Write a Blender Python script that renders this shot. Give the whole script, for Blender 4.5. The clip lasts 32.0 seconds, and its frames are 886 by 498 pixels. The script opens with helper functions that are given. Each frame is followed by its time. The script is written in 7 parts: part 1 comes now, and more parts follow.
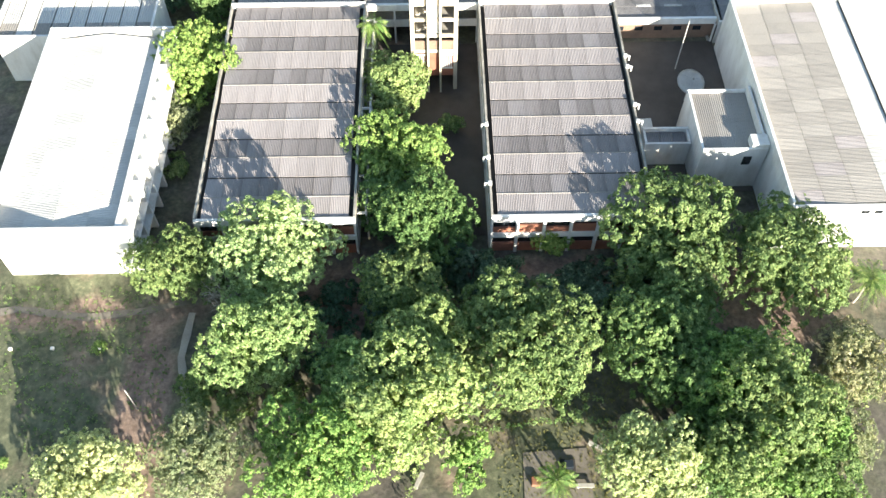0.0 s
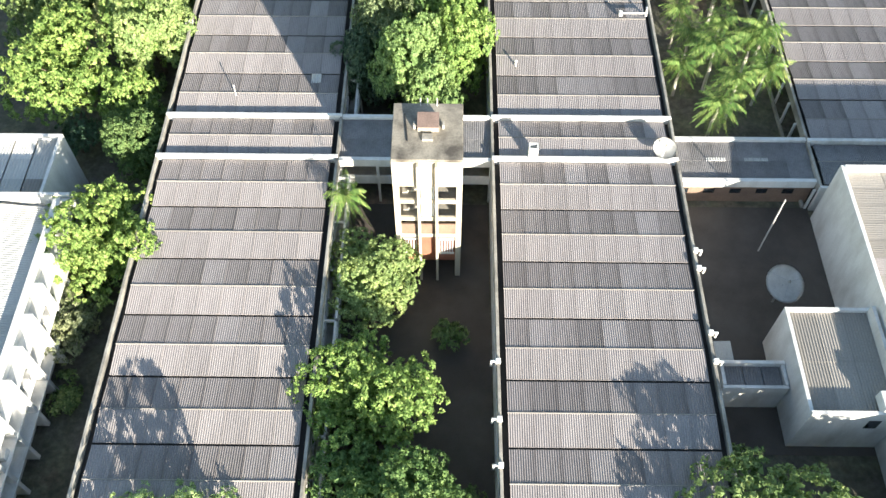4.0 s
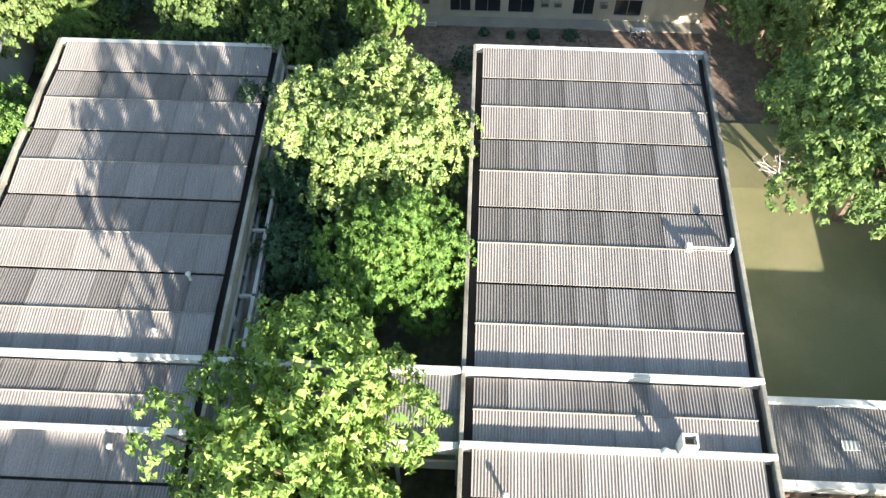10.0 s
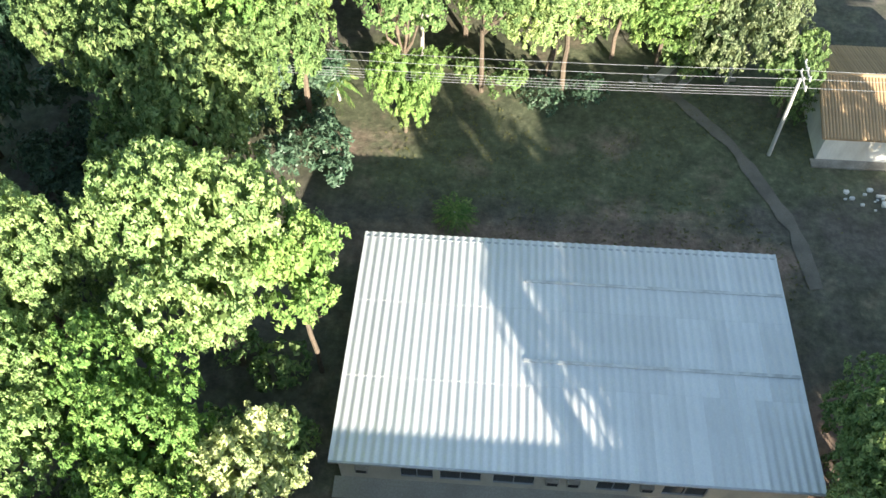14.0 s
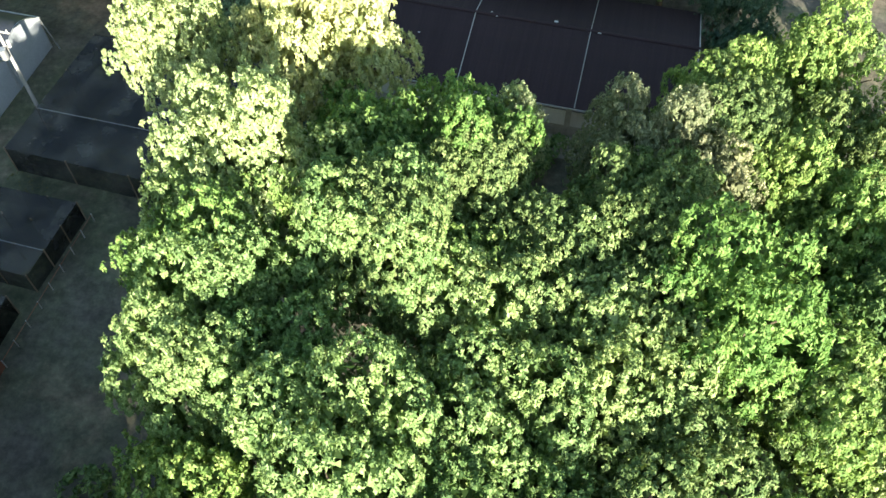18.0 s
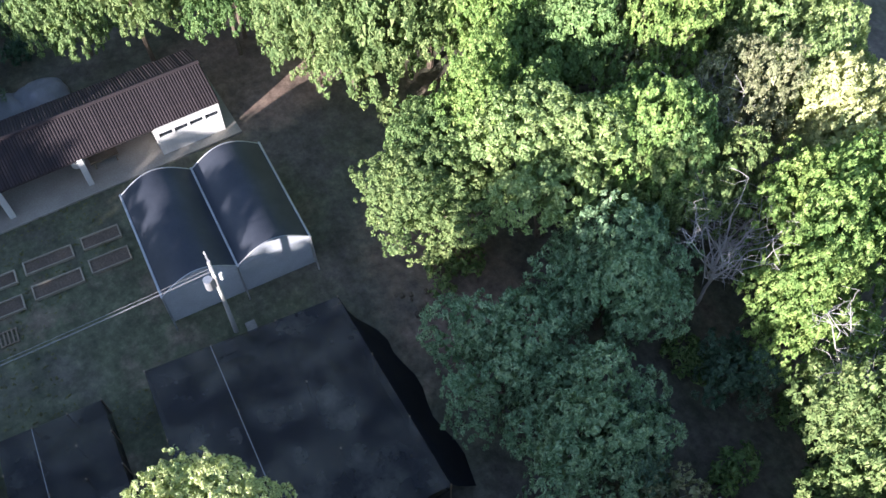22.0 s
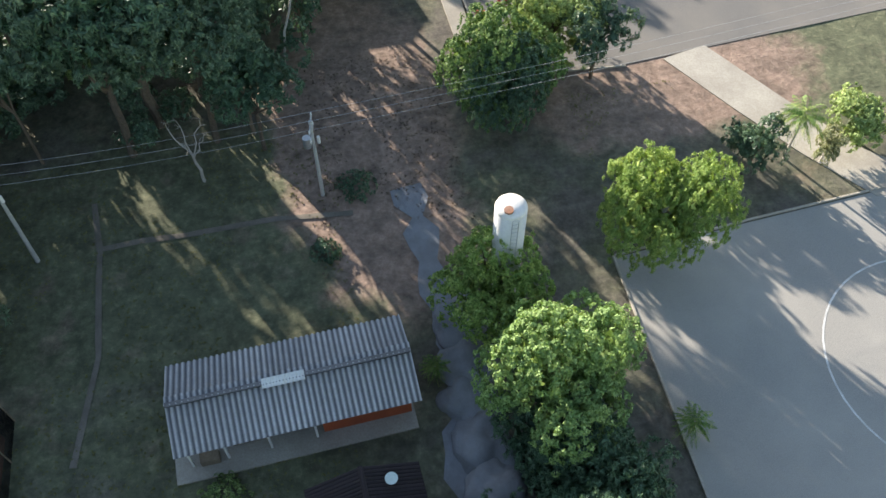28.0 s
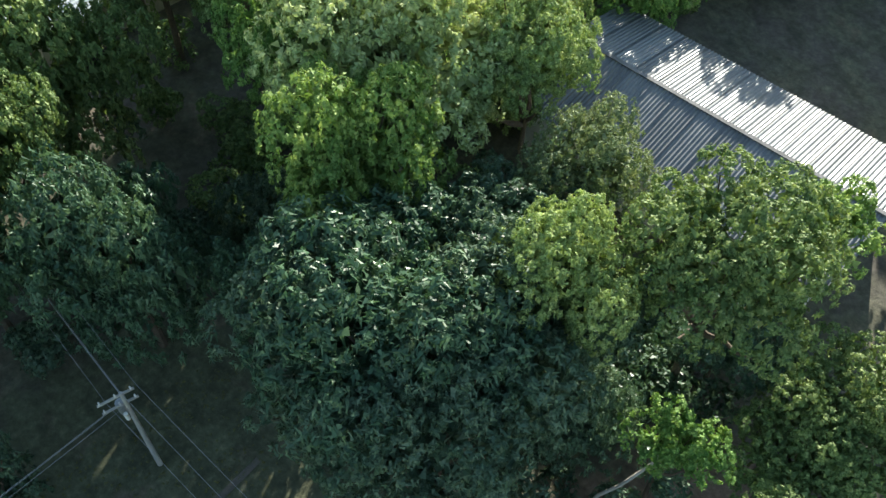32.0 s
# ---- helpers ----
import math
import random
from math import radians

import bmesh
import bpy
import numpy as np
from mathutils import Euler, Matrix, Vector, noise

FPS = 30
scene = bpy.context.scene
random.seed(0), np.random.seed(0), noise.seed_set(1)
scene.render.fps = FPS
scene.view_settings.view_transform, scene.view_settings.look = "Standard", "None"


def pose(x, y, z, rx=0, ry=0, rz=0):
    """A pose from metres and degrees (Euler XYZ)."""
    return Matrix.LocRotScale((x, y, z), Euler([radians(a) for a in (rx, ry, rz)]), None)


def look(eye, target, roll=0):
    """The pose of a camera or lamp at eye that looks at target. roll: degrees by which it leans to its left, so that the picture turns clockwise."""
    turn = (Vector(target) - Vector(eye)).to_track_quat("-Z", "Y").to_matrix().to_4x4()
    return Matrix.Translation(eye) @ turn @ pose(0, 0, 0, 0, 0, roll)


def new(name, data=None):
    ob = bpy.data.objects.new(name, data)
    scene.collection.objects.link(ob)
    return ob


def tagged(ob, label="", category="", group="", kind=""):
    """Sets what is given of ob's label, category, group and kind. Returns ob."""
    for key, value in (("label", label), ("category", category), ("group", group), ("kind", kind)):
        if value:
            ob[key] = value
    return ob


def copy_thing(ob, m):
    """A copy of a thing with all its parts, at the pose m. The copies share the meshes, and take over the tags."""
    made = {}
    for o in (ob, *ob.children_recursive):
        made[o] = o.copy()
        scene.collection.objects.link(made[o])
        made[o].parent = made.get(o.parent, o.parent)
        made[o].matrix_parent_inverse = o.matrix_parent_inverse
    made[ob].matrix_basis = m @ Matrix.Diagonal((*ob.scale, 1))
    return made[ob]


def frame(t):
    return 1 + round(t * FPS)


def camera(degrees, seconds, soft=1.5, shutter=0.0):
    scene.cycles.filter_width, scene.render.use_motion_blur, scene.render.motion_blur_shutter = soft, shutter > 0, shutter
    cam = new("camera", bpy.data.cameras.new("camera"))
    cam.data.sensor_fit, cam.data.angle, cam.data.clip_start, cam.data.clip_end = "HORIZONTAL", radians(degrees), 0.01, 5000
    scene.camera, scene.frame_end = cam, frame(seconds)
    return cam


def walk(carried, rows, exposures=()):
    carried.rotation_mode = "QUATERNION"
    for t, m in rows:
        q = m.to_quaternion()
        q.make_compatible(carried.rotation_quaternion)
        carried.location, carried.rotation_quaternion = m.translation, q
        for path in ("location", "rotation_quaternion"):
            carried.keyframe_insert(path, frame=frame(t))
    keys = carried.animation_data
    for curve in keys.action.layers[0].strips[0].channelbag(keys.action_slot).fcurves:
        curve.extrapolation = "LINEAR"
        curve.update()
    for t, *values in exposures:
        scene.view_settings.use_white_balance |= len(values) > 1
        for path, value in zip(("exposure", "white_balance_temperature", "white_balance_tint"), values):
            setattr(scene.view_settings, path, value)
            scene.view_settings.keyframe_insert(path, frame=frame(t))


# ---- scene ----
cam = camera(53.94, 32.0)
PATH = [
    (0.0, (-1.769, 0.621, 84.781), (-1.367, 23.348, 51.868), -0.00),
    (0.5, (-1.663, 4.439, 83.280), (-1.112, 27.152, 50.358), -0.00),
    (1.0, (-1.478, 8.549, 81.758), (-0.863, 31.250, 48.829), -0.00),
    (1.5, (-1.213, 13.042, 80.163), (-0.783, 35.740, 47.230), 0.01),
    (2.0, (-0.928, 17.776, 78.592), (-0.539, 40.450, 45.641), 0.03),
    (2.5, (-0.553, 22.738, 77.074), (-0.337, 45.375, 44.096), 0.04),
    (4.5, (0.743, 43.424, 71.640), (0.435, 66.040, 38.648), -0.01),
    (5.0, (1.043, 49.009, 70.175), (0.841, 71.609, 37.172), -0.01),
    (5.5, (1.382, 54.663, 68.693), (1.239, 77.247, 35.678), 0.00),
    (6.0, (1.658, 60.378, 67.278), (1.567, 82.919, 34.234), 0.00),
    (6.5, (1.987, 66.165, 65.875), (1.932, 88.655, 32.796), 0.01),
    (7.0, (2.262, 71.985, 64.484), (2.199, 94.420, 31.368), -0.01),
    (7.5, (2.624, 77.873, 63.066), (2.594, 100.240, 29.903), -0.03),
    (8.0, (2.951, 83.711, 61.591), (2.962, 106.035, 28.400), -0.05),
    (8.5, (3.344, 89.537, 60.143), (3.403, 111.835, 26.935), -0.06),
    (9.0, (3.704, 95.299, 58.776), (3.801, 117.573, 25.552), -0.07),
    (9.5, (4.108, 100.998, 57.333), (3.774, 123.269, 24.108), -0.08),
    (10.0, (4.496, 106.642, 56.025), (3.456, 128.901, 22.806), -0.09),
    (10.5, (4.769, 112.256, 54.655), (3.691, 134.558, 21.467), -0.07),
    (11.0, (5.142, 117.835, 53.421), (4.060, 140.226, 20.294), -0.03),
    (11.5, (5.282, 123.368, 52.473), (4.274, 145.860, 19.411), -0.01),
    (12.0, (5.497, 129.009, 51.581), (4.356, 151.610, 18.598), 0.01),
    (12.5, (5.618, 134.683, 51.049), (4.410, 157.382, 18.136), 0.04),
    (13.0, (5.805, 140.487, 50.875), (4.601, 163.274, 18.022), 0.06),
    (13.5, (5.989, 146.397, 50.746), (4.759, 169.246, 17.937), 0.07),
    (14.0, (5.943, 152.368, 50.561), (4.353, 175.226, 17.773), 0.06),
    (14.5, (5.741, 158.201, 50.615), (3.379, 180.993, 17.829), 0.04),
    (16.5, (5.493, 179.778, 51.326), (2.473, 202.610, 18.621), -0.00),
    (17.0, (5.442, 185.632, 51.448), (1.461, 208.299, 18.732), 0.02),
    (17.5, (5.302, 191.342, 51.535), (0.659, 213.834, 18.785), 0.03),
    (18.0, (5.071, 196.925, 51.559), (-0.527, 219.140, 18.769), 0.01),
    (18.5, (4.715, 202.390, 51.584), (-2.401, 224.110, 18.757), -0.01),
    (19.0, (4.175, 207.786, 51.521), (-5.163, 228.607, 18.669), -0.04),
    (19.5, (3.392, 212.963, 51.689), (-8.132, 232.619, 18.813), -0.04),
    (20.0, (2.254, 217.960, 51.743), (-10.943, 236.501, 18.848), -0.01),
    (20.5, (0.620, 222.640, 51.851), (-14.356, 239.749, 18.942), 0.02),
    (21.0, (-1.378, 227.320, 51.909), (-17.978, 242.816, 18.980), 0.03),
    (21.5, (-3.878, 231.730, 52.029), (-22.181, 245.039, 19.046), 0.04),
    (22.0, (-6.882, 236.095, 52.221), (-26.745, 246.682, 19.155), 0.03),
    (22.5, (-10.439, 240.026, 52.480), (-31.467, 247.609, 19.309), -0.01),
    (23.0, (-14.427, 243.301, 52.753), (-36.189, 247.755, 19.488), -0.08),
    (23.5, (-18.882, 246.040, 52.914), (-40.988, 247.010, 19.592), -0.13),
    (24.0, (-23.687, 248.216, 53.073), (-45.600, 245.540, 19.717), -0.12),
    (24.5, (-28.689, 249.685, 53.255), (-49.832, 243.401, 19.886), -0.06),
    (25.0, (-33.817, 250.276, 53.279), (-53.658, 240.603, 19.922), 0.03),
    (25.2, (-35.905, 250.186, 53.268), (-55.090, 239.238, 19.919), 0.06),
    (25.5, (-38.996, 250.049, 53.212), (-57.031, 237.238, 19.886), 0.10),
    (27.5, (-56.735, 241.658, 52.649), (-64.063, 220.297, 19.633), 0.11),
    (28.0, (-59.707, 238.639, 52.508), (-64.221, 216.420, 19.555), 0.10),
    (28.5, (-62.734, 234.517, 52.191), (-63.781, 211.730, 19.333), 0.05),
    (29.0, (-65.086, 230.000, 51.991), (-62.666, 207.194, 19.219), 0.02),
    (29.5, (-66.858, 225.229, 51.781), (-60.904, 202.947, 19.100), -0.01),
    (30.0, (-67.901, 220.139, 51.485), (-58.625, 198.887, 18.892), -0.04),
    (30.5, (-68.096, 215.131, 51.335), (-55.851, 195.291, 18.832), -0.06),
    (31.0, (-67.590, 210.074, 51.098), (-52.979, 191.763, 18.675), -0.06),
    (31.5, (-66.451, 205.080, 50.703), (-50.258, 187.983, 18.369), -0.05),
    (32.0, (-64.664, 200.184, 50.077), (-47.425, 183.978, 17.825), -0.03),
]
EXPOSE = [(0.0, 1.7, 6500, 10), (2.5, 1.55, 6500, 10), (5.0, 1.5, 6500, 10), (9.0, 1.66, 6700, 9), (14.5, 1.64, 6550, 8), (17.0, 1.66, 6550, 4), (19.0, 1.68, 6450, 11), (22.0, 1.48, 5850, 23), (25.5, 1.58, 6050, 20), (28.0, 1.46, 6600, 14), (30.0, 1.26, 6000, 12), (32.0, 1.3, 6300, 6)]
walk(cam, [(t, look(e, a, r)) for t, e, a, r in PATH], EXPOSE)

# ---- sky and sun: a low sun behind the camera's start ----
SUN_AZ, SUN_EL = 152.7, 15.5
world = bpy.data.worlds.new("sky")
scene.world = world
world.use_nodes = True
wt = world.node_tree
sky = wt.nodes.new("ShaderNodeTexSky")
sky.sky_type = "NISHITA"
sky.sun_disc = False
sky.sun_elevation = radians(SUN_EL)
sky.sun_rotation = radians(SUN_AZ)
sky.air_density, sky.dust_density = 1.2, 0.4
wt.nodes["Background"].inputs["Strength"].default_value = 0.105
wt.links.new(sky.outputs[0], wt.nodes["Background"].inputs["Color"])

sun_data = bpy.data.lights.new("sun", "SUN")
sun_data.energy, sun_data.angle, sun_data.color = 6.0, radians(0.55), (1.0, 0.93, 0.80)
sun = new("sun", sun_data)
SUN_FROM = Vector((math.sin(radians(SUN_AZ)) * math.cos(radians(SUN_EL)), math.cos(radians(SUN_AZ)) * math.cos(radians(SUN_EL)), math.sin(radians(SUN_EL))))
sun.matrix_world = look(SUN_FROM * 300, (0, 0, 0))

# ---- materials ----
MATS = {}


def node(nt, kind, **values):
    n = nt.nodes.new(kind)
    for key, value in values.items():
        n.inputs[key].default_value = value
    return n


def ramp(nt, source, stops):
    r = nt.nodes.new("ShaderNodeValToRGB")
    el = r.color_ramp.elements
    while len(el) < len(stops):
        el.new(0.5)
    for e, (p, c) in zip(el, stops):
        e.position, e.color = p, (*c, 1) if len(c) == 3 else c
    nt.links.new(source, r.inputs[0])
    return r.outputs[0]


def mix(nt, fac, a, b, mode="MIX"):
    m = nt.nodes.new("ShaderNodeMix")
    m.data_type, m.blend_type = "RGBA", mode
    for sock, v in ((m.inputs[0], fac), (m.inputs[6], a), (m.inputs[7], b)):
        if isinstance(v, bpy.types.NodeSocket):
            nt.links.new(v, sock)
        elif isinstance(v, (int, float)):
            sock.default_value = v
        else:
            sock.default_value = (*v, 1)
    return m.outputs[2]


def noise_of(nt, scale, detail=4.0, rough=0.6, stretch=(1, 1, 1), coords="Object"):
    tc = nt.nodes.new("ShaderNodeTexCoord")
    mp = nt.nodes.new("ShaderNodeMapping")
    mp.inputs["Scale"].default_value = stretch
    nt.links.new(tc.outputs[coords], mp.inputs[0])
    n = node(nt, "ShaderNodeTexNoise", Scale=scale, Detail=detail, Roughness=rough)
    nt.links.new(mp.outputs[0], n.inputs["Vector"])
    return n.outputs["Fac"]


def blank(name, rough=0.8, metal=0.0):
    m = bpy.data.materials.new(name)
    m.use_nodes = True
    b = m.node_tree.nodes["Principled BSDF"]
    b.inputs["Roughness"].default_value, b.inputs["Metallic"].default_value = rough, metal
    MATS[name] = m
    return m, m.node_tree, b


def bump(nt, b, height, strength=0.4, distance=0.05):
    n = node(nt, "ShaderNodeBump", Strength=strength, Distance=distance)
    nt.links.new(height, n.inputs["Height"])
    nt.links.new(n.outputs[0], b.inputs["Normal"])


def surface(name, low, high, stain, scale=1.5, stain_scale=0.25, rough=0.85, metal=0.0, vary=0.25, stain_amount=0.5, relief=0.3, stretch=(1, 1, 1), coords="Object"):
    """Two colours through fine grain, a stain through broad patches, and a tint of each piece's own."""
    m, nt, b = blank(name, rough, metal)
    fine = noise_of(nt, scale * 8, 5, 0.65, coords=coords)
    grain = ramp(nt, fine, [(0.3, low), (0.7, high)])
    broad = noise_of(nt, stain_scale, 5, 0.62, stretch, coords=coords)
    mask = ramp(nt, broad, [(0.42, (0, 0, 0)), (0.72, (stain_amount,) * 3)])
    col = mix(nt, mask, grain, stain)
    info = nt.nodes.new("ShaderNodeObjectInfo")
    tint = ramp(nt, info.outputs["Random"], [(0.0, (1 - vary,) * 3), (1.0, (1 + vary * 0.4,) * 3)])
    col = mix(nt, 1.0, col, tint, "MULTIPLY")
    nt.links.new(col, b.inputs["Base Color"])
    bump(nt, b, fine, relief, 0.02)
    return m


surface("fibre_cement", (0.27, 0.245, 0.238), (0.41, 0.375, 0.362), (0.14, 0.118, 0.11), 1.0, 0.4, 0.9, vary=0.13, stain_amount=0.75, stretch=(1.6, 0.3, 1))
# browner copy of fibre_cement: dirt, with the away slopes' shade put into the colour
surface("dirt_shade_sheet", (0.20, 0.178, 0.170), (0.33, 0.30, 0.288), (0.095, 0.078, 0.072), 1.0, 0.4, 0.9, vary=0.2, stain_amount=0.85, stretch=(1.8, 0.25, 1))
surface("old_sheet", (0.17, 0.165, 0.165), (0.29, 0.28, 0.28), (0.08, 0.075, 0.07), 1.0, 0.4, 0.9, vary=0.25, stain_amount=0.7)
surface("pale_sheet", (0.50, 0.49, 0.46), (0.62, 0.61, 0.57), (0.34, 0.32, 0.29), 0.8, 0.2, 0.8, vary=0.2, stain_amount=0.6)
surface("bleached_sheet", (0.26, 0.24, 0.215), (0.36, 0.335, 0.30), (0.19, 0.175, 0.16), 0.8, 0.12, 0.85, vary=0.2, stain_amount=0.6)
surface("metal_sheet", (0.70, 0.70, 0.69), (0.80, 0.80, 0.78), (0.54, 0.54, 0.53), 0.8, 0.2, 0.5, 0.2, vary=0.1, stain_amount=0.6, relief=0.1)
surface("worn_sheet", (0.14, 0.15, 0.16), (0.22, 0.23, 0.24), (0.34, 0.34, 0.34), 0.8, 0.25, 0.5, 0.2, vary=0.2, stain_amount=0.6, relief=0.1)
surface("white_paint", (0.70, 0.69, 0.66), (0.80, 0.79, 0.76), (0.36, 0.33, 0.29), 0.7, 0.5, 0.75, vary=0.06, stain_amount=0.55, relief=0.15, stretch=(1, 1, 0.35))
surface("cream_paint", (0.52, 0.465, 0.37), (0.63, 0.57, 0.46), (0.34, 0.29, 0.23), 0.7, 0.5, 0.75, vary=0.05, stain_amount=0.6, relief=0.15, stretch=(1, 1, 0.35))
surface("concrete", (0.33, 0.31, 0.27), (0.47, 0.44, 0.38), (0.10, 0.09, 0.08), 0.8, 0.35, 0.9, vary=0.08, stain_amount=0.85, relief=0.4)
surface("stained_slab", (0.26, 0.23, 0.185), (0.40, 0.36, 0.29), (0.07, 0.06, 0.05), 0.8, 0.5, 0.9, vary=0.0, stain_amount=0.95, relief=0.4)
surface("hatch_paint", (0.20, 0.135, 0.11), (0.30, 0.215, 0.175), (0.12, 0.085, 0.07), 1.0, 0.9, 0.8, vary=0.0)
surface("red_brick", (0.26, 0.10, 0.06), (0.38, 0.16, 0.10), (0.14, 0.06, 0.045), 1.2, 0.5, 0.9, vary=0.1, stain_amount=0.5)
surface("orange_wall", (0.42, 0.09, 0.03), (0.52, 0.13, 0.05), (0.22, 0.06, 0.03), 0.8, 0.5, 0.85, vary=0.05)
# brown tile darkened to near-black: missing tree shade is put into the colour
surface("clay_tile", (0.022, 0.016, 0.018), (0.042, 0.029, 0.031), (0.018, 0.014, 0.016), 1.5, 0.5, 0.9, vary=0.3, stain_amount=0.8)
surface("tan_tile", (0.40, 0.26, 0.14), (0.52, 0.36, 0.21), (0.22, 0.15, 0.09), 1.5, 0.4, 0.9, vary=0.12)
surface("dark_tile", (0.038, 0.022, 0.025), (0.055, 0.032, 0.035), (0.028, 0.023, 0.024), 1.5, 0.2, 0.92, vary=0.1)
surface("asphalt", (0.115, 0.11, 0.105), (0.20, 0.19, 0.175), (0.25, 0.225, 0.19), 2.0, 0.12, 0.92, vary=0.0, stain_amount=0.55, coords="Object")
surface("pale_asphalt", (0.25, 0.24, 0.225), (0.37, 0.355, 0.32), (0.46, 0.43, 0.38), 2.0, 0.1, 0.92, vary=0.0, stain_amount=0.55)
surface("pavement_slab", (0.34, 0.31, 0.26), (0.46, 0.43, 0.37), (0.20, 0.17, 0.14), 1.0, 0.3, 0.92, vary=0.12)
surface("gravel", (0.16, 0.165, 0.18), (0.30, 0.31, 0.33), (0.10, 0.09, 0.085), 5.0, 0.6, 0.95, vary=0.0, relief=0.8)
surface("shade_net", (0.012, 0.013, 0.017), (0.026, 0.028, 0.034), (0.045, 0.046, 0.052), 2.0, 0.3, 0.97, vary=0.1, relief=0.2)
m = surface("loose_net", (0.018, 0.019, 0.022), (0.035, 0.036, 0.040), (0.17, 0.16, 0.135), 2.0, 0.35, 0.95, vary=0.1, stain_amount=0.85, relief=0.2)
nt, b = m.node_tree, m.node_tree.nodes["Principled BSDF"]
holes = nt.nodes.new("ShaderNodeBsdfTransparent")
weave = node(nt, "ShaderNodeMixShader", Fac=0.3)
nt.links.new(ramp(nt, noise_of(nt, 0.22, 4, 0.6), [(0.38, (0.08,) * 3), (0.66, (0.6,) * 3)]), weave.inputs[0])
nt.links.new(b.outputs[0], weave.inputs[1])
nt.links.new(holes.outputs[0], weave.inputs[2])
nt.links.new(weave.outputs[0], nt.nodes["Material Output"].inputs["Surface"])
surface("net_fabric", (0.022, 0.026, 0.036), (0.036, 0.042, 0.056), (0.075, 0.08, 0.095), 2.0, 0.35, 0.5, vary=0.1, relief=0.15)
surface("film_white", (0.42, 0.45, 0.48), (0.55, 0.58, 0.61), (0.25, 0.27, 0.29), 0.8, 0.4, 0.5, vary=0.08, relief=0.1)
surface("pole_concrete", (0.42, 0.41, 0.38), (0.55, 0.53, 0.50), (0.25, 0.23, 0.21), 1.0, 0.6, 0.85, vary=0.1)
surface("timber", (0.20, 0.15, 0.10), (0.33, 0.26, 0.18), (0.10, 0.07, 0.05), 1.2, 0.6, 0.9, vary=0.2)
surface("dry_board", (0.34, 0.29, 0.21), (0.48, 0.42, 0.32), (0.2, 0.16, 0.11), 1.2, 0.6, 0.9, vary=0.2)
surface("galvanised", (0.46, 0.47, 0.48), (0.60, 0.61, 0.62), (0.30, 0.29, 0.28), 1.0, 0.6, 0.45, 0.7, vary=0.05)
surface("rust", (0.20, 0.08, 0.04), (0.33, 0.15, 0.08), (0.40, 0.30, 0.25), 1.0, 0.8, 0.9, vary=0.1)
surface("road_paint", (0.62, 0.62, 0.60), (0.75, 0.75, 0.72), (0.30, 0.29, 0.28), 2.0, 0.9, 0.8, vary=0.0, stain_amount=0.8)
surface("olive_lawn", (0.155, 0.155, 0.075), (0.24, 0.235, 0.115), (0.33, 0.285, 0.165), 1.6, 0.12, 0.95, vary=0.0, stain_amount=0.7, relief=0.5)
surface("brown_wall", (0.20, 0.13, 0.09), (0.28, 0.19, 0.14), (0.12, 0.085, 0.07), 0.8, 0.4, 0.85, vary=0.05, stain_amount=0.6)
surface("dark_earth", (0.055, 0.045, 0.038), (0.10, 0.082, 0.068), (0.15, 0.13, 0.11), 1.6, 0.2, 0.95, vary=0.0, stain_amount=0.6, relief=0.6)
surface("pool_paint", (0.50, 0.60, 0.58), (0.60, 0.69, 0.66), (0.34, 0.38, 0.36), 1.0, 0.3, 0.8, vary=0.0)
surface("worn_trail", (0.14, 0.125, 0.10), (0.23, 0.20, 0.165), (0.10, 0.09, 0.07), 1.5, 0.5, 0.95, vary=0.1, stain_amount=0.8)
surface("bark", (0.10, 0.075, 0.05), (0.20, 0.15, 0.11), (0.05, 0.04, 0.03), 1.0, 0.8, 0.95, vary=0.25, relief=0.7)
surface("pale_bark", (0.40, 0.36, 0.31), (0.56, 0.52, 0.46), (0.22, 0.18, 0.15), 1.0, 0.8, 0.9, vary=0.15, relief=0.5)
surface("dead_wood", (0.42, 0.38, 0.36), (0.60, 0.56, 0.53), (0.26, 0.22, 0.20), 1.0, 0.8, 0.9, vary=0.1)
surface("black_rubber", (0.02, 0.02, 0.02), (0.04, 0.04, 0.04), (0.06, 0.06, 0.06), 1.0, 0.8, 0.7, vary=0.0)
# near-black for hollows, shade put into the colour; also grilles and dark stone
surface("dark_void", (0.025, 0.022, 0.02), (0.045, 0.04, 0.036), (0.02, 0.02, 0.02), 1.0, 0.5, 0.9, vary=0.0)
surface("car_white", (0.72, 0.72, 0.71), (0.78, 0.78, 0.77), (0.6, 0.6, 0.58), 0.5, 0.5, 0.25, vary=0.0, relief=0.02)
surface("barrier_red", (0.48, 0.06, 0.04), (0.58, 0.09, 0.06), (0.3, 0.06, 0.05), 1.0, 0.8, 0.6, vary=0.0)
surface("blue_tarp", (0.03, 0.07, 0.30), (0.05, 0.10, 0.40), (0.03, 0.05, 0.16), 1.0, 0.8, 0.5, vary=0.0)
surface("grass_blades", (0.10, 0.115, 0.03), (0.24, 0.22, 0.07), (0.07, 0.06, 0.03), 1.5, 0.3, 0.9, vary=0.2)

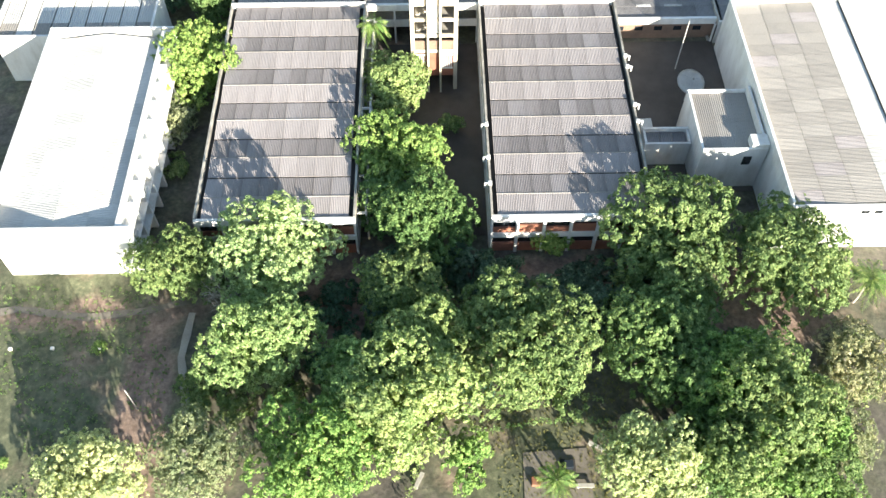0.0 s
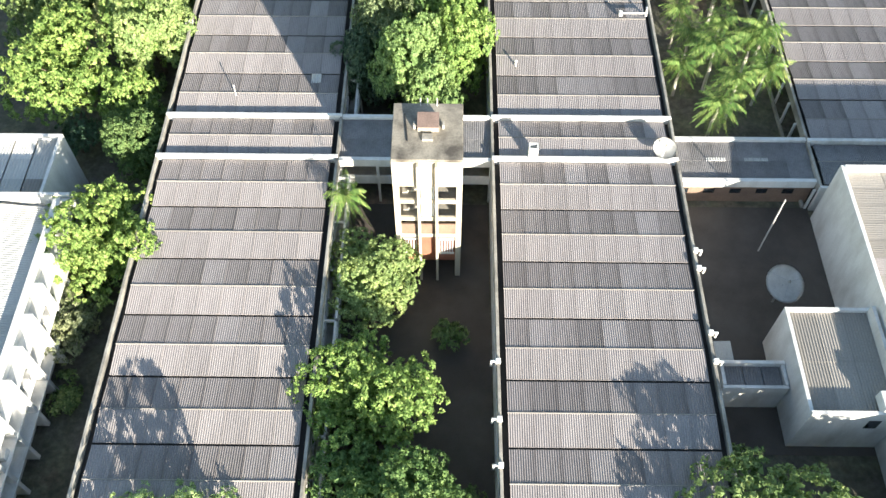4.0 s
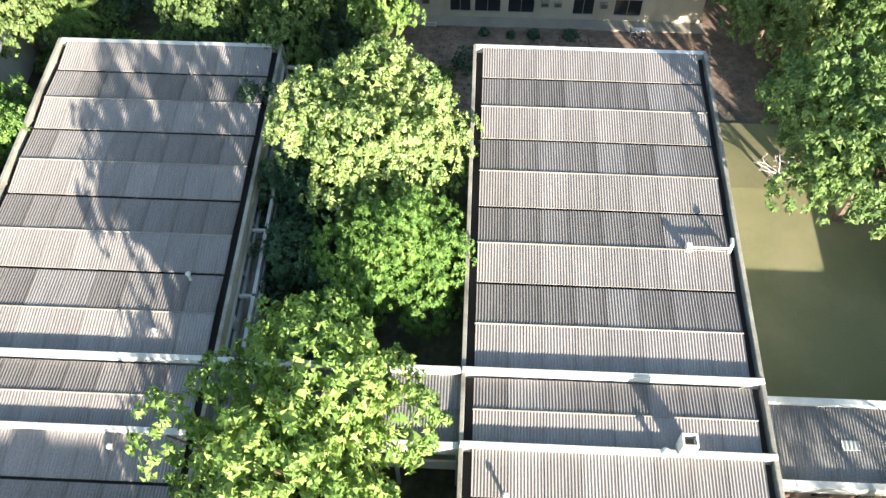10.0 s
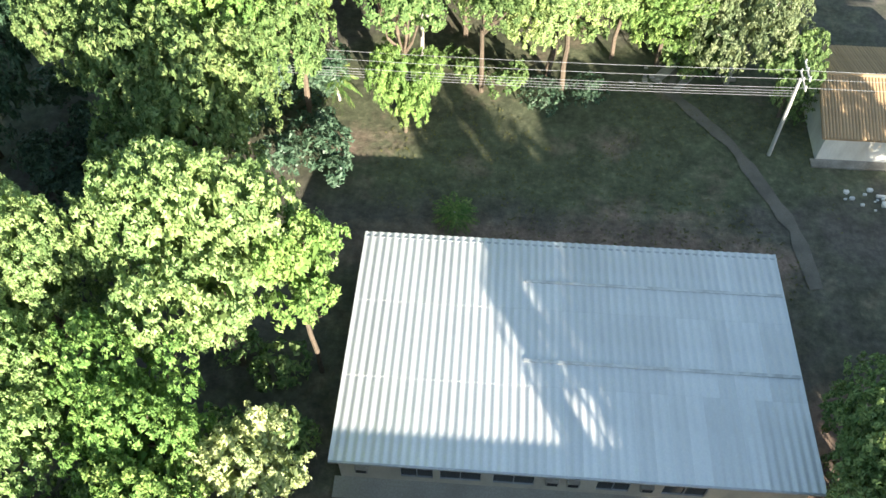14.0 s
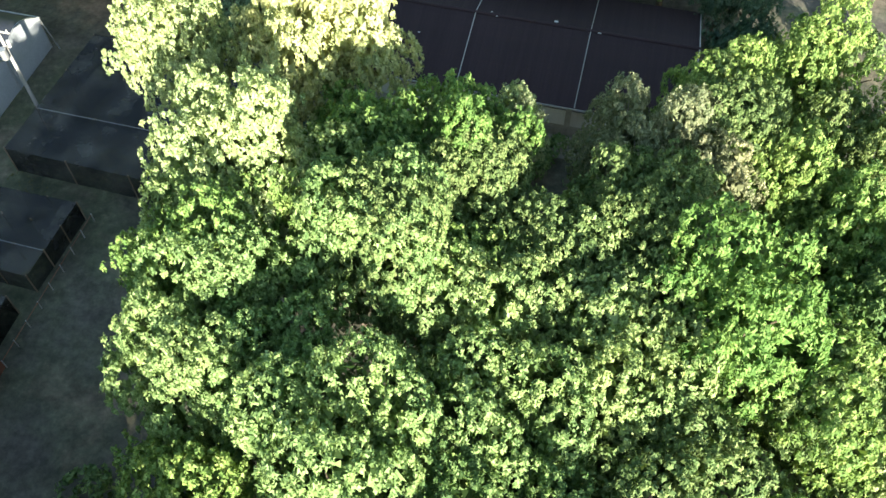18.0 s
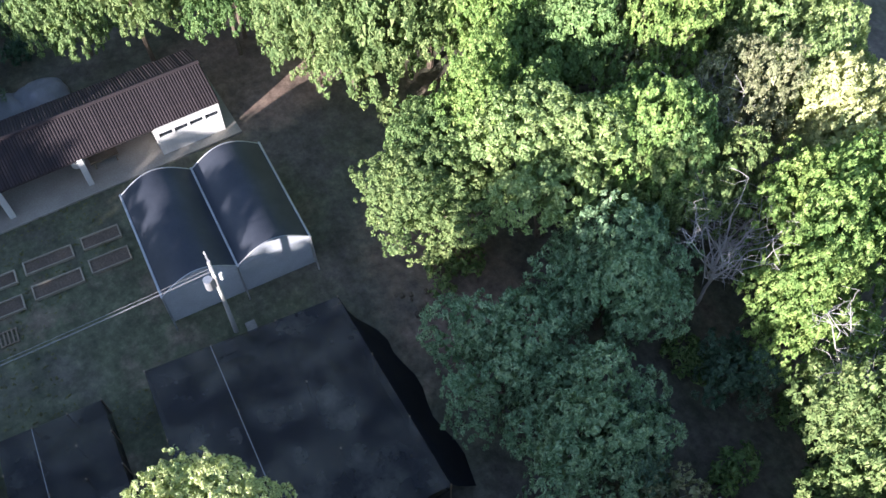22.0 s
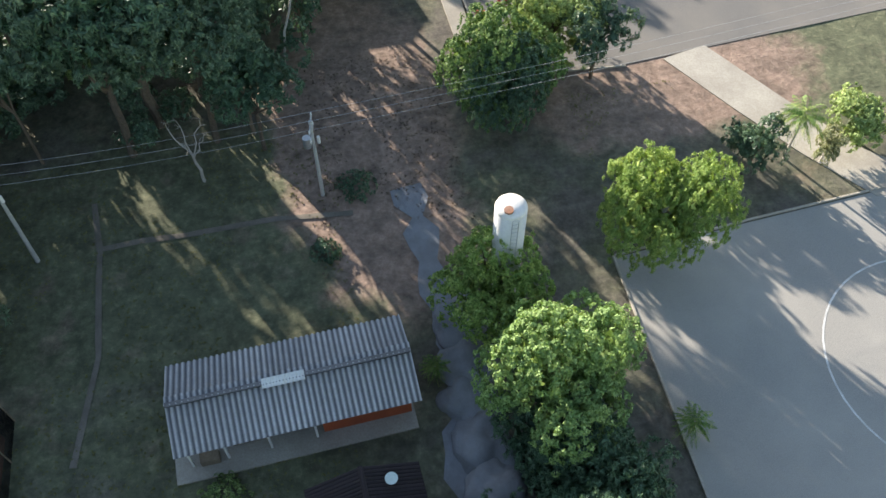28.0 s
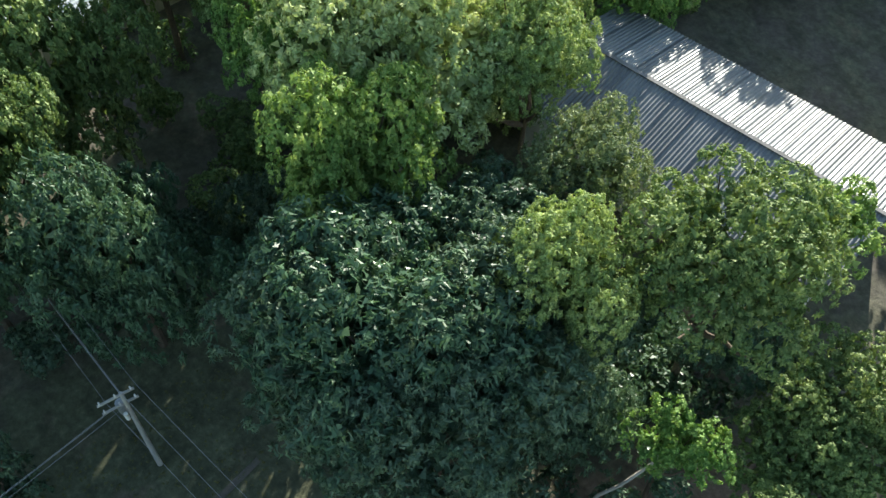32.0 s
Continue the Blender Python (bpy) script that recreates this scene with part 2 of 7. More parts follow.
m = surface("trough_shade_sheet", (0.47, 0.46, 0.46), (0.63, 0.62, 0.62), (0.23, 0.22, 0.22), 1.0, 0.4, 0.85, vary=0.2, stain_amount=0.6)
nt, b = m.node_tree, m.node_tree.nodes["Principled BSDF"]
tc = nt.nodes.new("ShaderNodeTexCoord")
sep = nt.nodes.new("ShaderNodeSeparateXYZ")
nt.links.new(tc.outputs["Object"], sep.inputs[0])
# colour darkens towards the wave troughs: crease shade painted by height
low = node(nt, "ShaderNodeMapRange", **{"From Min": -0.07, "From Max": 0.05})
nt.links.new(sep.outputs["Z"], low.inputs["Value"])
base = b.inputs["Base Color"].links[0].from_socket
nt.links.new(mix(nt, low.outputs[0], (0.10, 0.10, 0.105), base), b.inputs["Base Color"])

m, nt, b = blank("window_glass", 0.08)
b.inputs["Base Color"].default_value = (0.02, 0.025, 0.03, 1)
b.inputs["Specular IOR Level"].default_value = 0.6
m, nt, b = blank("wire", 0.5)
b.inputs["Base Color"].default_value = (0.35, 0.35, 0.36, 1)


def leaf_material(name, dark, mid, light, trans=0.22, rough=0.7):
    """Leaves that differ one by one and tree by tree, and let some light through."""
    m, nt, b = blank(name, rough)
    geo = nt.nodes.new("ShaderNodeNewGeometry")
    info = nt.nodes.new("ShaderNodeObjectInfo")
    col = ramp(nt, geo.outputs["Random Per Island"], [(0.0, tuple(0.8 * d + 0.2 * m_ for d, m_ in zip(dark, mid))), (0.5, mid), (1.0, tuple(0.85 * l + 0.15 * m_ for l, m_ in zip(light, mid)))])
    patch = ramp(nt, noise_of(nt, 0.55, 3, 0.5), [(0.35, (0.76, 0.84, 0.72)), (0.65, (1.2, 1.14, 1.0))])
    col = mix(nt, 1.0, col, patch, "MULTIPLY")
    tone = ramp(nt, info.outputs["Random"], [(0.0, (0.74, 0.90, 0.78)), (0.5, (1.0, 1.03, 1.0)), (1.0, (1.12, 1.08, 1.02))])
    col = mix(nt, 1.0, col, tone, "MULTIPLY")
    nt.links.new(col, b.inputs["Base Color"])
    b.inputs["Specular IOR Level"].default_value = 0.3
    tr = nt.nodes.new("ShaderNodeBsdfTranslucent")
    warm = mix(nt, 1.0, col, (1.2, 1.15, 0.75), "MULTIPLY")
    nt.links.new(warm, tr.inputs["Color"])
    ms = node(nt, "ShaderNodeMixShader", Fac=trans)
    nt.links.new(b.outputs[0], ms.inputs[1])
    nt.links.new(tr.outputs[0], ms.inputs[2])
    nt.links.new(ms.outputs[0], nt.nodes["Material Output"].inputs["Surface"])
    return m


leaf_material("leaf_green", (0.080, 0.130, 0.055), (0.171, 0.245, 0.096), (0.308, 0.370, 0.176))
leaf_material("leaf_bright", (0.095, 0.170, 0.050), (0.215, 0.325, 0.100), (0.370, 0.455, 0.180))
leaf_material("leaf_teal", (0.115, 0.190, 0.115), (0.240, 0.350, 0.225), (0.42, 0.52, 0.36))
leaf_material("leaf_yellow", (0.121, 0.185, 0.072), (0.269, 0.360, 0.151), (0.427, 0.520, 0.271))
leaf_material("leaf_pale", (0.250, 0.290, 0.142), (0.480, 0.520, 0.283), (0.660, 0.660, 0.448))
leaf_material("leaf_olive", (0.124, 0.140, 0.081), (0.258, 0.275, 0.169), (0.433, 0.420, 0.311))
leaf_material("leaf_dark", (0.042, 0.083, 0.060), (0.090, 0.150, 0.108), (0.17, 0.24, 0.18), rough=0.4)
leaf_material("leaf_palm", (0.055, 0.115, 0.03), (0.15, 0.25, 0.075), (0.40, 0.43, 0.17))

# ground: red earth, thin grass and leaf litter, by zone and by noise
m, nt, b = blank("ground_soil", 0.95)
zone = nt.nodes.new("ShaderNodeVertexColor")
zone.layer_name = "zone"
split = nt.nodes.new("ShaderNodeSeparateColor")
nt.links.new(zone.outputs["Color"], split.inputs[0])
fine = noise_of(nt, 1.8, 7, 0.7)
mid = noise_of(nt, 0.16, 6, 0.65)
soil = ramp(nt, fine, [(0.3, (0.17, 0.115, 0.09)), (0.7, (0.33, 0.245, 0.195))])
grass = ramp(nt, fine, [(0.3, (0.07, 0.08, 0.046)), (0.55, (0.12, 0.13, 0.076)), (0.75, (0.22, 0.215, 0.13))])
litter = ramp(nt, fine, [(0.3, (0.075, 0.068, 0.058)), (0.72, (0.165, 0.145, 0.122))])
shift = nt.nodes.new("ShaderNodeMath")
shift.operation = "ADD"
nt.links.new(split.outputs[0], shift.inputs[0])
nt.links.new(mid, shift.inputs[1])
grassy = ramp(nt, shift.outputs[0], [(0.75, (0, 0, 0)), (1.15, (1, 1, 1))])
col = mix(nt, grassy, litter, grass)
shift2 = nt.nodes.new("ShaderNodeMath")
shift2.operation = "ADD"
nt.links.new(split.outputs[1], shift2.inputs[0])
nt.links.new(mid, shift2.inputs[1])
earthy = ramp(nt, shift2.outputs[0], [(0.8, (0, 0, 0)), (1.2, (1, 1, 1))])
col = mix(nt, earthy, col, soil)
blotch = ramp(nt, noise_of(nt, 0.55, 6, 0.7), [(0.34, (0.62, 0.62, 0.60)), (0.68, (1.35, 1.32, 1.28))])
col = mix(nt, 1.0, col, blotch, "MULTIPLY")
nt.links.new(col, b.inputs["Base Color"])
bump(nt, b, fine, 0.7, 0.12)


# ---- building helpers ----
ORG = {}


def thing(name, place=(0, 0, 0), label="", category="", group="", kind=""):
    ob = new(name)
    ob.empty_display_size = 0.5
    ob.location = place
    ORG[ob.name] = Vector(place)
    return tagged(ob, label, category, group, kind)


def solid(name, bm, material, label="", category="", group="", kind="", smooth=False):
    """A top-level thing of one mesh, in the world's own coordinates."""
    me = bpy.data.meshes.new(name)
    bm.to_mesh(me)
    bm.free()
    me.materials.append(MATS[material])
    if smooth:
        me.polygons.foreach_set("use_smooth", [True] * len(me.polygons))
    return tagged(new(name, me), label, category, group, kind)


def part(name, bm, material, parent, label="", smooth=False):
    """A bmesh in the world's coordinates becomes one mesh under a thing or a part."""
    me = bpy.data.meshes.new(name)
    bm.to_mesh(me)
    bm.free()
    o = ORG[parent.name]
    me.transform(Matrix.Translation(-o))
    me.materials.append(MATS[material])
    if smooth:
        me.polygons.foreach_set("use_smooth", [True] * len(me.polygons))
    ob = new(name, me)
    ob.parent = parent
    ORG[ob.name] = o
    return tagged(ob, label)


def piece(name, me, parent, place, turn=(0, 0, 0), scale=(1, 1, 1)):
    """One of many pieces that share a mesh; place in the world."""
    ob = new(name, me)
    ob.parent = parent
    ob.location = Vector(place) - ORG[parent.name]
    ob.rotation_euler = [radians(a) for a in turn]
    ob.scale = scale
    return ob


def mesh_of(name, verts, faces, material, smooth=False):
    me = bpy.data.meshes.new(name)
    me.from_pydata([tuple(v) for v in verts], [], faces)
    me.materials.append(MATS[material])
    if smooth:
        me.polygons.foreach_set("use_smooth", [True] * len(me.polygons))
    me.update()
    return me


def box(bm, x0, y0, z0, x1, y1, z1, bevel=0.0):
    r = bmesh.ops.create_cube(bm, size=1, matrix=Matrix.Translation(((x0 + x1) / 2, (y0 + y1) / 2, (z0 + z1) / 2)) @ Matrix.Diagonal((x1 - x0, y1 - y0, z1 - z0, 1)))
    if bevel:
        bmesh.ops.bevel(bm, geom=list({e for v in r["verts"] for e in v.link_edges}), offset=bevel, segments=1, affect="EDGES")
    return bm


def boxes(*rows, bevel=0.0):
    bm = bmesh.new()
    for r in rows:
        box(bm, *r, bevel=bevel)
    return bm


def rod(bm, a, b, r0, r1=None, sides=8):
    """A tapered bar from a to b."""
    a, b = Vector(a), Vector(b)
    d = b - a
    m = Matrix.Translation((a + b) / 2) @ d.to_track_quat("Z", "Y").to_matrix().to_4x4()
    bmesh.ops.create_cone(bm, cap_ends=True, segments=sides, radius1=r0, radius2=r0 if r1 is None else r1, depth=d.length, matrix=m)
    return bm


def tube(bm, pts, radii, sides=6):
    """One connected tube along points, closed at both ends."""
    rings = []
    up = Vector((0.31, 0.17, 0.94))
    for i, p in enumerate(pts):
        d = (pts[min(i + 1, len(pts) - 1)] - pts[max(i - 1, 0)]).normalized()
        u = d.cross(up if abs(d.dot(up)) < 0.95 else Vector((1, 0, 0))).normalized()
        v = d.cross(u)
        rings.append([bm.verts.new(p + (u * math.cos(2 * math.pi * k / sides) + v * math.sin(2 * math.pi * k / sides)) * radii[i]) for k in range(sides)])
    for a, b in zip(rings, rings[1:]):
        for k in range(sides):
            bm.faces.new((a[k], a[(k + 1) % sides], b[(k + 1) % sides], b[k]))
    bm.faces.new(rings[0][::-1])
    bm.faces.new(rings[-1])
    return bm


def sheet(bm, corners, thick=0.05):
    """A flat plate with thickness from three or four corners, given counter-clockwise from above."""
    top = [bm.verts.new(c) for c in corners]
    low = [bm.verts.new((c[0], c[1], c[2] - thick)) for c in corners]
    n = len(top)
    bm.faces.new(top)
    bm.faces.new(low[::-1])
    for i in range(n):
        bm.faces.new((top[i], low[i], low[(i + 1) % n], top[(i + 1) % n]))
    return bm


def gz(x, y):
    """Height of the ground: a terrace under the blocks, level ground to the north and west."""
    east = 1.5 * min(1.0, max(0.0, (166 - y) / 16))
    west = 1.5 * min(1.0, max(0.0, (105 - y) / 30))
    q = min(1.0, max(0.0, (-34 - x) / 16))
    return east * (1 - q) + west * q


def wave_mesh(name, width, length, pitch, deep, material, steps=6, thick=0.012):
    """A corrugated sheet: waves across x, length along y from 0, top near z = 0."""
    n = max(2, int(round(width / pitch)) * steps)
    verts, faces = [], []
    for i in range(n + 1):
        x = width * i / n
        z = deep * 0.5 * math.cos(2 * math.pi * x / pitch)
        verts += [(x, 0, z), (x, length, z)]
    for i in range(n):
        faces.append((2 * i, 2 * i + 2, 2 * i + 3, 2 * i + 1))
    k = len(verts)
    verts += [(0, 0, -deep - thick), (width, 0, -deep - thick), (width, length, -deep - thick), (0, length, -deep - thick)]
    faces.append((k + 3, k + 2, k + 1, k))
    faces.append(tuple([2 * i for i in range(n + 1)][::-1]) + (k, k + 1))
    return mesh_of(name, verts, faces, material, False)

# ---- ground ----
ZONES = []


def ground_zone(kind, x, y, rx, ry, amount=1.0):
    ZONES.append((kind, x, y, rx, ry, amount))


ground_zone("grass", -44, 32, 14, 22, 1.1)
ground_zone("soil", -32, 34, 3, 20, 0.6)
ground_zone("soil", -40, 50, 14, 2.0, 0.5)
ground_zone("soil", -9, 51, 9, 7, 0.7)
ground_zone("soil", 14, 52, 16, 5, 0.6)
ground_zone("soil", 30, 50, 12, 6, 0.7)
ground_zone("grass", 9, 28, 9, 12, 0.7)
ground_zone("soil", -7, 87, 4, 6, 0.8)
ground_zone("soil", 12, 164, 20, 6, 0.8)
ground_zone("soil", 30, 168, 8, 10, 0.7)
ground_zone("grass", 28.5, 140, 7, 12, 1.0)
ground_zone("soil", 28, 150, 5, 9, 0.4)
ground_zone("grass", 12, 201, 24, 8, 1.0)
ground_zone("soil", 10, 188, 22, 3.5, 0.5)
ground_zone("grass", -45, 226, 24, 22, 0.5)
ground_zone("grass", -50, 199, 22, 11, 0.8)
ground_zone("soil", -36, 252, 12, 7, 0.45)
ground_zone("soil", -62, 248, 8, 7, 0.6)
ground_zone("soil", -63, 190, 7, 16, 0.8)
ground_zone("soil", -89, 190, 12, 6, 0.8)
ground_zone("grass", -100, 190, 14, 8, 0.8)


def build_ground():
    xs = np.unique(np.concatenate([np.arange(-130, 80.1, 1.5), np.array([-900, -500, -300, -200, -160, 110, 160, 240, 500, 900])]))
    ys = np.unique(np.concatenate([np.arange(-10, 290.1, 1.5), np.array([-900, -400, -150, -60, 320, 380, 500, 900])]))
    nx, ny = len(xs), len(ys)
    rng = np.random.default_rng(3)
    verts = [(x, y, gz(x, y) + 0.05 * noise.noise((x * 0.15, y * 0.15, 0))) for y in ys for x in xs]
    faces = [(j * nx + i, j * nx + i + 1, (j + 1) * nx + i + 1, (j + 1) * nx + i) for j in range(ny - 1) for i in range(nx - 1)]
    me = mesh_of("ground", verts, faces, "ground_soil", True)
    layer = me.color_attributes.new("zone", "FLOAT_COLOR", "POINT")
    gx, gy = np.meshgrid(xs, ys)
    wob = rng.normal(0, 0.05, gx.shape)
    chan = {"grass": np.full(gx.shape, 0.35), "soil": np.full(gx.shape, 0.25)}
    for kind, x, y, rx, ry, amount in ZONES:
        d = np.sqrt(((gx - x) / rx) ** 2 + ((gy - y) / ry) ** 2) + wob
        chan[kind] = np.maximum(chan[kind], amount * np.clip(1.6 - d, 0, 1))
    col = np.zeros((ny, nx, 4), dtype=np.float32)
    col[..., 0], col[..., 1], col[..., 3] = chan["grass"], chan["soil"], 1
    layer.data.foreach_set("color", col.ravel())
    tagged(new("ground", me), "sloping ground of red earth, thin grass and leaf litter", "ground", kind="structure")


build_ground()

# ---- the long two-storey blocks with ridged sheet roofs ----
RIDGE, VALLEY = 8.31, 8.13


def alternate(ys, first_high):
    return [(y, RIDGE if (i % 2 == 0) == first_high else VALLEY) for i, y in enumerate(ys)]


def roof_rows(parent, x0, x1, lines, material, count, pitch=0.19, gap=0.1, seed=1):
    """Rows of corrugated sheets between roof lines, a gutter in each valley and a cap on each ridge."""
    w = (x1 - x0) / count
    sun_slope = wave_mesh("roof_sheet", w + 0.02, 3.0, pitch, 0.06, material, 4)
    away_slope = wave_mesh("roof_sheet", w + 0.02, 3.0, pitch, 0.06, "dirt_shade_sheet", 4) if material == "fibre_cement" else sun_slope
    rnd = random.Random(seed)
    for (ya, za), (yb, zb) in zip(lines, lines[1:]):
        a = ya + (gap if za < zb else 0.0)
        c = yb - (gap if zb < za else 0.0)
        tilt = math.degrees(math.atan2(zb - za, c - a))
        run = math.hypot(c - a, zb - za)
        for i in range(count):
            # slopes falling away from the sun mostly take the copy with painted shade
            me = away_slope if zb < za and rnd.random() < 0.85 else sun_slope
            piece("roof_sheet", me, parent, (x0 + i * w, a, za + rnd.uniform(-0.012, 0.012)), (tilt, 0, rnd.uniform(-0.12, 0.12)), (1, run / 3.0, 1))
    low = min(z for _, z in lines)
    for y, z in lines[1:-1]:
        bm = bmesh.new()
        if z > low + 0.05:
            r = bmesh.ops.create_cone(bm, cap_ends=True, segments=8, radius1=0.065, radius2=0.065, depth=x1 - x0 + 0.1, matrix=Matrix.Translation(((x0 + x1) / 2, y, z - 0.005)) @ Euler((0, radians(90), 0)).to_matrix().to_4x4())
            part("ridge_cap", bm, "bleached_sheet", parent)
        else:
            # gutter floor painted near-black for the shade down in the valley gap
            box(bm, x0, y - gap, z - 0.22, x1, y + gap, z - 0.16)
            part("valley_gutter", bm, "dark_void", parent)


bm0 = boxes((-0.05, -0.05, 0, 0.05, 0.05, 1))
MULLION = bpy.data.meshes.new("mullion")
bm0.to_mesh(MULLION)
bm0.free()
MULLION.materials.append(MATS["white_paint"])


def window_band(parent, axis, at, outward, a, b, z0, z1, bays, wall_mat, glass_back=0.18):
    """Piers, sill, lintel and dark panes of one storey of a long wall that stands in the plane axis = at."""
    step = (b - a) / bays
    for i in range(bays):
        lo, hi = a + i * step + 0.3, a + (i + 1) * step - 0.3
        inn = at - outward * glass_back
        bm = bmesh.new()
        if axis == "x":
            box(bm, min(inn, inn - 0.03), lo, z0, max(inn, inn - 0.03), hi, z1)
        else:
            box(bm, lo, min(inn, inn - 0.03), z0, hi, max(inn, inn - 0.03), z1)
        win = part("window", bm, "window_glass", parent)
        for k in range(4):
            p = lo + (hi - lo) * k / 3
            mid = (inn + at - outward * 0.06) / 2
            piece("mullion", MULLION, win, (mid, p, z0) if axis == "x" else (p, mid, z0), scale=(1, 1, z1 - z0))


def long_wall(parent, axis, at, outward, a, b, top, base, bays, wall_mat="white_paint"):
    """A two-storey wall: solid bands with two rows of openings and piers between."""
    t = 0.3
    i0, i1 = sorted((at, at - outward * t))
    step = (b - a) / bays
    mid = base + (top - base) * 0.5

    def slab(lo, hi, z0, z1, name):
        bm = bmesh.new()
        if axis == "x":
            box(bm, i0, lo, z0, i1, hi, z1)
        else:
            box(bm, lo, i0, z0, hi, i1, z1)
        part(name, bm, wall_mat, parent)

    slab(a, b, base - 0.5, base + 1.0, "lower_wall")
    slab(a, b, mid - 0.5, mid + 0.9, "spandrel")
    slab(a, b, top - 0.8, top, "lintel")
    for lo_z, hi_z in ((base + 1.0, mid - 0.5), (mid + 0.9, top - 0.8)):
        for i in range(bays + 1):
            p = a + i * step
            slab(max(a, p - 0.3), min(b, p + 0.3), lo_z, hi_z, "pier")
        window_band(parent, axis, at, outward, a, b, lo_z, hi_z, bays, wall_mat)


def ledge_and_posts(parent, x, outward, y0, y1, top, base, step):
    """A shaded gallery along one side: posts, an edge beam and a thin ledge."""
    out = x + outward * 1.1
    n = max(1, round((y1 - y0) / step))
    for i in range(n + 1):
        y = y0 + (y1 - y0) * i / n
        part("gallery_post", boxes((min(out, out - outward * 0.22), y - 0.12, base - 0.4, max(out, out - outward * 0.22), y + 0.12, top - 1.2), bevel=0.02), "white_paint", parent)
        part("bracket", boxes((min(x, out), y - 0.1, top - 1.55, max(x, out), y + 0.1, top - 1.3)), "white_paint", parent)
    part("gallery_beam", boxes((min(out, out - outward * 0.25), y0, top - 1.6, max(out, out - outward * 0.25), y1, top - 1.2), bevel=0.02), "white_paint", parent)
    part("gallery_floor", boxes((min(x, out), y0, base + 3.0, max(x, out), y1, base + 3.2)), "concrete", parent)
    part("gallery_rail", boxes((min(out, out - outward * 0.1), y0, base + 3.2, max(out, out - outward * 0.1), y1, base + 4.1)), "white_paint", parent)


def long_block(x0, x1, y0, y1, label, gallery, seed):
    base = gz(x0, (y0 + y1) / 2)
    b = thing("classroom_block", (x0, y0, gz(x0, y0)), label, "building")
    segs = [
        alternate([y0 + 0.1 + i * (92.9 - y0 - 0.1) / 12 for i in range(13)], False),
        alternate([93.35, 95.9, 98.3], False),
        alternate([98.75 + i * 2.925 for i in range(10)], False),
        alternate([125.4, 127.4, 129.6], False),
        alternate([130.1 + i * (y1 - 130.35) / 9 for i in range(10)], False),
    ]
    for i, lines in enumerate(segs):
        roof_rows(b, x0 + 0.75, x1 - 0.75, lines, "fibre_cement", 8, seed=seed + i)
    for y in (93.1, 98.5, 125.15, 129.85):
        part("cross_beam", boxes((x0, y - 0.17, 7.6, x1, y + 0.17, 8.6), bevel=0.03), "white_paint", b)
    part("end_beam", boxes((x0, y0 - 0.25, 7.3, x1, y0 + 0.1, 8.35), bevel=0.03), "white_paint", b)
    part("end_beam", boxes((x0, y1 - 0.2, 7.3, x1, y1 + 0.2, 8.3), bevel=0.03), "white_paint", b)
    for xa, xb in ((x0 - 0.05, x0 + 0.22), (x1 - 0.22, x1 + 0.05)):
        part("edge_beam", boxes((xa, y0, 7.3, xb, y1, 8.42), bevel=0.03), "concrete", b)
    # near-black channels: the shade behind the parapets is in their colour
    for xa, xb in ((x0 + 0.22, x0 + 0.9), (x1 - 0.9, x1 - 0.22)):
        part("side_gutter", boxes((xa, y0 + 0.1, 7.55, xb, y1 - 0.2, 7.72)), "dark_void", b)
    # added slab closing the roof, its near-black colour standing in for unlit rooms
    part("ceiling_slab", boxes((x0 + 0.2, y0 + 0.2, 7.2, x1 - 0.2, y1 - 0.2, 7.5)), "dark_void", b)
    part("upper_floor", boxes((x0 + 0.3, y0 + 0.3, base + 2.9, x1 - 0.3, y1 - 0.3, base + 3.1)), "concrete", b)
    long_wall(b, "x", x0, -1, y0, y1, 7.3, base, 17)
    long_wall(b, "x", x1, 1, y0, y1, 7.3, base, 17)
    long_wall(b, "y", y1, 1, x0 + 0.3, x1 - 0.3, 7.3, gz(x0, y1), 3)
    front = gz(x0, y0)
    # the open front: frame, red infill and a dark opening in each bay
    step = (x1 - x0) / 6
    for i in range(7):
        x = x0 + i * step
        part("front_column", boxes((max(x0, x - 0.18), y0 - 0.2, front - 0.5, min(x1, x + 0.18), y0 + 0.2, 7.3), bevel=0.02), "white_paint", b)
    part("front_band", boxes((x0, y0 - 0.15, front + 2.8, x1, y0 + 0.15, front + 3.6)), "white_paint", b)
    for i in range(6):
        xa, xb = x0 + i * step + 0.18, x0 + (i + 1) * step - 0.18
        part("brick_infill", boxes((xa, y0 + 0.02, front - 0.3, xb, y0 + 0.2, front + 1.5)), "red_brick", b)
        part("brick_infill", boxes((xa, y0 + 0.02, front + 3.6, xb, y0 + 0.2, front + 4.4 + (i % 2) * 0.5)), "red_brick", b)
        part("window", boxes((xa, y0 + 0.22, front + 1.5, xb, y0 + 0.26, front + 2.8)), "window_glass", b)
        part("window", boxes((xa, y0 + 0.22, front + 4.4, xb, y0 + 0.26, 7.3)), "window_glass", b)
    if gallery:
        x, out = (x1, 1) if gallery > 0 else (x0, -1)
        ledge_and_posts(b, x + out * 0.05, out, y0 + 2, 92, 7.9, base, 5.85)
        ledge_and_posts(b, x + out * 0.05, out, 99, 124.6, 7.9, base, 5.85)
        ledge_and_posts(b, x + out * 0.05, out, 130.2, y1 - 0.5, 7.9, gz(x, 145), 5.85)
    return b


long_block(4.55, 22.6, 57.8, 157.9, "long two-storey classroom block with weathered ridged fibre-cement sheet roof", 0, 10)
long_block(-28.1, -10.4, 57.8, 157.2, "long two-storey classroom block with browned sheet roof and side gallery", 1, 40)


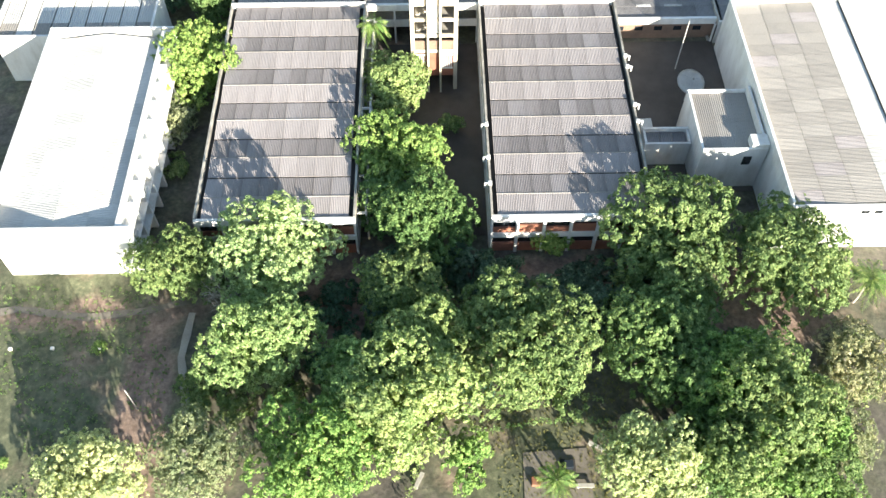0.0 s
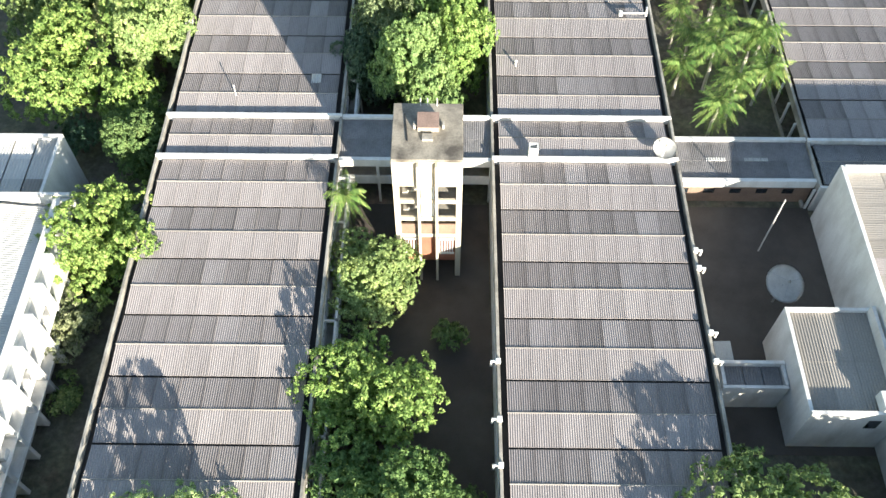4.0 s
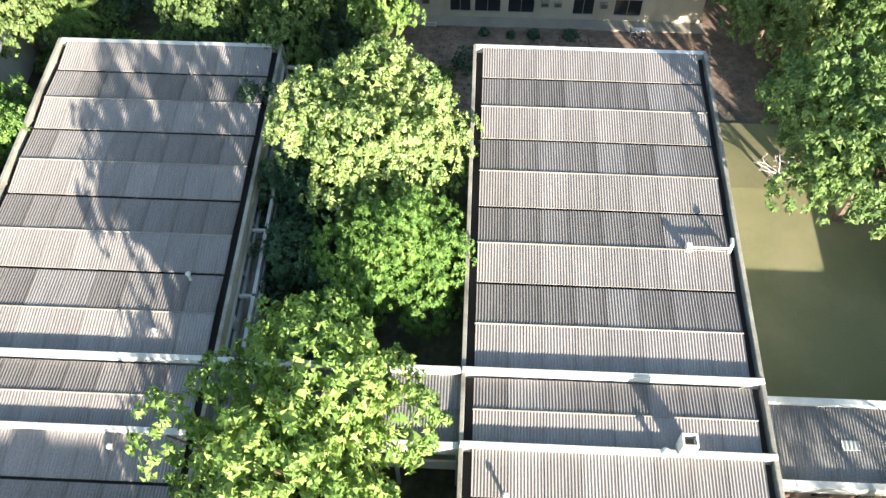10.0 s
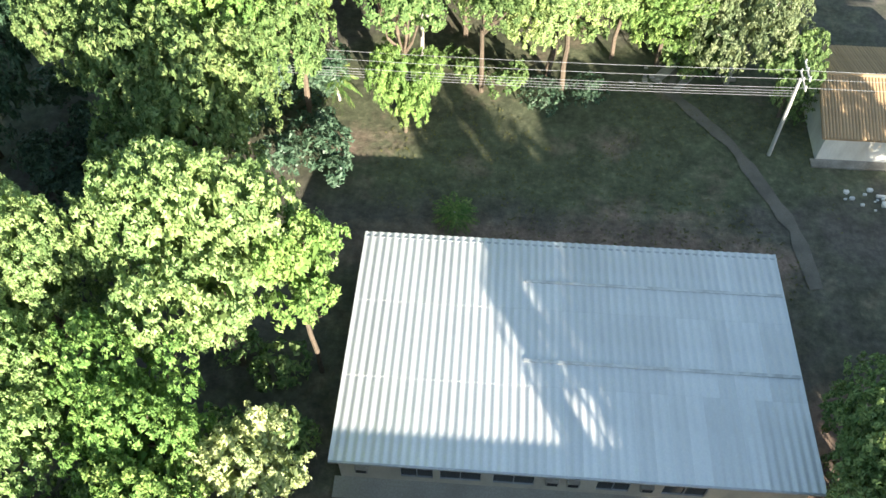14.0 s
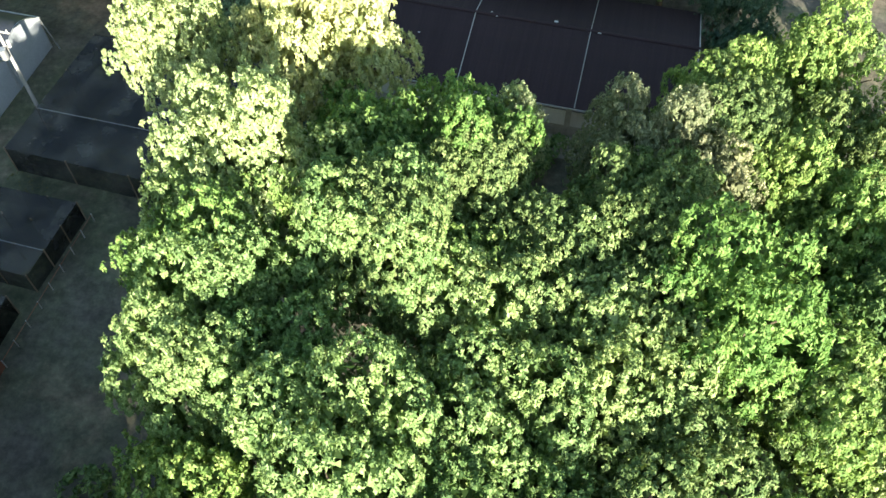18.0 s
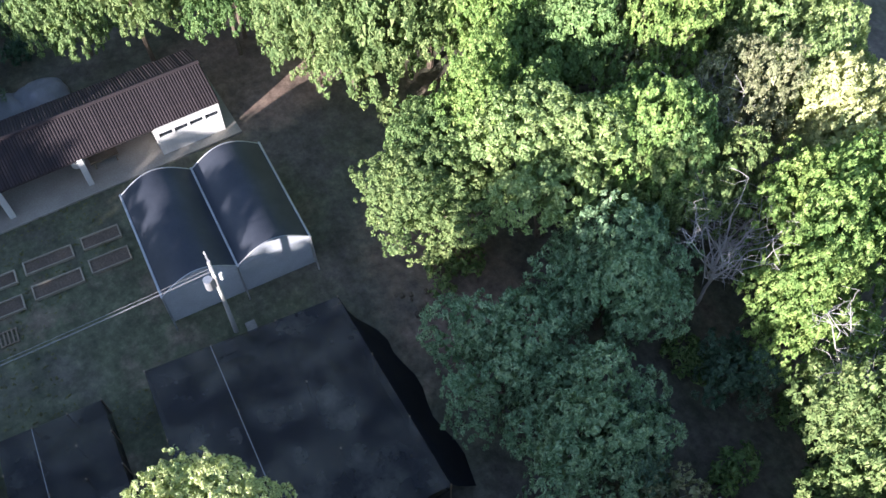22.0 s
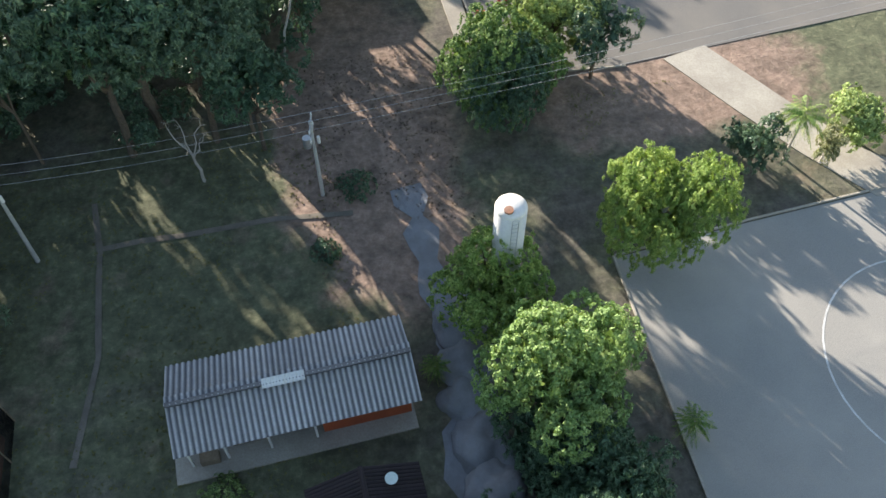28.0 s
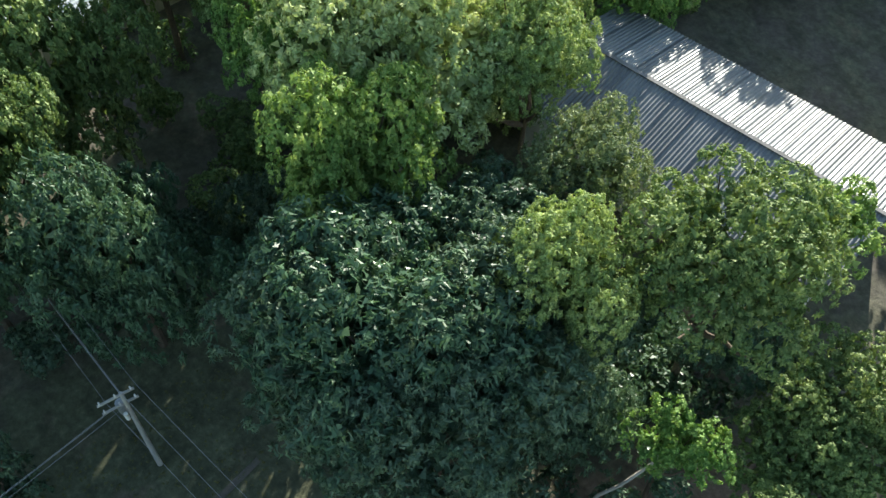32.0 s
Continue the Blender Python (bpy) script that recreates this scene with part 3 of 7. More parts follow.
def third_block():
    x0, x1, y0, y1, drop = 37.3, 56.0, 92.6, 158.0, 3.15
    b = thing("classroom_block", (x0, y0, gz(x0, y0)), "long low classroom block with patched grey sheet roof", "building")
    base = gz(x0, 120)
    segs = [alternate([92.9, 95.8, 98.3], False), alternate([98.75 + i * 2.925 for i in range(10)], False), alternate([125.4, 127.4, 129.6], False), alternate([130.1 + i * 3.06 for i in range(10)], False)]
    for i, lines in enumerate(segs):
        roof_rows(b, x0 + 0.6, x1 - 0.4, [(y, z - drop) for y, z in lines], "old_sheet" if i < 1 else "fibre_cement", 8, seed=70 + i)
    for y in (98.5, 125.15, 129.85):
        part("cross_beam", boxes((x0, y - 0.2, 4.5, x1, y + 0.2, 5.5), bevel=0.03), "white_paint" if y > 126 or y < 100 else "hatch_paint", b)
    part("edge_beam", boxes((x0 - 0.1, y0, 4.3, x0 + 0.2, y1, 5.28), bevel=0.03), "concrete", b)
    # channel coloured near-black to stand in for shade behind the edge beam
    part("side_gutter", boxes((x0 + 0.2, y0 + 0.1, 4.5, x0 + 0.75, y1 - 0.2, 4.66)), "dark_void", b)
    # closing slab again, with the interior's darkness painted on
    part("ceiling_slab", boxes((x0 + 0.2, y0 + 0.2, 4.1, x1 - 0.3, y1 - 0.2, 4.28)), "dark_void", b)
    part("plinth", boxes((x0 - 0.75, y0, base - 0.6, x0 - 0.45, y1, base + 0.35), bevel=0.02), "concrete", b)
    part("lower_wall", boxes((x0 + 1.5, y0, base - 0.5, x0 + 1.7, y1, base + 1.1)), "white_paint", b)
    part("upper_wall", boxes((x0 + 1.5, y0, base + 2.2, x0 + 1.7, y1, 4.1)), "white_paint", b)
    bays = 22
    step = (y1 - y0) / bays
    for i in range(bays):
        y = y0 + i * step
        part("veranda_post", boxes((x0 - 0.45, y - 0.11, base - 0.4, x0 - 0.2, y + 0.11, 4.6), bevel=0.02), "white_paint", b)
        part("wall_pier", boxes((x0 + 1.5, y, base + 1.1, x0 + 1.7, y + 0.5, base + 2.2)), "white_paint", b)
        part("window", boxes((x0 + 1.56, y + 0.5, base + 1.1, x0 + 1.6, y + step, base + 2.2)), "window_glass", b)
    part("rear_wall", boxes((x1 - 0.3, y0, base - 0.5, x1, y1, 5.25)), "white_paint", b)
    part("end_wall", boxes((x0, y0 - 0.3, base - 0.5, x1, y0, 5.25)), "white_paint", b)
    part("end_wall", boxes((x0, y1, -0.5, x1, y1 + 0.3, 5.45)), "white_paint", b)


third_block()


def link_roof(x0, x1, y0, y1, z, label, material="old_sheet", count=6, storeys=2):
    """A covered way between two blocks, with its sheet roof, beams, floor and parapets."""
    base = gz(x0, y0)
    b = thing("covered_walkway", (x0, y0, base), label, "walkway", "covered walkways between the blocks")
    w = (x1 - x0) / count
    me = wave_mesh("roof_sheet", w + 0.02, (y1 - y0 - 0.5) / 2 + 0.1, 0.19, 0.06, material, 4)
    half = (y1 - y0 - 0.5) / 2
    for k in range(2):
        for i in range(count):
            piece("roof_sheet", me, b, (x0 + i * w, y0 + 0.25 + k * half, z - 0.25 + k * 0.13), (2.5, 0, 0))
    part("edge_beam", boxes((x0, y0 - 0.22, z - 0.9, x1, y0 + 0.22, z + 0.1), bevel=0.03), "white_paint", b)
    part("edge_beam", boxes((x0, y1 - 0.22, z - 0.9, x1, y1 + 0.22, z + 0.32), bevel=0.03), "white_paint", b)
    n = 4
    for yy in (y0, y1) if storeys == 2 else (y1,):
        for i in range(n + 1):
            x = x0 + (x1 - x0) * i / n
            part("column", boxes((max(x0, x - 0.13), yy - 0.13, base - 0.5, min(x1, x + 0.13), yy + 0.13, z - 0.9), bevel=0.02), "white_paint", b)
    if storeys == 2:
        part("floor_slab", boxes((x0, y0, base + 2.95, x1, y1, base + 3.15)), "concrete", b)
        for yy in (y0, y1):
            part("parapet", boxes((x0, yy - 0.08, base + 2.9, x1, yy + 0.08, base + 4.1)), "white_paint", b)
    else:
        part("wall_panel", boxes((x0, y0 + 0.05, base - 0.3, x1, y0 + 0.25, z - 0.9)), "brown_wall", b)
        for i in range(5):
            xa = x0 + 1.0 + i * (x1 - x0 - 1.2) / 5
            part("window", boxes((xa, y0 + 0.01, z - 2.1, xa + 1.1, y0 + 0.045, z - 1.4)), "window_glass", b)
    return b


link_roof(-10.35, 4.5, 93.1, 98.5, 8.1, "two-storey covered walkway with grey corrugated roof between blocks")
link_roof(-10.35, 4.5, 125.15, 129.85, 8.1, "two-storey covered walkway partly hidden under a broad tree")
link_roof(22.65, 37.2, 93.4, 98.7, 5.0, "low covered walkway with patched dark sheet roof", storeys=1)
link_roof(22.65, 37.2, 124.9, 130.2, 5.0, "low covered walkway with patched dark sheet roof", storeys=1)


# ---- the water tower with its open stair frame ----
def water_tower():
    x0, x1, y0, y1, h = -4.35, 1.55, 83.9, 90.1, 19.0
    g = gz(0, 87)
    t = thing("water_tower", (x0, y0, g), "tall pale concrete water tower with open framed front", "tower")
    part("roof_slab", boxes((x0, y0 - 0.1, h - 0.35, x1, y1, h), bevel=0.04), "stained_slab", t, "rain-stained concrete roof slab")
    part("rear_wall", boxes((x0, y1 - 0.25, g - 0.5, x1, y1, h - 0.35)), "cream_paint", t)
    part("side_wall", boxes((x0, y0 + 0.9, g - 0.5, x0 + 0.25, y1, h - 0.35)), "cream_paint", t)
    part("side_wall", boxes((x1 - 0.25, y0 + 0.9, g - 0.5, x1, y1, h - 0.35)), "cream_paint", t)
    part("tank_wall", boxes((x0, y0, h - 3.6, x1, y0 + 0.3, h - 0.35), bevel=0.03), "cream_paint", t)
    for x in (x0, x1 - 0.5):
        part("corner_pier", boxes((x, y0 + 0.02, g - 0.5, x + 0.5, y0 + 0.9, h - 3.6), bevel=0.03), "cream_paint", t)
    for x in (x0 + 2.05, x1 - 2.3):
        part("front_fin", boxes((x, y0 - 0.55, g - 0.5, x + 0.24, y0 + 0.02, h - 0.42), bevel=0.03), "cream_paint", t, "tall thin fin running down the front")
    for z in (h - 6.0, h - 8.5, h - 11.0):
        part("front_beam", boxes((x0 + 0.5, y0 + 0.04, z, x1 - 0.5, y0 + 0.34, z + 0.45), bevel=0.02), "cream_paint", t)
        part("landing", boxes((x0 + 0.25, y0 + 0.34, z, x1 - 0.25, y1 - 0.25, z + 0.15)), "concrete", t)
        flight = bmesh.new()
        for k in range(9):
            box(flight, x0 + 0.7 + 0.45 * k, y0 + 1.0, z + 0.15 + 0.24 * k, x0 + 1.2 + 0.45 * k, y0 + 2.2, z + 0.4 + 0.24 * k)
        part("stair_flight", flight, "concrete", t)
    part("spandrel", boxes((x0 + 0.5, y0 + 0.1, h - 10.55, x1 - 0.5, y0 + 0.25, h - 9.1)), "brown_wall", t, "weathered buff panel across the front")
    part("riser_panel", boxes((x0 + 2.35, y0 + 0.2, h - 8.0, x1 - 2.4, y0 + 0.7, h - 3.7), bevel=0.03), "white_paint", t)
    for xa in (x0 + 0.55, x1 - 2.0):
        part("grille", boxes(*[(xa + 0.24 * i, y0 + 0.1, h - 13.6, xa + 0.09 + 0.24 * i, y0 + 0.2, h - 11.5) for i in range(6)], (xa, y0 + 0.08, h - 11.5, xa + 1.4, y0 + 0.22, h - 11.3), (xa, y0 + 0.08, h - 13.8, xa + 1.4, y0 + 0.22, h - 13.6)), "white_paint", t)
    part("base_wall", boxes((x0 + 0.5, y0 + 0.35, h - 15.2, x1 - 0.5, y0 + 0.55, h - 11.2)), "red_brick", t)
    part("hatch_house", boxes((x0 + 2.1, y0 + 2.9, h, x0 + 3.9, y0 + 4.5, h + 0.75), bevel=0.04), "stained_slab", t)
    lid = bmesh.new()
    sheet(lid, [(x0 + 2.1, y0 + 2.7, h + 0.8), (x0 + 3.9, y0 + 2.7, h + 0.8), (x0 + 3.9, y0 + 4.3, h + 0.95), (x0 + 2.1, y0 + 4.3, h + 0.95)], 0.06)
    part("hatch_lid", lid, "hatch_paint", t, "faded red-brown hatch lid")
    part("small_hatch", boxes((x0 + 2.5, y0 + 1.9, h, x0 + 3.4, y0 + 2.6, h + 0.22), bevel=0.02), "concrete", t)
    for x in (x0 + 1.75, x0 + 4.15):
        part("lug", boxes((x, y0 + 3.2, h, x + 0.2, y0 + 3.7, h + 0.5), bevel=0.02), "concrete", t)
    for x in (x0 + 2.3, x0 + 2.9, x0 + 3.7):
        part("aerial", rod(bmesh.new(), (x, y1 - 0.3, h), (x, y1 - 0.3, h + 0.9), 0.05, 0.04, 6), "white_paint", t)
    bm = bmesh.new()
    rod(bm, (x0 + 1.3, y0 + 1.9, h + 0.06), (x0 + 1.0, y0 + 4.9, h + 0.06), 0.06)
    part("pipe", bm, "black_rubber", t)


water_tower()


# ---- white hall, large hall and yard building at the front ----
def white_hall():
    x0, x1, y0, y1, top = -49.8, -34.2, 55.4, 87.0, 9.8
    g = gz(x0, y0)
    b = thing("white_hall", (x0, y0, g), "large whitewashed hall with parapet and sunlit pale sheet roof", "building")
    part("front_wall", boxes((x0, y0, g - 0.6, x1, y0 + 0.35, top + 0.3), bevel=0.03), "white_paint", b)
    part("rear_wall", boxes((x0, y1 - 0.3, g - 0.6, x1, y1, top + 0.4)), "white_paint", b)
    part("side_wall", boxes((x0, y0 + 0.35, g - 0.6, x0 + 0.3, y1 - 0.3, top + 0.35)), "white_paint", b)
    # the louvred east side: piers, three deep shelves and wall panels behind
    part("side_wall", boxes((x1 - 1.5, y0 + 0.35, g - 0.6, x1 - 1.2, y1 - 0.3, top)), "white_paint", b)
    n = 10
    for i in range(n + 1):
        y = y0 + 0.5 + (y1 - y0 - 1.1) * i / n
        part("pier", boxes((x1 - 1.2, y - 0.18, g - 0.5, x1 - 0.1, y + 0.18, top + 0.1), bevel=0.02), "white_paint", b)
    for z in (g + 2.6, g + 4.8, g + 7.0):
        part("sun_shelf", boxes((x1 - 1.25, y0 + 0.35, z, x1, y1 - 0.3, z + 0.15), bevel=0.02), "white_paint", b)
    for i in range(n):
        y = y0 + 0.9 + (y1 - y0 - 1.1) * i / n
        part("window", boxes((x1 - 1.22, y, g + 5.1, x1 - 1.17, y + 2.2, g + 6.8)), "window_glass", b)
        if i % 2 == 0:
            part("cooling_unit", boxes((x1 - 0.95, y + 0.4, g + 4.98, x1 - 0.25, y + 1.3, g + 5.6), bevel=0.03), "white_paint", b)
    xm = (x0 + x1 - 1.2) / 2
    run = xm - x0 - 0.35
    me = wave_mesh("roof_sheet", 1.9, run / 2 + 0.1, 0.24, 0.05, "pale_sheet", 4)
    rise = 0.95
    t = math.degrees(math.atan2(rise, run))
    for j in range(16):
        y = y0 + 0.4 + j * 1.9
        for k in range(2):
            q = k * run / 2
            zq = top - 1.05 + rise * q / run + 0.012 * k
            a = piece("roof_sheet", me, b, (x0 + 0.35 + q, y + 1.9, zq))
            a.rotation_euler = (Matrix.Rotation(radians(-90), 3, "Z") @ Matrix.Rotation(radians(t), 3, "X")).to_euler()
            c = piece("roof_sheet", me, b, (x1 - 1.55 - q, y, zq))
            c.rotation_euler = (Matrix.Rotation(radians(90), 3, "Z") @ Matrix.Rotation(radians(t), 3, "X")).to_euler()
    part("roof_gutter", boxes((x0 + 0.3, y0 + 0.35, top - 1.4, x1 - 1.2, y1 - 0.3, top - 1.2)), "white_paint", b)
    part("coping", boxes((x1 - 1.6, y0 + 0.35, top, x1 - 0.9, y1 - 0.3, top + 0.15), bevel=0.02), "white_paint", b)
    # lower rear wing
    c = thing("rear_wing", (-57, 87, gz(-50, 90)), "white rear wing with patched grey roof sheets", "building")
    part("wall", boxes((-58, 87.2, 0.5, -37.6, 87.5, 8.6), (-58, 95.0, 0.5, -37.6, 95.3, 8.9), (-37.9, 87.5, 0.5, -37.6, 95.0, 8.9), (-58, 87.5, 0.5, -57.7, 95.0, 8.9)), "white_paint", c)
    me = wave_mesh("roof_sheet", 2.02, 2.5, 0.3, 0.06, "pale_sheet", 4)
    old = wave_mesh("roof_sheet", 2.02, 2.5, 0.3, 0.06, "bleached_sheet", 4)
    for i in range(9):
        for j in range(3):
            piece("roof_sheet", old if j == 0 and i % 3 != 1 else me, c, (-57.5 + i * 2.18, 87.6 + j * 2.45, 8.2 + 0.02 * j), (1.0, 0, 0))


white_hall()


def large_hall():
    x0, x1, y0, y1, top = 37.3, 62.0, 57.6, 91.4, 9.6
    g = gz(x0, y0)
    b = thing("large_hall", (x0, y0, g), "large white-walled hall with broad sun-bleached sheet roof", "building")
    part("front_wall", boxes((x0, y0, g - 0.6, x1, y0 + 0.3, top - 0.2), bevel=0.03), "white_paint", b)
    part("side_wall", boxes((x0, y0 + 0.3, g - 0.6, x0 + 0.35, y1, top + 0.25), bevel=0.03), "white_paint", b)
    part("rear_wall", boxes((x0 + 0.35, y1 - 0.35, g - 0.6, x1, y1, top + 0.35), bevel=0.03), "white_paint", b)
    part("side_wall", boxes((x1 - 0.3, y0 + 0.3, g - 0.6, x1, y1 - 0.35, top)), "white_paint", b)
    rnd = random.Random(8)
    me = wave_mesh("roof_sheet", 2.02, 3.35, 0.2, 0.04, "fibre_cement", 4)
    pale = wave_mesh("roof_sheet", 2.02, 3.35, 0.2, 0.04, "bleached_sheet", 4)
    new_pale = wave_mesh("roof_sheet", 2.02, 3.35, 0.2, 0.04, "pale_sheet", 4)
    for j in range(17):
        for i in range(7):
            # waves run across the hall; sheets lie in the x direction, falling from the ridge
            z = top - 0.35 + i * 0.12 if i < 4 else top - 0.35 + 0.46 - (i - 4) * 0.12
            use = new_pale if i >= 3 else me if (i * 5 + j * 3) % 11 == 0 else pale
            ob = piece("roof_sheet", use, b, (x0 + 0.45 + (i + 1) * 3.4, y0 + 0.4 + j * 1.94, z), (0, 0, 90))
            ob.rotation_euler = Euler((radians(-2.0 if i < 4 else 2.0), 0, radians(90)))
    for i in range(8):
        part("vent_opening", boxes((x0 + 8 + i * 1.5, y0 - 0.03, top - 1.6, x0 + 8.9 + i * 1.5, y0 + 0.02, top - 1.1)), "window_glass", b)
    # yard building against the hall's side
    c = thing("yard_building", (29.6, 66.8, gz(30, 70)), "small white service building with parapet roof beside the hall", "building")
    z = 7.9
    part("wall", boxes((29.6, 66.8, 0.8, 37.2, 67.1, z + 0.45), (29.6, 67.1, 0.8, 29.9, 76.6, z + 0.1), (29.6, 76.6, 0.8, 37.2, 76.9, z + 0.1), (36.7, 67.1, 0.8, 37.0, 76.6, z + 0.9)), "white_paint", c)
    me = wave_mesh("roof_sheet", 2.23, 4.8, 0.25, 0.06, "bleached_sheet", 4)
    for i in range(3):
        for j in range(2):
            piece("roof_sheet", me, c, (29.95 + i * 2.25, 67.1 + j * 4.72, z - 0.3 + 0.03 * j), (0, 0, 0))
    part("slab_wall", boxes((35.2, 66.9, z, 37.2, 68.6, z + 1.1), bevel=0.03), "white_paint", c)
    part("side_window", boxes((34.6, 66.74, z - 2.2, 35.6, 66.79, z - 0.8)), "window_glass", c)
    d = thing("service_trough", (23.9, 70.4, gz(24, 71)), "white walled water trough with dark sheet cover and ladder", "trough")
    part("wall", boxes((23.9, 70.4, 0.8, 29.5, 70.7, 5.4), (23.9, 72.6, 0.8, 29.5, 72.9, 5.7), (23.9, 70.7, 0.8, 24.2, 72.6, 5.5), (29.2, 70.7, 0.8, 29.5, 72.6, 5.5), bevel=0.02), "white_paint", d)
    me = wave_mesh("cover_sheet", 1.55, 1.9, 0.22, 0.05, "old_sheet", 4)
    for i in range(3):
        piece("cover_sheet", me, d, (24.3 + i * 1.62, 70.7, 5.1))
    me = wave_mesh("loose_sheet", 1.5, 2.2, 0.2, 0.05, "pale_sheet", 4)
    piece("loose_sheet", me, d, (24.0, 73.1, 4.6), (0, -4, 0))


large_hall()


def satellite_dish(x, y, z, r, tilt, turn, label, base):
    d = thing("satellite_dish", (x, y, base), label, "satellite dish")
    bm = bmesh.new()
    rings, seg = 6, 28
    rows = []
    for k in range(rings + 1):
        q = k / rings
        rows.append([bm.verts.new((r * q * math.cos(2 * math.pi * s / seg), r * q * math.sin(2 * math.pi * s / seg), 0.28 * r * q * q)) for s in range(seg)] if k else [bm.verts.new((0, 0, 0))])
    for s in range(seg):
        bm.faces.new((rows[0][0], rows[1][s], rows[1][(s + 1) % seg]))
        for k in range(1, rings):
            bm.faces.new((rows[k][s], rows[k + 1][s], rows[k + 1][(s + 1) % seg], rows[k][(s + 1) % seg]))
    bmesh.ops.solidify(bm, geom=bm.faces[:], thickness=0.03)
    m = Matrix.Translation((x, y, z)) @ Euler((radians(tilt), 0, radians(turn))).to_matrix().to_4x4()
    bmesh.ops.transform(bm, matrix=m, verts=bm.verts)
    part("reflector", bm, "white_paint", d, smooth=True)
    tip = m @ Vector((0, 0, r * 0.75))
    bm = bmesh.new()
    for s in range(3):
        a = 2 * math.pi * s / 3
        rod(bm, m @ Vector((r * 0.9 * math.cos(a), r * 0.9 * math.sin(a), 0.23 * r)), tip, 0.018, sides=5)
    part("feed_strut", bm, "galvanised", d)
    bm = bmesh.new()
    bmesh.ops.create_cone(bm, cap_ends=True, segments=10, radius1=0.13, radius2=0.08, depth=0.25, matrix=Matrix.Translation(tip))
    part("receiver", bm, "concrete", d)
    bm = bmesh.new()
    rod(bm, (x, y, base - 0.2), (x, y, z), 0.09)
    part("mast", bm, "galvanised", d)


satellite_dish(31.4, 81.3, 4.6, 1.85, 20, 20, "large white satellite dish on a mast in the yard", gz(31, 81))
satellite_dish(21.2, 93.9, 8.95, 1.15, 16, 10, "round white satellite dish on the roof edge", 8.4)


def street_pole(x, y, h, label, arms=1, turn=0.0, transformer=False, lean=(0, 0)):
    g = gz(x, y)
    p = thing("utility_pole", (x, y, g), label, "utility pole")
    bm = bmesh.new()
    rod(bm, (x, y, g - 0.3), (x + lean[0], y + lean[1], g + h), 0.17, 0.11, 10)
    part("shaft", bm, "pole_concrete", p)
    c, s = math.cos(radians(turn)), math.sin(radians(turn))
    for k in range(arms):
        z = g + h - 0.35 - 0.9 * k
        bm = bmesh.new()
        m = Matrix.Translation((x, y, z)) @ Matrix.Rotation(radians(turn), 4, "Z")
        bmesh.ops.create_cube(bm, size=1, matrix=m @ Matrix.Diagonal((2.0, 0.11, 0.12, 1)))
        arm = part("crossarm", bm, "pole_concrete", p)
        for q in (-0.85, 0.0, 0.85):
            bm = bmesh.new()
            rod(bm, (x + c * q, y + s * q, z + 0.05), (x + c * q, y + s * q, z + 0.3), 0.06, 0.04, 8)
            part("insulator", bm, "white_paint", arm)
    if transformer:
        bm = bmesh.new()
        rod(bm, (x + 0.45 * s, y - 0.45 * c, g + h - 2.6), (x + 0.45 * s, y - 0.45 * c, g + h - 1.7), 0.3, 0.3, 14)
        part("transformer", bm, "galvanised", p)
        bm = bmesh.new()
        rod(bm, (x - 0.4 * s, y + 0.4 * c, g + h - 2.2), (x - 0.4 * s, y + 0.4 * c, g + h - 1.6), 0.12, 0.12, 10)
        part("fuse_box", bm, "white_paint", p)
    return Vector((x + lean[0], y + lean[1], g + h))


def wires(name, a, b, offsets, sag=0.5, r=0.011):
    """One sagging cable for each offset, under one thing."""
    w = thing(name, a, "thin sagging cables strung between utility poles", "cable")
    for dx, dy, dz in offsets:
        bm = bmesh.new()
        n, o = 10, Vector((dx, dy, dz))
        pts = [a.lerp(b, i / n) + o - Vector((0, 0, sag * 4 * (i / n) * (1 - i / n))) for i in range(n + 1)]
        tube(bm, pts, [r] * len(pts), 5)
        part("cable", bm, "wire", w)


tops = {}
tops["a"] = street_pole(27.8, 198.2, 9.0, "concrete utility pole beside the small house", 2, 90, lean=(-0.8, -1.2))
tops["b"] = street_pole(-37.9, 198.5, 9.2, "concrete utility pole with two crossarms in the clearing", 2, 80, True, lean=(-0.2, -0.3))
tops["c"] = street_pole(-58.9, 196.5, 8.2, "concrete utility pole with transformer beside the trail", 2, 80, True)
tops["d"] = street_pole(-38.9, 237.2, 8.6, "concrete utility pole with transformer beside the greenhouse", 1, 0, True)
tops["e"] = Vector((-118, 190, 8.3))
tops["f"] = street_pole(70.0, 199.5, 9.0, "concrete utility pole beyond the small house", 2, 90)
HIGH = [(0, -0.85, 0.0), (0, 0.0, 0.0), (0, 0.85, 0.0)]
LOW = [(0, 0, -1.1), (0, 0, -1.35), (0, 0, -1.6)]
street_pole(-118, 190, 8.3, "concrete utility pole at the end of the line", 2, 80)
wires("power_line", tops["f"], tops["a"], HIGH, 0.6)
wires("power_line", tops["a"], tops["b"], HIGH, 0.9)
wires("power_line", tops["b"], tops["c"], HIGH, 0.35)
wires("power_line", tops["c"], tops["e"], HIGH, 0.7)
wires("service_line", tops["b"], tops["d"], [(0, 0, -0.7), (0.1, 0, -0.95), (-0.1, 0, -1.15)], 0.5)
wires("service_line", tops["a"], tops["b"], LOW, 0.9)


def yard_pole(x, y, h, r=0.07, label="thin white pole standing in the yard", lean=(0.0, 0.0)):
    bm = bmesh.new()
    g = gz(x, y)
    rod(bm, (x, y, g - 0.2), (x + lean[0], y + lean[1], g + h), r, r * 0.8)
    solid("yard_pole", bm, "pole_concrete", label, "pole")


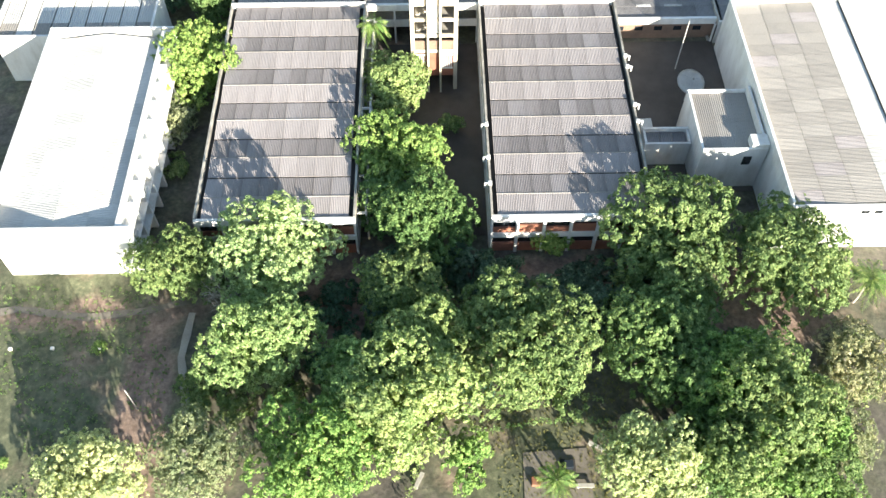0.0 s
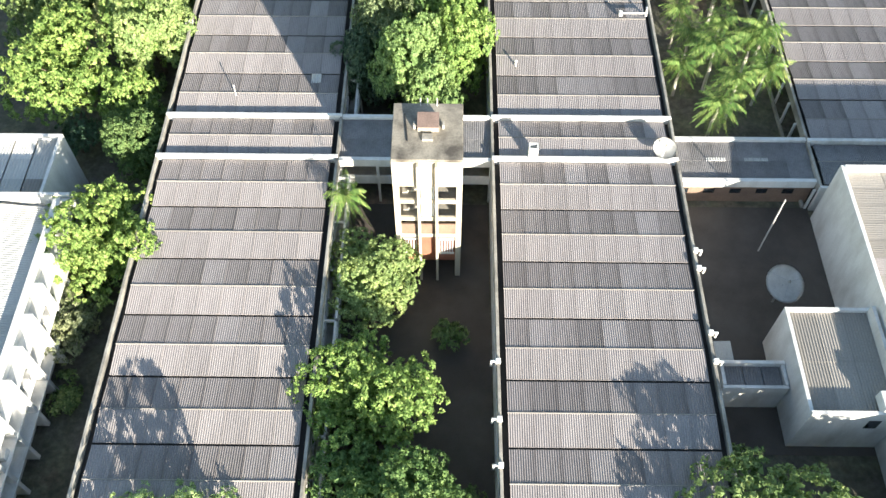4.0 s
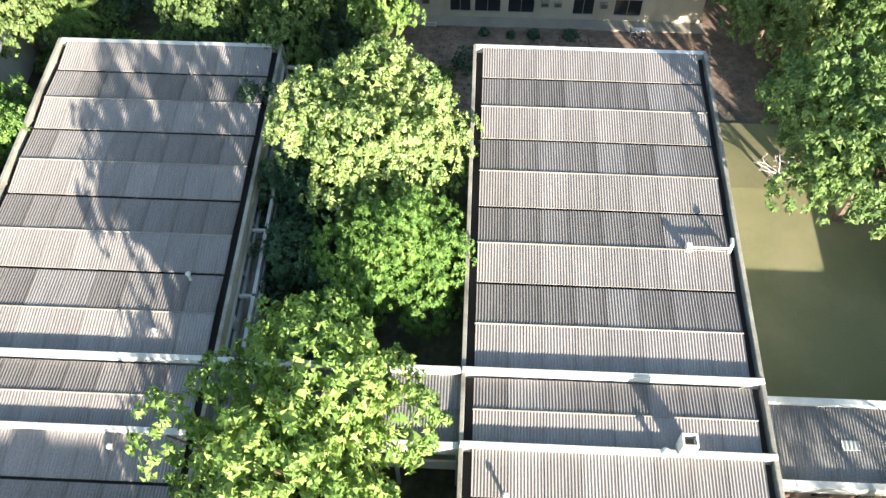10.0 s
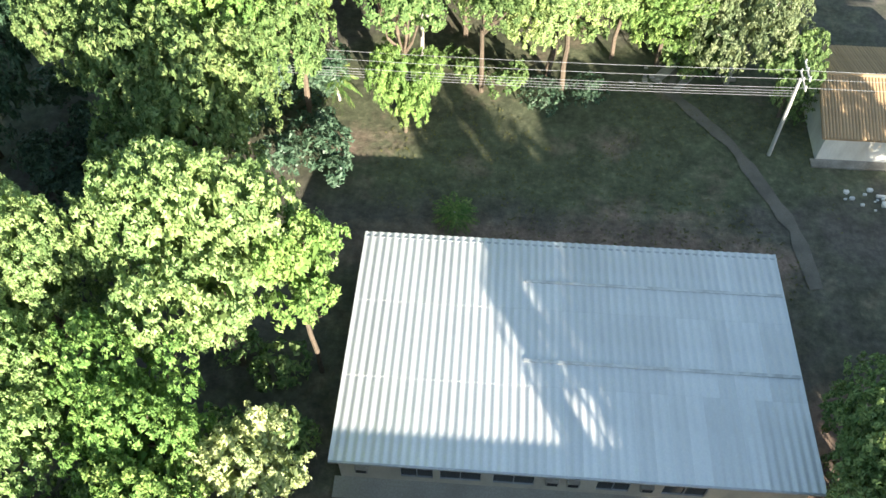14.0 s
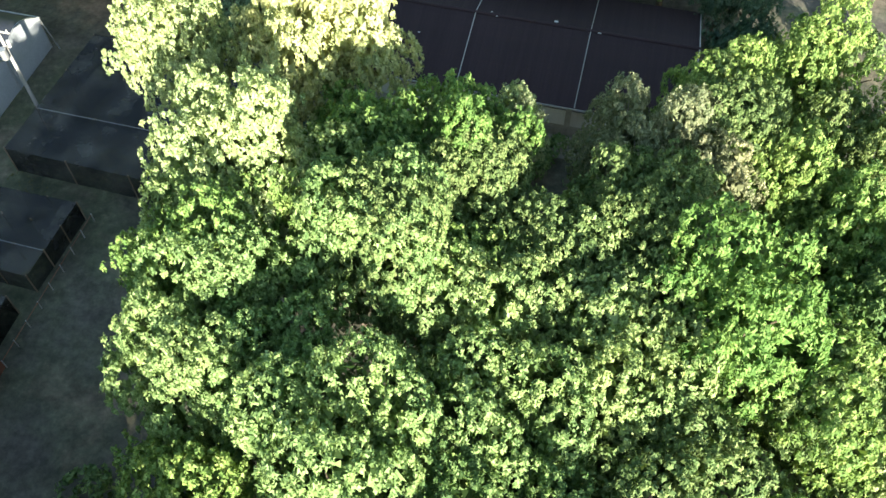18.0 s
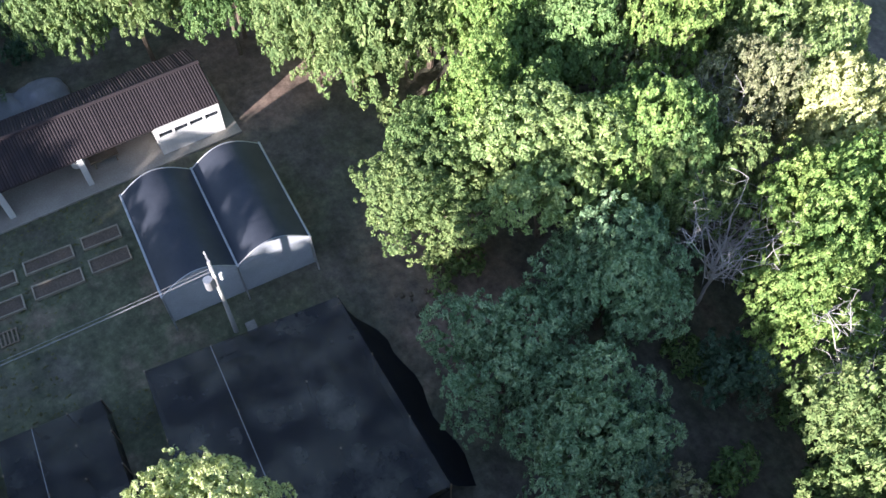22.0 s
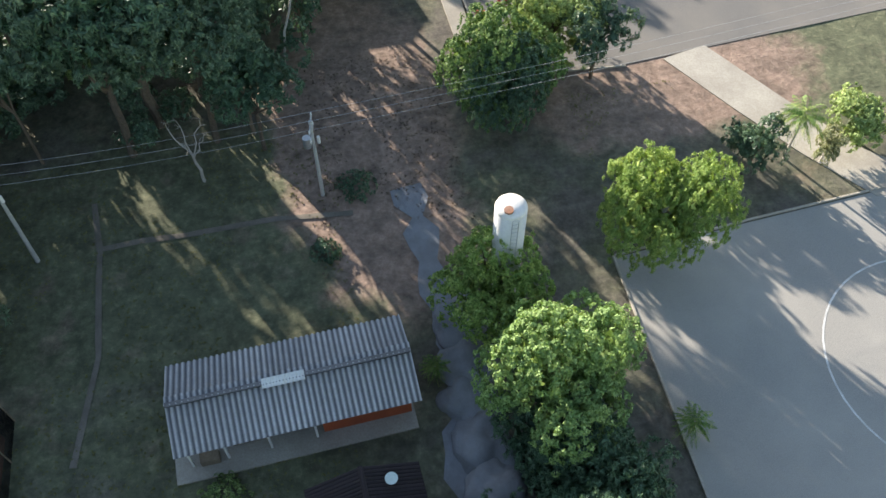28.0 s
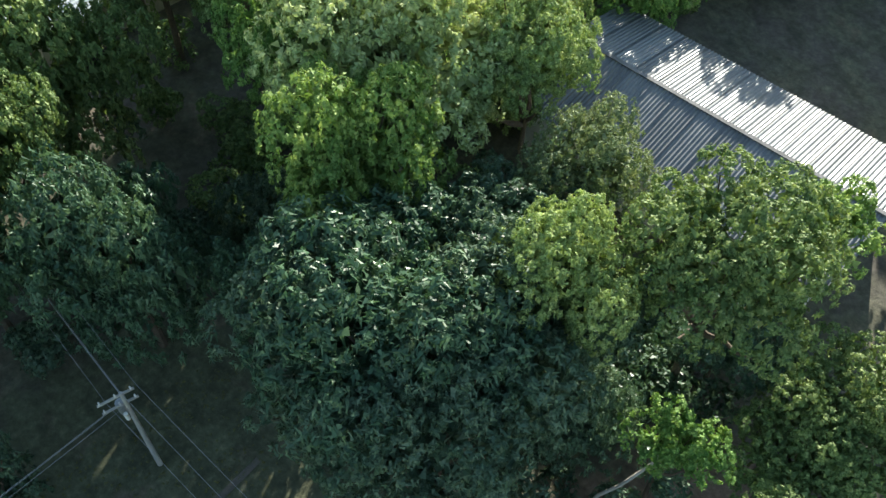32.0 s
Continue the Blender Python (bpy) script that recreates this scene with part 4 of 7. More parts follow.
yard_pole(31.2, 87.2, 8.2, 0.09, lean=(0.1, 0.1))
yard_pole(-32.6, 38.6, 4.5, 0.07, "thin lamp pole on the open ground")


# ---- metal-roofed workshop ----
def workshop():
    x0, x1, y0, y1 = -1.4, 25.5, 170.6, 186.2
    b = thing("workshop", (x0, y0, 0), "low white workshop with broad pale metal sheet roof", "building")
    z0, z1 = 4.1, 2.9
    tilt = math.degrees(math.atan2(z1 - z0, y1 - y0 + 0.7))
    count = 27
    w = (x1 - x0 + 0.5) / count
    me = wave_mesh("roof_sheet", w + 0.01, 5.65, w / 2.0, 0.055, "metal_sheet", 6)
    for i in range(count):
        for j in range(3):
            q = j * 5.55
            piece("roof_sheet", me, b, (x0 - 0.3 + i * w, y0 - 0.6 + q * math.cos(radians(tilt)), z0 + q * math.sin(radians(tilt)) + 0.012 * j), (tilt, 0, 0))
    wall = "cream_paint"
    part("front_wall", boxes((x0, y0, -0.3, x1, y0 + 0.2, 0.7), (x0, y0, 2.6, x1, y0 + 0.2, z0 - 0.14)), wall, b)
    openings = [(3.6, 5.5, "w"), (5.9, 8.3, "w"), (9.0, 11.4, "w"), (15.0, 16.9, "d"), (18.8, 21.3, "w")]
    edges = [0.0]
    for a, c, _ in openings:
        edges += [a, c]
    edges.append(x1 - x0)
    for i in range(0, len(edges), 2):
        part("wall_pier", boxes((x0 + edges[i], y0, 0.7, x0 + edges[i + 1], y0 + 0.2, 2.6)), wall, b)
    for a, c, k in openings:
        win = part("window", boxes((x0 + a, y0 + 0.1, 0.7, x0 + c, y0 + 0.13, 2.6)), "window_glass", b)
        n = max(2, round((c - a) / 1.0))
        part("window_frame", boxes(*[(x0 + a + (c - a) * i / n - 0.025, y0 + 0.03, 0.7, x0 + a + (c - a) * i / n + 0.025, y0 + 0.1, 2.6) for i in range(n + 1)], (x0 + a, y0 + 0.03, 0.7, x0 + c, y0 + 0.1, 0.77), (x0 + a, y0 + 0.03, 2.53, x0 + c, y0 + 0.1, 2.6)), "galvanised", win)
    for a in (1.0, 12.0, 13.2, 17.4):
        u = part("cooling_unit", boxes((x0 + a, y0 - 0.35, 1.7, x0 + a + 0.75, y0 - 0.02, 2.35), bevel=0.03), "concrete", b)
        part("fan_grille", boxes(*[(x0 + a + 0.08, y0 - 0.37, 1.8 + 0.07 * k, x0 + a + 0.67, y0 - 0.352, 1.83 + 0.07 * k) for k in range(6)]), "dark_void", u)
    for xx in (x0, x1 - 0.2):
        part("side_wall", boxes((xx, y0 + 0.2, -0.3, xx + 0.2, y1, z1 - 0.15)), wall, b)
    for xx in (x0, x1 - 0.2):
        bm = bmesh.new()
        v = [bm.verts.new(c) for c in ((xx, y1, z1 - 0.15), (xx, y0 + 0.2, z1 - 0.15), (xx, y0 + 0.2, z0 - 0.18), (xx + 0.2, y1, z1 - 0.15), (xx + 0.2, y0 + 0.2, z1 - 0.15), (xx + 0.2, y0 + 0.2, z0 - 0.18))]
        bm.faces.new((v[0], v[1], v[2]))
        bm.faces.new((v[5], v[4], v[3]))
        bm.faces.new((v[0], v[2], v[5], v[3]))
        bm.faces.new((v[1], v[4], v[5], v[2]))
        part("gable_wall", bm, wall, b)
    part("rear_wall", boxes((x0 + 0.2, y1 - 0.2, -0.3, x1 - 0.2, y1, z1 - 0.17)), wall, b)
    part("eave_gutter", boxes((x0 - 0.3, y0 - 0.72, z0 - 0.16, x1 + 0.2, y0 - 0.58, z0 + 0.02), bevel=0.02), "galvanised", b)
    part("flashing", boxes((x0 - 0.35, y1 + 0.05, z1 - 0.12, x1 + 0.25, y1 + 0.2, z1 + 0.03), bevel=0.02), "galvanised", b)
    for q in (7.3, 13.3):
        bm = bmesh.new()
        yy, zz = y0 - 0.6 + q * math.cos(radians(tilt)), z0 + q * math.sin(radians(tilt)) + 0.06
        box(bm, x0 + 10.5, yy - 0.1, zz - 0.02, x1 + 0.1, yy + 0.1, zz + 0.03)
        part("lap_seal", bm, "road_paint", b, "white sealing strip along the sheet laps")
    bm = boxes((x0 - 0.4, y0 - 1.3, -0.05, x1 + 0.3, y0, 0.12))
    solid("apron", bm, "pavement_slab", kind="structure")


workshop()


def small_house():
    x0, x1, y0, y1 = 31.2, 44.0, 197.9, 207.0
    b = thing("small_house", (x0, y0, 0), "small white house with tan clay tile roof", "house")
    part("wall", boxes((x0, y0, -0.3, x1, y0 + 0.2, 2.9), (x0, y1 - 0.2, -0.3, x1, y1, 2.9), (x0, y0 + 0.2, -0.3, x0 + 0.2, y1 - 0.2, 2.9), (x1 - 0.2, y0 + 0.2, -0.3, x1, y1 - 0.2, 2.9)), "white_paint", b)
    tile_field(b, x0 - 0.5, x1 + 0.5, y0 - 0.5, (y0 + y1) / 2, y1 + 0.5, 2.95, 4.6, "tan_tile")
    part("plinth", boxes((x0 - 0.4, y0 - 0.8, -0.1, x1, y0, 0.15)), "concrete", b)


def tile_field(parent, x0, x1, ya, yr, yb, ze, zr, material, pitch=0.24, deep=0.09):
    """Rows of barrel tiles on both slopes of a gable roof whose ridge runs along x."""
    n = int((x1 - x0) / pitch)
    p = (x1 - x0) / n
    for a, c in ((ya, yr), (yb, yr)):
        length = math.hypot(c - a, zr - ze)
        verts, faces = [], []
        k = 5
        for i in range(k + 1):
            t = math.pi * i / k
            verts += [(-p * 0.5 * math.cos(t), 0, deep * math.sin(t)), (-p * 0.5 * math.cos(t), length, deep * math.sin(t))]
        for i in range(k):
            faces.append((2 * i, 2 * i + 1, 2 * i + 3, 2 * i + 2) if c > a else (2 * i, 2 * i + 1, 2 * i + 3, 2 * i + 2))
        me = mesh_of("barrel_tile", verts, faces, material, True)
        tilt = math.degrees(math.atan2(zr - ze, abs(c - a)))
        rnd = random.Random(int(abs(x0) * 10))
        for i in range(n):
            x = x0 + (i + 0.5) * p
            if c > a:
                piece("barrel_tile", me, parent, (x, a, ze + rnd.uniform(-0.015, 0.015)), (tilt, 0, 0))
            else:
                piece("barrel_tile", me, parent, (x, a, ze + rnd.uniform(-0.015, 0.015)), (tilt, 0, 180))
    bm = bmesh.new()
    for a, c in ((ya, yr), (yb, yr)):
        v = [bm.verts.new(q) for q in ((x0, a, ze - 0.02), (x1, a, ze - 0.02), (x1, c, zr - 0.02), (x0, c, zr - 0.02))]
        bm.faces.new(v)
        v = [bm.verts.new(q) for q in ((x0, a, ze - 0.14), (x1, a, ze - 0.14), (x1, c, zr - 0.14), (x0, c, zr - 0.14))]
        bm.faces.new(v)
    part("roof_deck", bm, material, parent)
    bm = bmesh.new()
    bmesh.ops.create_cone(bm, cap_ends=True, segments=10, radius1=0.16, radius2=0.16, depth=x1 - x0, matrix=Matrix.Translation(((x0 + x1) / 2, yr, zr)) @ Euler((0, radians(90), 0)).to_matrix().to_4x4())
    part("ridge_tiles", bm, material, parent)


small_house()

# ---- dark-roofed hall in the wood ----
def dark_hall():
    x0, x1, y0, y1 = -13.7, 11.8, 244.1, 257.4
    b = thing("dark_hall", (x0, y0, 0), "long low hall with very dark tile roof under the trees", "building")
    tile_field(b, x0, x1, y0, 251.0, y1, 3.9, 5.6, "dark_tile", 0.3, 0.02)
    part("wall", boxes((x0 + 0.8, y1 - 1.0, -0.3, x1 - 0.8, y1 - 0.8, 3.8), (x0 + 0.8, y0 + 0.9, -0.3, x0 + 1.0, y1 - 1.0, 3.8), (x1 - 1.0, y0 + 0.9, -0.3, x1 - 0.8, y1 - 1.0, 3.8)), "concrete", b)
    part("front_wall", boxes((x0 + 0.8, y0 + 0.7, -0.3, x1 - 0.8, y0 + 0.9, 1.3), (x0 + 0.8, y0 + 0.7, 3.0, x1 - 0.8, y0 + 0.9, 3.85)), "concrete", b)
    for i in range(9):
        xa = x0 + 1.0 + i * 2.65
        if i not in (2,):
            part("white_panel", boxes((xa, y0 + 0.62, 1.3, xa + 2.2, y0 + 0.7, 2.9), bevel=0.02), "white_paint", b)
        part("wall_pier", boxes((xa + 2.2, y0 + 0.68, 1.3, xa + 2.65, y0 + 0.9, 3.0)), "concrete", b)
    part("fascia", boxes((x0, y0 - 0.06, 3.72, x1, y0 - 0.01, 3.9)), "pale_sheet", b)
    for x in (-5.85, 3.35):
        bm = bmesh.new()
        tube(bm, [Vector((x, y0, 3.95)), Vector((x, 251.0, 5.68)), Vector((x, y1, 3.95))], [0.04] * 3, 6)
        part("seam_strip", bm, "pale_sheet", b)
    for x in (x0 + 0.05, x1 - 0.05):
        bm = bmesh.new()
        tube(bm, [Vector((x, y0, 3.95)), Vector((x, 251.0, 5.68)), Vector((x, y1, 3.95))], [0.045] * 3, 6)
        part("verge_strip", bm, "pale_sheet", b)
    solid("walkway", boxes((x0 - 1, y0 - 1.7, -0.05, x1 + 0.5, y0 + 0.6, 0.12)), "pavement_slab", kind="structure")
    rnd = random.Random(4)
    rows = [(-11.2, 251.4), (-10.6, 251.8), (-8.0, 250.9), (-4.7, 251.2), (-4.2, 250.8), (-1.4, 250.9), (0.4, 251.3), (3.9, 250.8), (5.6, 250.9), (-9.9, 248.2)]
    for x, y in rows:
        z = 3.9 + 1.7 * (1 - abs(y - 251.0) / 6.8) + 0.1
        s = rnd.uniform(0.08, 0.2)
        solid("roof_litter", boxes((x, y, z, x + s * 1.6, y + s, z + 0.05), bevel=0.015), "white_paint", "small pale scrap lying on the dark roof", "debris", "scraps on the roof")


dark_hall()


# ---- twin-bay greenhouse ----
def greenhouse():
    x0, x1, ys, eave, rise = -51.1, -41.6, (233.7, 238.95, 244.2), 3.2, 1.35
    b = thing("greenhouse", (x0, ys[0], 0), "twin-bay tunnel greenhouse with dark shade net roof and white end film", "greenhouse")
    seg = 14
    for ya, yb in zip(ys, ys[1:]):
        arc = [(ya + (yb - ya) * i / seg, eave + rise * math.sin(math.pi * i / seg)) for i in range(seg + 1)]
        bm = bmesh.new()
        outer = [[bm.verts.new((x, y, z)) for y, z in arc] for x in (x0, x1)]
        for i in range(seg):
            bm.faces.new((outer[0][i], outer[1][i], outer[1][i + 1], outer[0][i + 1]))
        inner = [[bm.verts.new((x, y, z - 0.05)) for y, z in arc] for x in (x0, x1)]
        for i in range(seg):
            bm.faces.new((inner[0][i + 1], inner[1][i + 1], inner[1][i], inner[0][i]))
        part("roof_net", bm, "net_fabric", b, "taut dark net over the arched bay", smooth=True)
        for x in (x0, x1):
            bm = bmesh.new()
            v = [bm.verts.new((x, y, z)) for y, z in arc]
            w = [bm.verts.new((x - 0.03, y, z)) for y, z in arc]
            bm.faces.new(v)
            bm.faces.new(w[::-1])
            part("end_film", bm, "film_white", b, "pale plastic film in the arch")
            bm = bmesh.new()
            tube(bm, [Vector((x, *p)) for p in arc], [0.05] * len(arc), 6)
            part("end_arch", bm, "galvanised", b)
        part("end_curtain", boxes((x1 - 0.02, ya + 0.05, 0.0, x1 + 0.01, yb - 0.05, eave)), "film_white", b)
        part("end_curtain", boxes((x0 - 0.01, ya + 0.05, 0.0, x0 + 0.02, yb - 0.05, eave)), "film_white", b)
    for y in (ys[0], ys[-1]):
        part("side_curtain", boxes((x0, y - 0.02, 0.0, x1, y + 0.02, eave)), "film_white", b)
    for y in ys:
        bm = bmesh.new()
        rod(bm, (x0 - 0.1, y, eave + 0.03), (x1 + 0.15, y, eave + 0.03), 0.09, sides=8)
        part("gutter", bm, "galvanised", b)
        for i in range(4):
            x = x0 + (x1 - x0) * i / 3
            bm = bmesh.new()
            rod(bm, (x, y, -0.2), (x, y, eave), 0.06, sides=6)
            part("post", bm, "galvanised", b)
        bm = bmesh.new()
        rod(bm, (x1 + 0.05, y, eave), (x1 + 0.75, y, 0), 0.06, sides=6)
        part("end_brace", bm, "galvanised", b)


greenhouse()


# ---- shade-net houses ----
def net_house(corners, z, label, dip=0.18, cloth="loose_net", drape=False):
    """Net stretched over posts and wires between four corners."""
    b = thing("shade_house", (*corners[0], 0), label, "shade house")
    n = 10
    c = [Vector((*q, z)) for q in corners]
    bm = bmesh.new()
    grid = []
    for j in range(n + 1):
        row = []
        for i in range(n + 1):
            u, v = i / n, j / n
            p = (c[0].lerp(c[1], u)).lerp(c[3].lerp(c[2], u), v)
            sag = dip * (abs(math.sin(math.pi * u * 3)) * abs(math.sin(math.pi * v * 3)))
            row.append(bm.verts.new((p.x, p.y, p.z - sag)))
        grid.append(row)
    for j in range(n):
        for i in range(n):
            bm.faces.new((grid[j][i], grid[j][i + 1], grid[j + 1][i + 1], grid[j + 1][i]))
    low = [[bm.verts.new(v.co - Vector((0, 0, 0.03))) for v in row] for row in grid]
    for j in range(n):
        for i in range(n):
            bm.faces.new((low[j][i], low[j + 1][i], low[j + 1][i + 1], low[j][i + 1]))
    part("net_cover", bm, cloth, b, smooth=True)
    for a, d in zip(c, c[1:] + c[:1]):
        bm = bmesh.new()
        q = [bm.verts.new(p) for p in (a, d, Vector((d.x, d.y, 0)), Vector((a.x, a.y, 0)))]
        bm.faces.new(q)
        bmesh.ops.solidify(bm, geom=bm.faces[:], thickness=0.02)
        part("net_side", bm, cloth, b)
    for k in range(4):
        for i in range(4):
            u, v = i / 3, k / 3
            p = (c[0].lerp(c[1], u)).lerp(c[3].lerp(c[2], u), v)
            bm = bmesh.new()
            rod(bm, (p.x, p.y, -0.2), (p.x, p.y, z + 0.12), 0.06, sides=6)
            part("post", bm, "timber", b)
    if drape:
        bm = bmesh.new()
        rows = []
        for i in range(15):
            u = i / 14
            top = c[3].lerp(c[2], u)
            out = (0.25 + 1.75 * min(1.0, u * 5.0)) * (1.0 + 0.12 * math.sin(u * 17.0))
            rows.append([bm.verts.new((top.x, top.y + out * q, top.z * (1 - q ** 0.8) + 0.06)) for q in (0.0, 0.3, 0.65, 1.0)])
        for a, d in zip(rows, rows[1:]):
            for k in range(3):
                bm.faces.new((a[k], a[k + 1], d[k + 1], d[k]))
        bmesh.ops.solidify(bm, geom=bm.faces[:], thickness=0.02)
        part("net_drape", bm, "shade_net", b, "black net hanging out to the ground", smooth=True)
    bm = bmesh.new()
    rod(bm, c[0].lerp(c[3], 0.33) + Vector((0, 0, 0.05)), c[1].lerp(c[2], 0.33) + Vector((0, 0, 0.05)), 0.025, sides=5)
    part("tension_wire", bm, "wire", b)


net_house([(-37.3, 231.0), (-22.0, 230.6), (-21.8, 244.6), (-36.6, 244.0)], 2.6, "wide flat shade house of black net on timber posts", drape=True)
net_house([(-37.2, 221.6), (-30.3, 221.4), (-30.0, 228.0), (-37.0, 228.0)], 2.0, "small shade house with worn see-through net and pipe frame", 0.3)
net_house([(-37.2, 211.0), (-30.6, 211.0), (-30.6, 219.5), (-37.2, 219.5)], 2.2, "low dark shade house beside the red shed", 0.2)


def side_fence(x, y0, y1, label):
    f = thing("rail_fence", (x, y0, 0), label, "fence")
    n = int((y1 - y0) / 1.5)
    for i in range(n + 1):
        y = y0 + (y1 - y0) * i / n
        bm = bmesh.new()
        rod(bm, (x, y, -0.2), (x, y, 0.9), 0.05, sides=6)
        part("post", bm, "pole_concrete", f)
    bm = bmesh.new()
    rod(bm, (x, y0, 0.8), (x, y1, 0.8), 0.03, sides=5)
    part("rail", bm, "rust", f)


side_fence(-29.3, 212.5, 228.0, "low rusty rail fence with pale posts")


def red_shed():
    x0, x1, y0, y1 = -36.7, -29.4, 212.1, 215.6
    b = thing("red_shed", (x0, y0, 0), "small brick-red shed with grey sheet roof", "shed")
    part("front_wall", boxes((x0, y0, -0.2, x1, y0 + 0.2, 2.2)), "red_brick", b)
    part("rear_wall", boxes((x0, y1 - 0.2, -0.2, x1, y1, 2.5)), "red_brick", b)
    for x in (x0, x1 - 0.2):
        part("side_wall", boxes((x, y0 + 0.2, -0.2, x + 0.2, y1 - 0.2, 2.3)), "red_brick", b)
    me = wave_mesh("roof_sheet", 1.62, 4.3, 0.2, 0.06, "old_sheet", 4)
    for i in range(5):
        piece("roof_sheet", me, b, (x0 - 0.35 + i * 1.6, y0 - 0.4, 2.35), (5, 0, 0))


red_shed()


# ---- tiled shed with veranda ----
def tiled_shed():
    L, ang = 22.75, 93.36
    o = Vector((-55.25, 220.35, 0))
    b = thing("tiled_shed", (0, 0, 0), "long brown clay-tiled shed with open veranda and white end rooms", "shed")
    half, ze, zr = 3.4, 3.1, 4.55
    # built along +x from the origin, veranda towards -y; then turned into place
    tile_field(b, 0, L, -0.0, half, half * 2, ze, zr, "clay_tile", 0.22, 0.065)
    part("end_room", boxes((0.6, -0.02, -0.1, 4.2, 0.18, 3.0), (0.6, 0.18, -0.1, 0.8, 6.4, 2.7), (4.0, 0.18, -0.1, 4.2, 6.4, 2.7)), "white_paint", b)
    part("end_room", boxes((17.4, -0.02, -0.1, 22.6, 0.18, 1.95), (17.4, -0.02, 2.4, 22.6, 0.18, 3.0), (17.4, 0.18, -0.1, 17.6, 6.4, 2.7), (22.4, 0.18, -0.1, 22.6, 6.4, 3.0)), "white_paint", b)
    for i in range(5):
        part("wall_pier", boxes((17.4 + i * 1.25, -0.01, 1.95, 17.6 + i * 1.25, 0.17, 2.4)), "white_paint", b)
    part("vent_glass", boxes((17.5, 0.1, 1.95, 22.5, 0.12, 2.4)), "window_glass", b)
    part("back_wall", boxes((0.6, 6.4, -0.1, 22.4, 6.6, 2.7)), "concrete", b)
    part("inner_wall", boxes((4.2, 3.6, -0.1, 17.4, 3.8, 2.6)), "cream_paint", b)
    for x in (5.4, 11.4):
        part("veranda_post", boxes((x, -0.02, 0, x + 0.45, 0.3, 3.0), bevel=0.03), "white_paint", b)
    part("floor_slab", boxes((-0.3, -0.9, -0.1, 23.6, 6.9, 0.14)), "pavement_slab", b)
    part("work_table", boxes((12.2, 1.2, 0.85, 14.4, 2.2, 0.95), (12.4, 1.3, 0.14, 12.5, 2.1, 0.85), (14.1, 1.3, 0.14, 14.2, 2.1, 0.85)), "timber", b)
    bm = bmesh.new()
    rod(bm, (11.4, 1.6, 1.1), (11.4, 1.6, 2.0), 0.5, 0.5, 16)
    part("water_drum", bm, "white_paint", b)
    b.matrix_basis = Matrix.Translation(o) @ Matrix.Rotation(radians(ang), 4, "Z")
    # small bowl on the roof
    bm = bmesh.new()
    bmesh.ops.create_cone(bm, cap_ends=True, segments=14, radius1=0.25, radius2=0.38, depth=0.16, matrix=Matrix.Translation((-60.3, 221.1, 4.3)))
    solid("basin", bm, "pool_paint", "small pale blue basin lying on the tiles", "basin")


tiled_shed()


# ---- grey sheet-roofed cottage ----
def cottage():
    x0, x1, y0, y1 = -62.6, -47.6, 210.05, 216.1
    b = thing("cottage", (x0, y0, 0), "old cottage with grey corrugated roof, skylight and orange wall", "house")
    yr, ze, zr = 213.4, 3.4, 4.7
    count = 7
    w = (x1 - x0) / count
    me = wave_mesh("roof_sheet", w + 0.02, math.hypot(yr - y0, zr - ze) + 0.1, 0.36, 0.13, "trough_shade_sheet", 6)
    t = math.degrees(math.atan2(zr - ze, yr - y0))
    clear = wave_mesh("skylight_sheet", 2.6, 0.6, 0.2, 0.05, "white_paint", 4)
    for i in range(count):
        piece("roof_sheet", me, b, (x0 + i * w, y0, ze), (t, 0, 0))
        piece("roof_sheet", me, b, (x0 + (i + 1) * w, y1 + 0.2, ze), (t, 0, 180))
    piece("skylight_sheet", clear, b, (-53.4, 213.75, zr - 0.02), (t, 0, 180))
    part("ridge_cap", boxes((x0, yr - 0.15, zr - 0.02, x1, yr + 0.15, zr + 0.06), bevel=0.02), "old_sheet", b)
    part("wall", boxes((x0 + 0.5, y0 + 0.5, -0.2, x1 - 0.5, y0 + 0.7, 3.3), (x0 + 0.5, y1 - 0.9, -0.2, x0 + 6.2, y1 - 0.7, 3.3), (x0 + 0.5, y0 + 0.7, -0.2, x0 + 0.7, y1 - 0.9, 3.3)), "orange_wall", b)
    part("wall", boxes((x0 + 6.2, y0 + 3.0, -0.2, x1 - 2.5, y0 + 3.2, 3.3), (x1 - 2.7, y0 + 0.7, -0.2, x1 - 2.5, y0 + 3.0, 3.3)), "cream_paint", b)
    for x in (x0 + 6.6, x0 + 9.5, x0 + 12.2, x1 - 0.6):
        part("veranda_post", boxes((x, y1 - 0.6, 0, x + 0.15, y1 - 0.45, 3.3), bevel=0.01), "white_paint", b)
    part("floor_slab", boxes((x0 + 0.3, y0 + 0.3, -0.1, x1 + 0.6, y1 + 0.5, 0.15)), "pavement_slab", b)
    part("clutter_shelf", boxes((x1 - 5.6, y1 - 2.0, 0.15, x1 - 3.0, y1 - 1.2, 1.2), (x1 - 2.2, y1 - 1.0, 0.15, x1 - 1.0, y1 - 0.3, 0.8), bevel=0.04), "timber", b)
    b.rotation_euler = (0, 0, radians(3.1))


cottage()


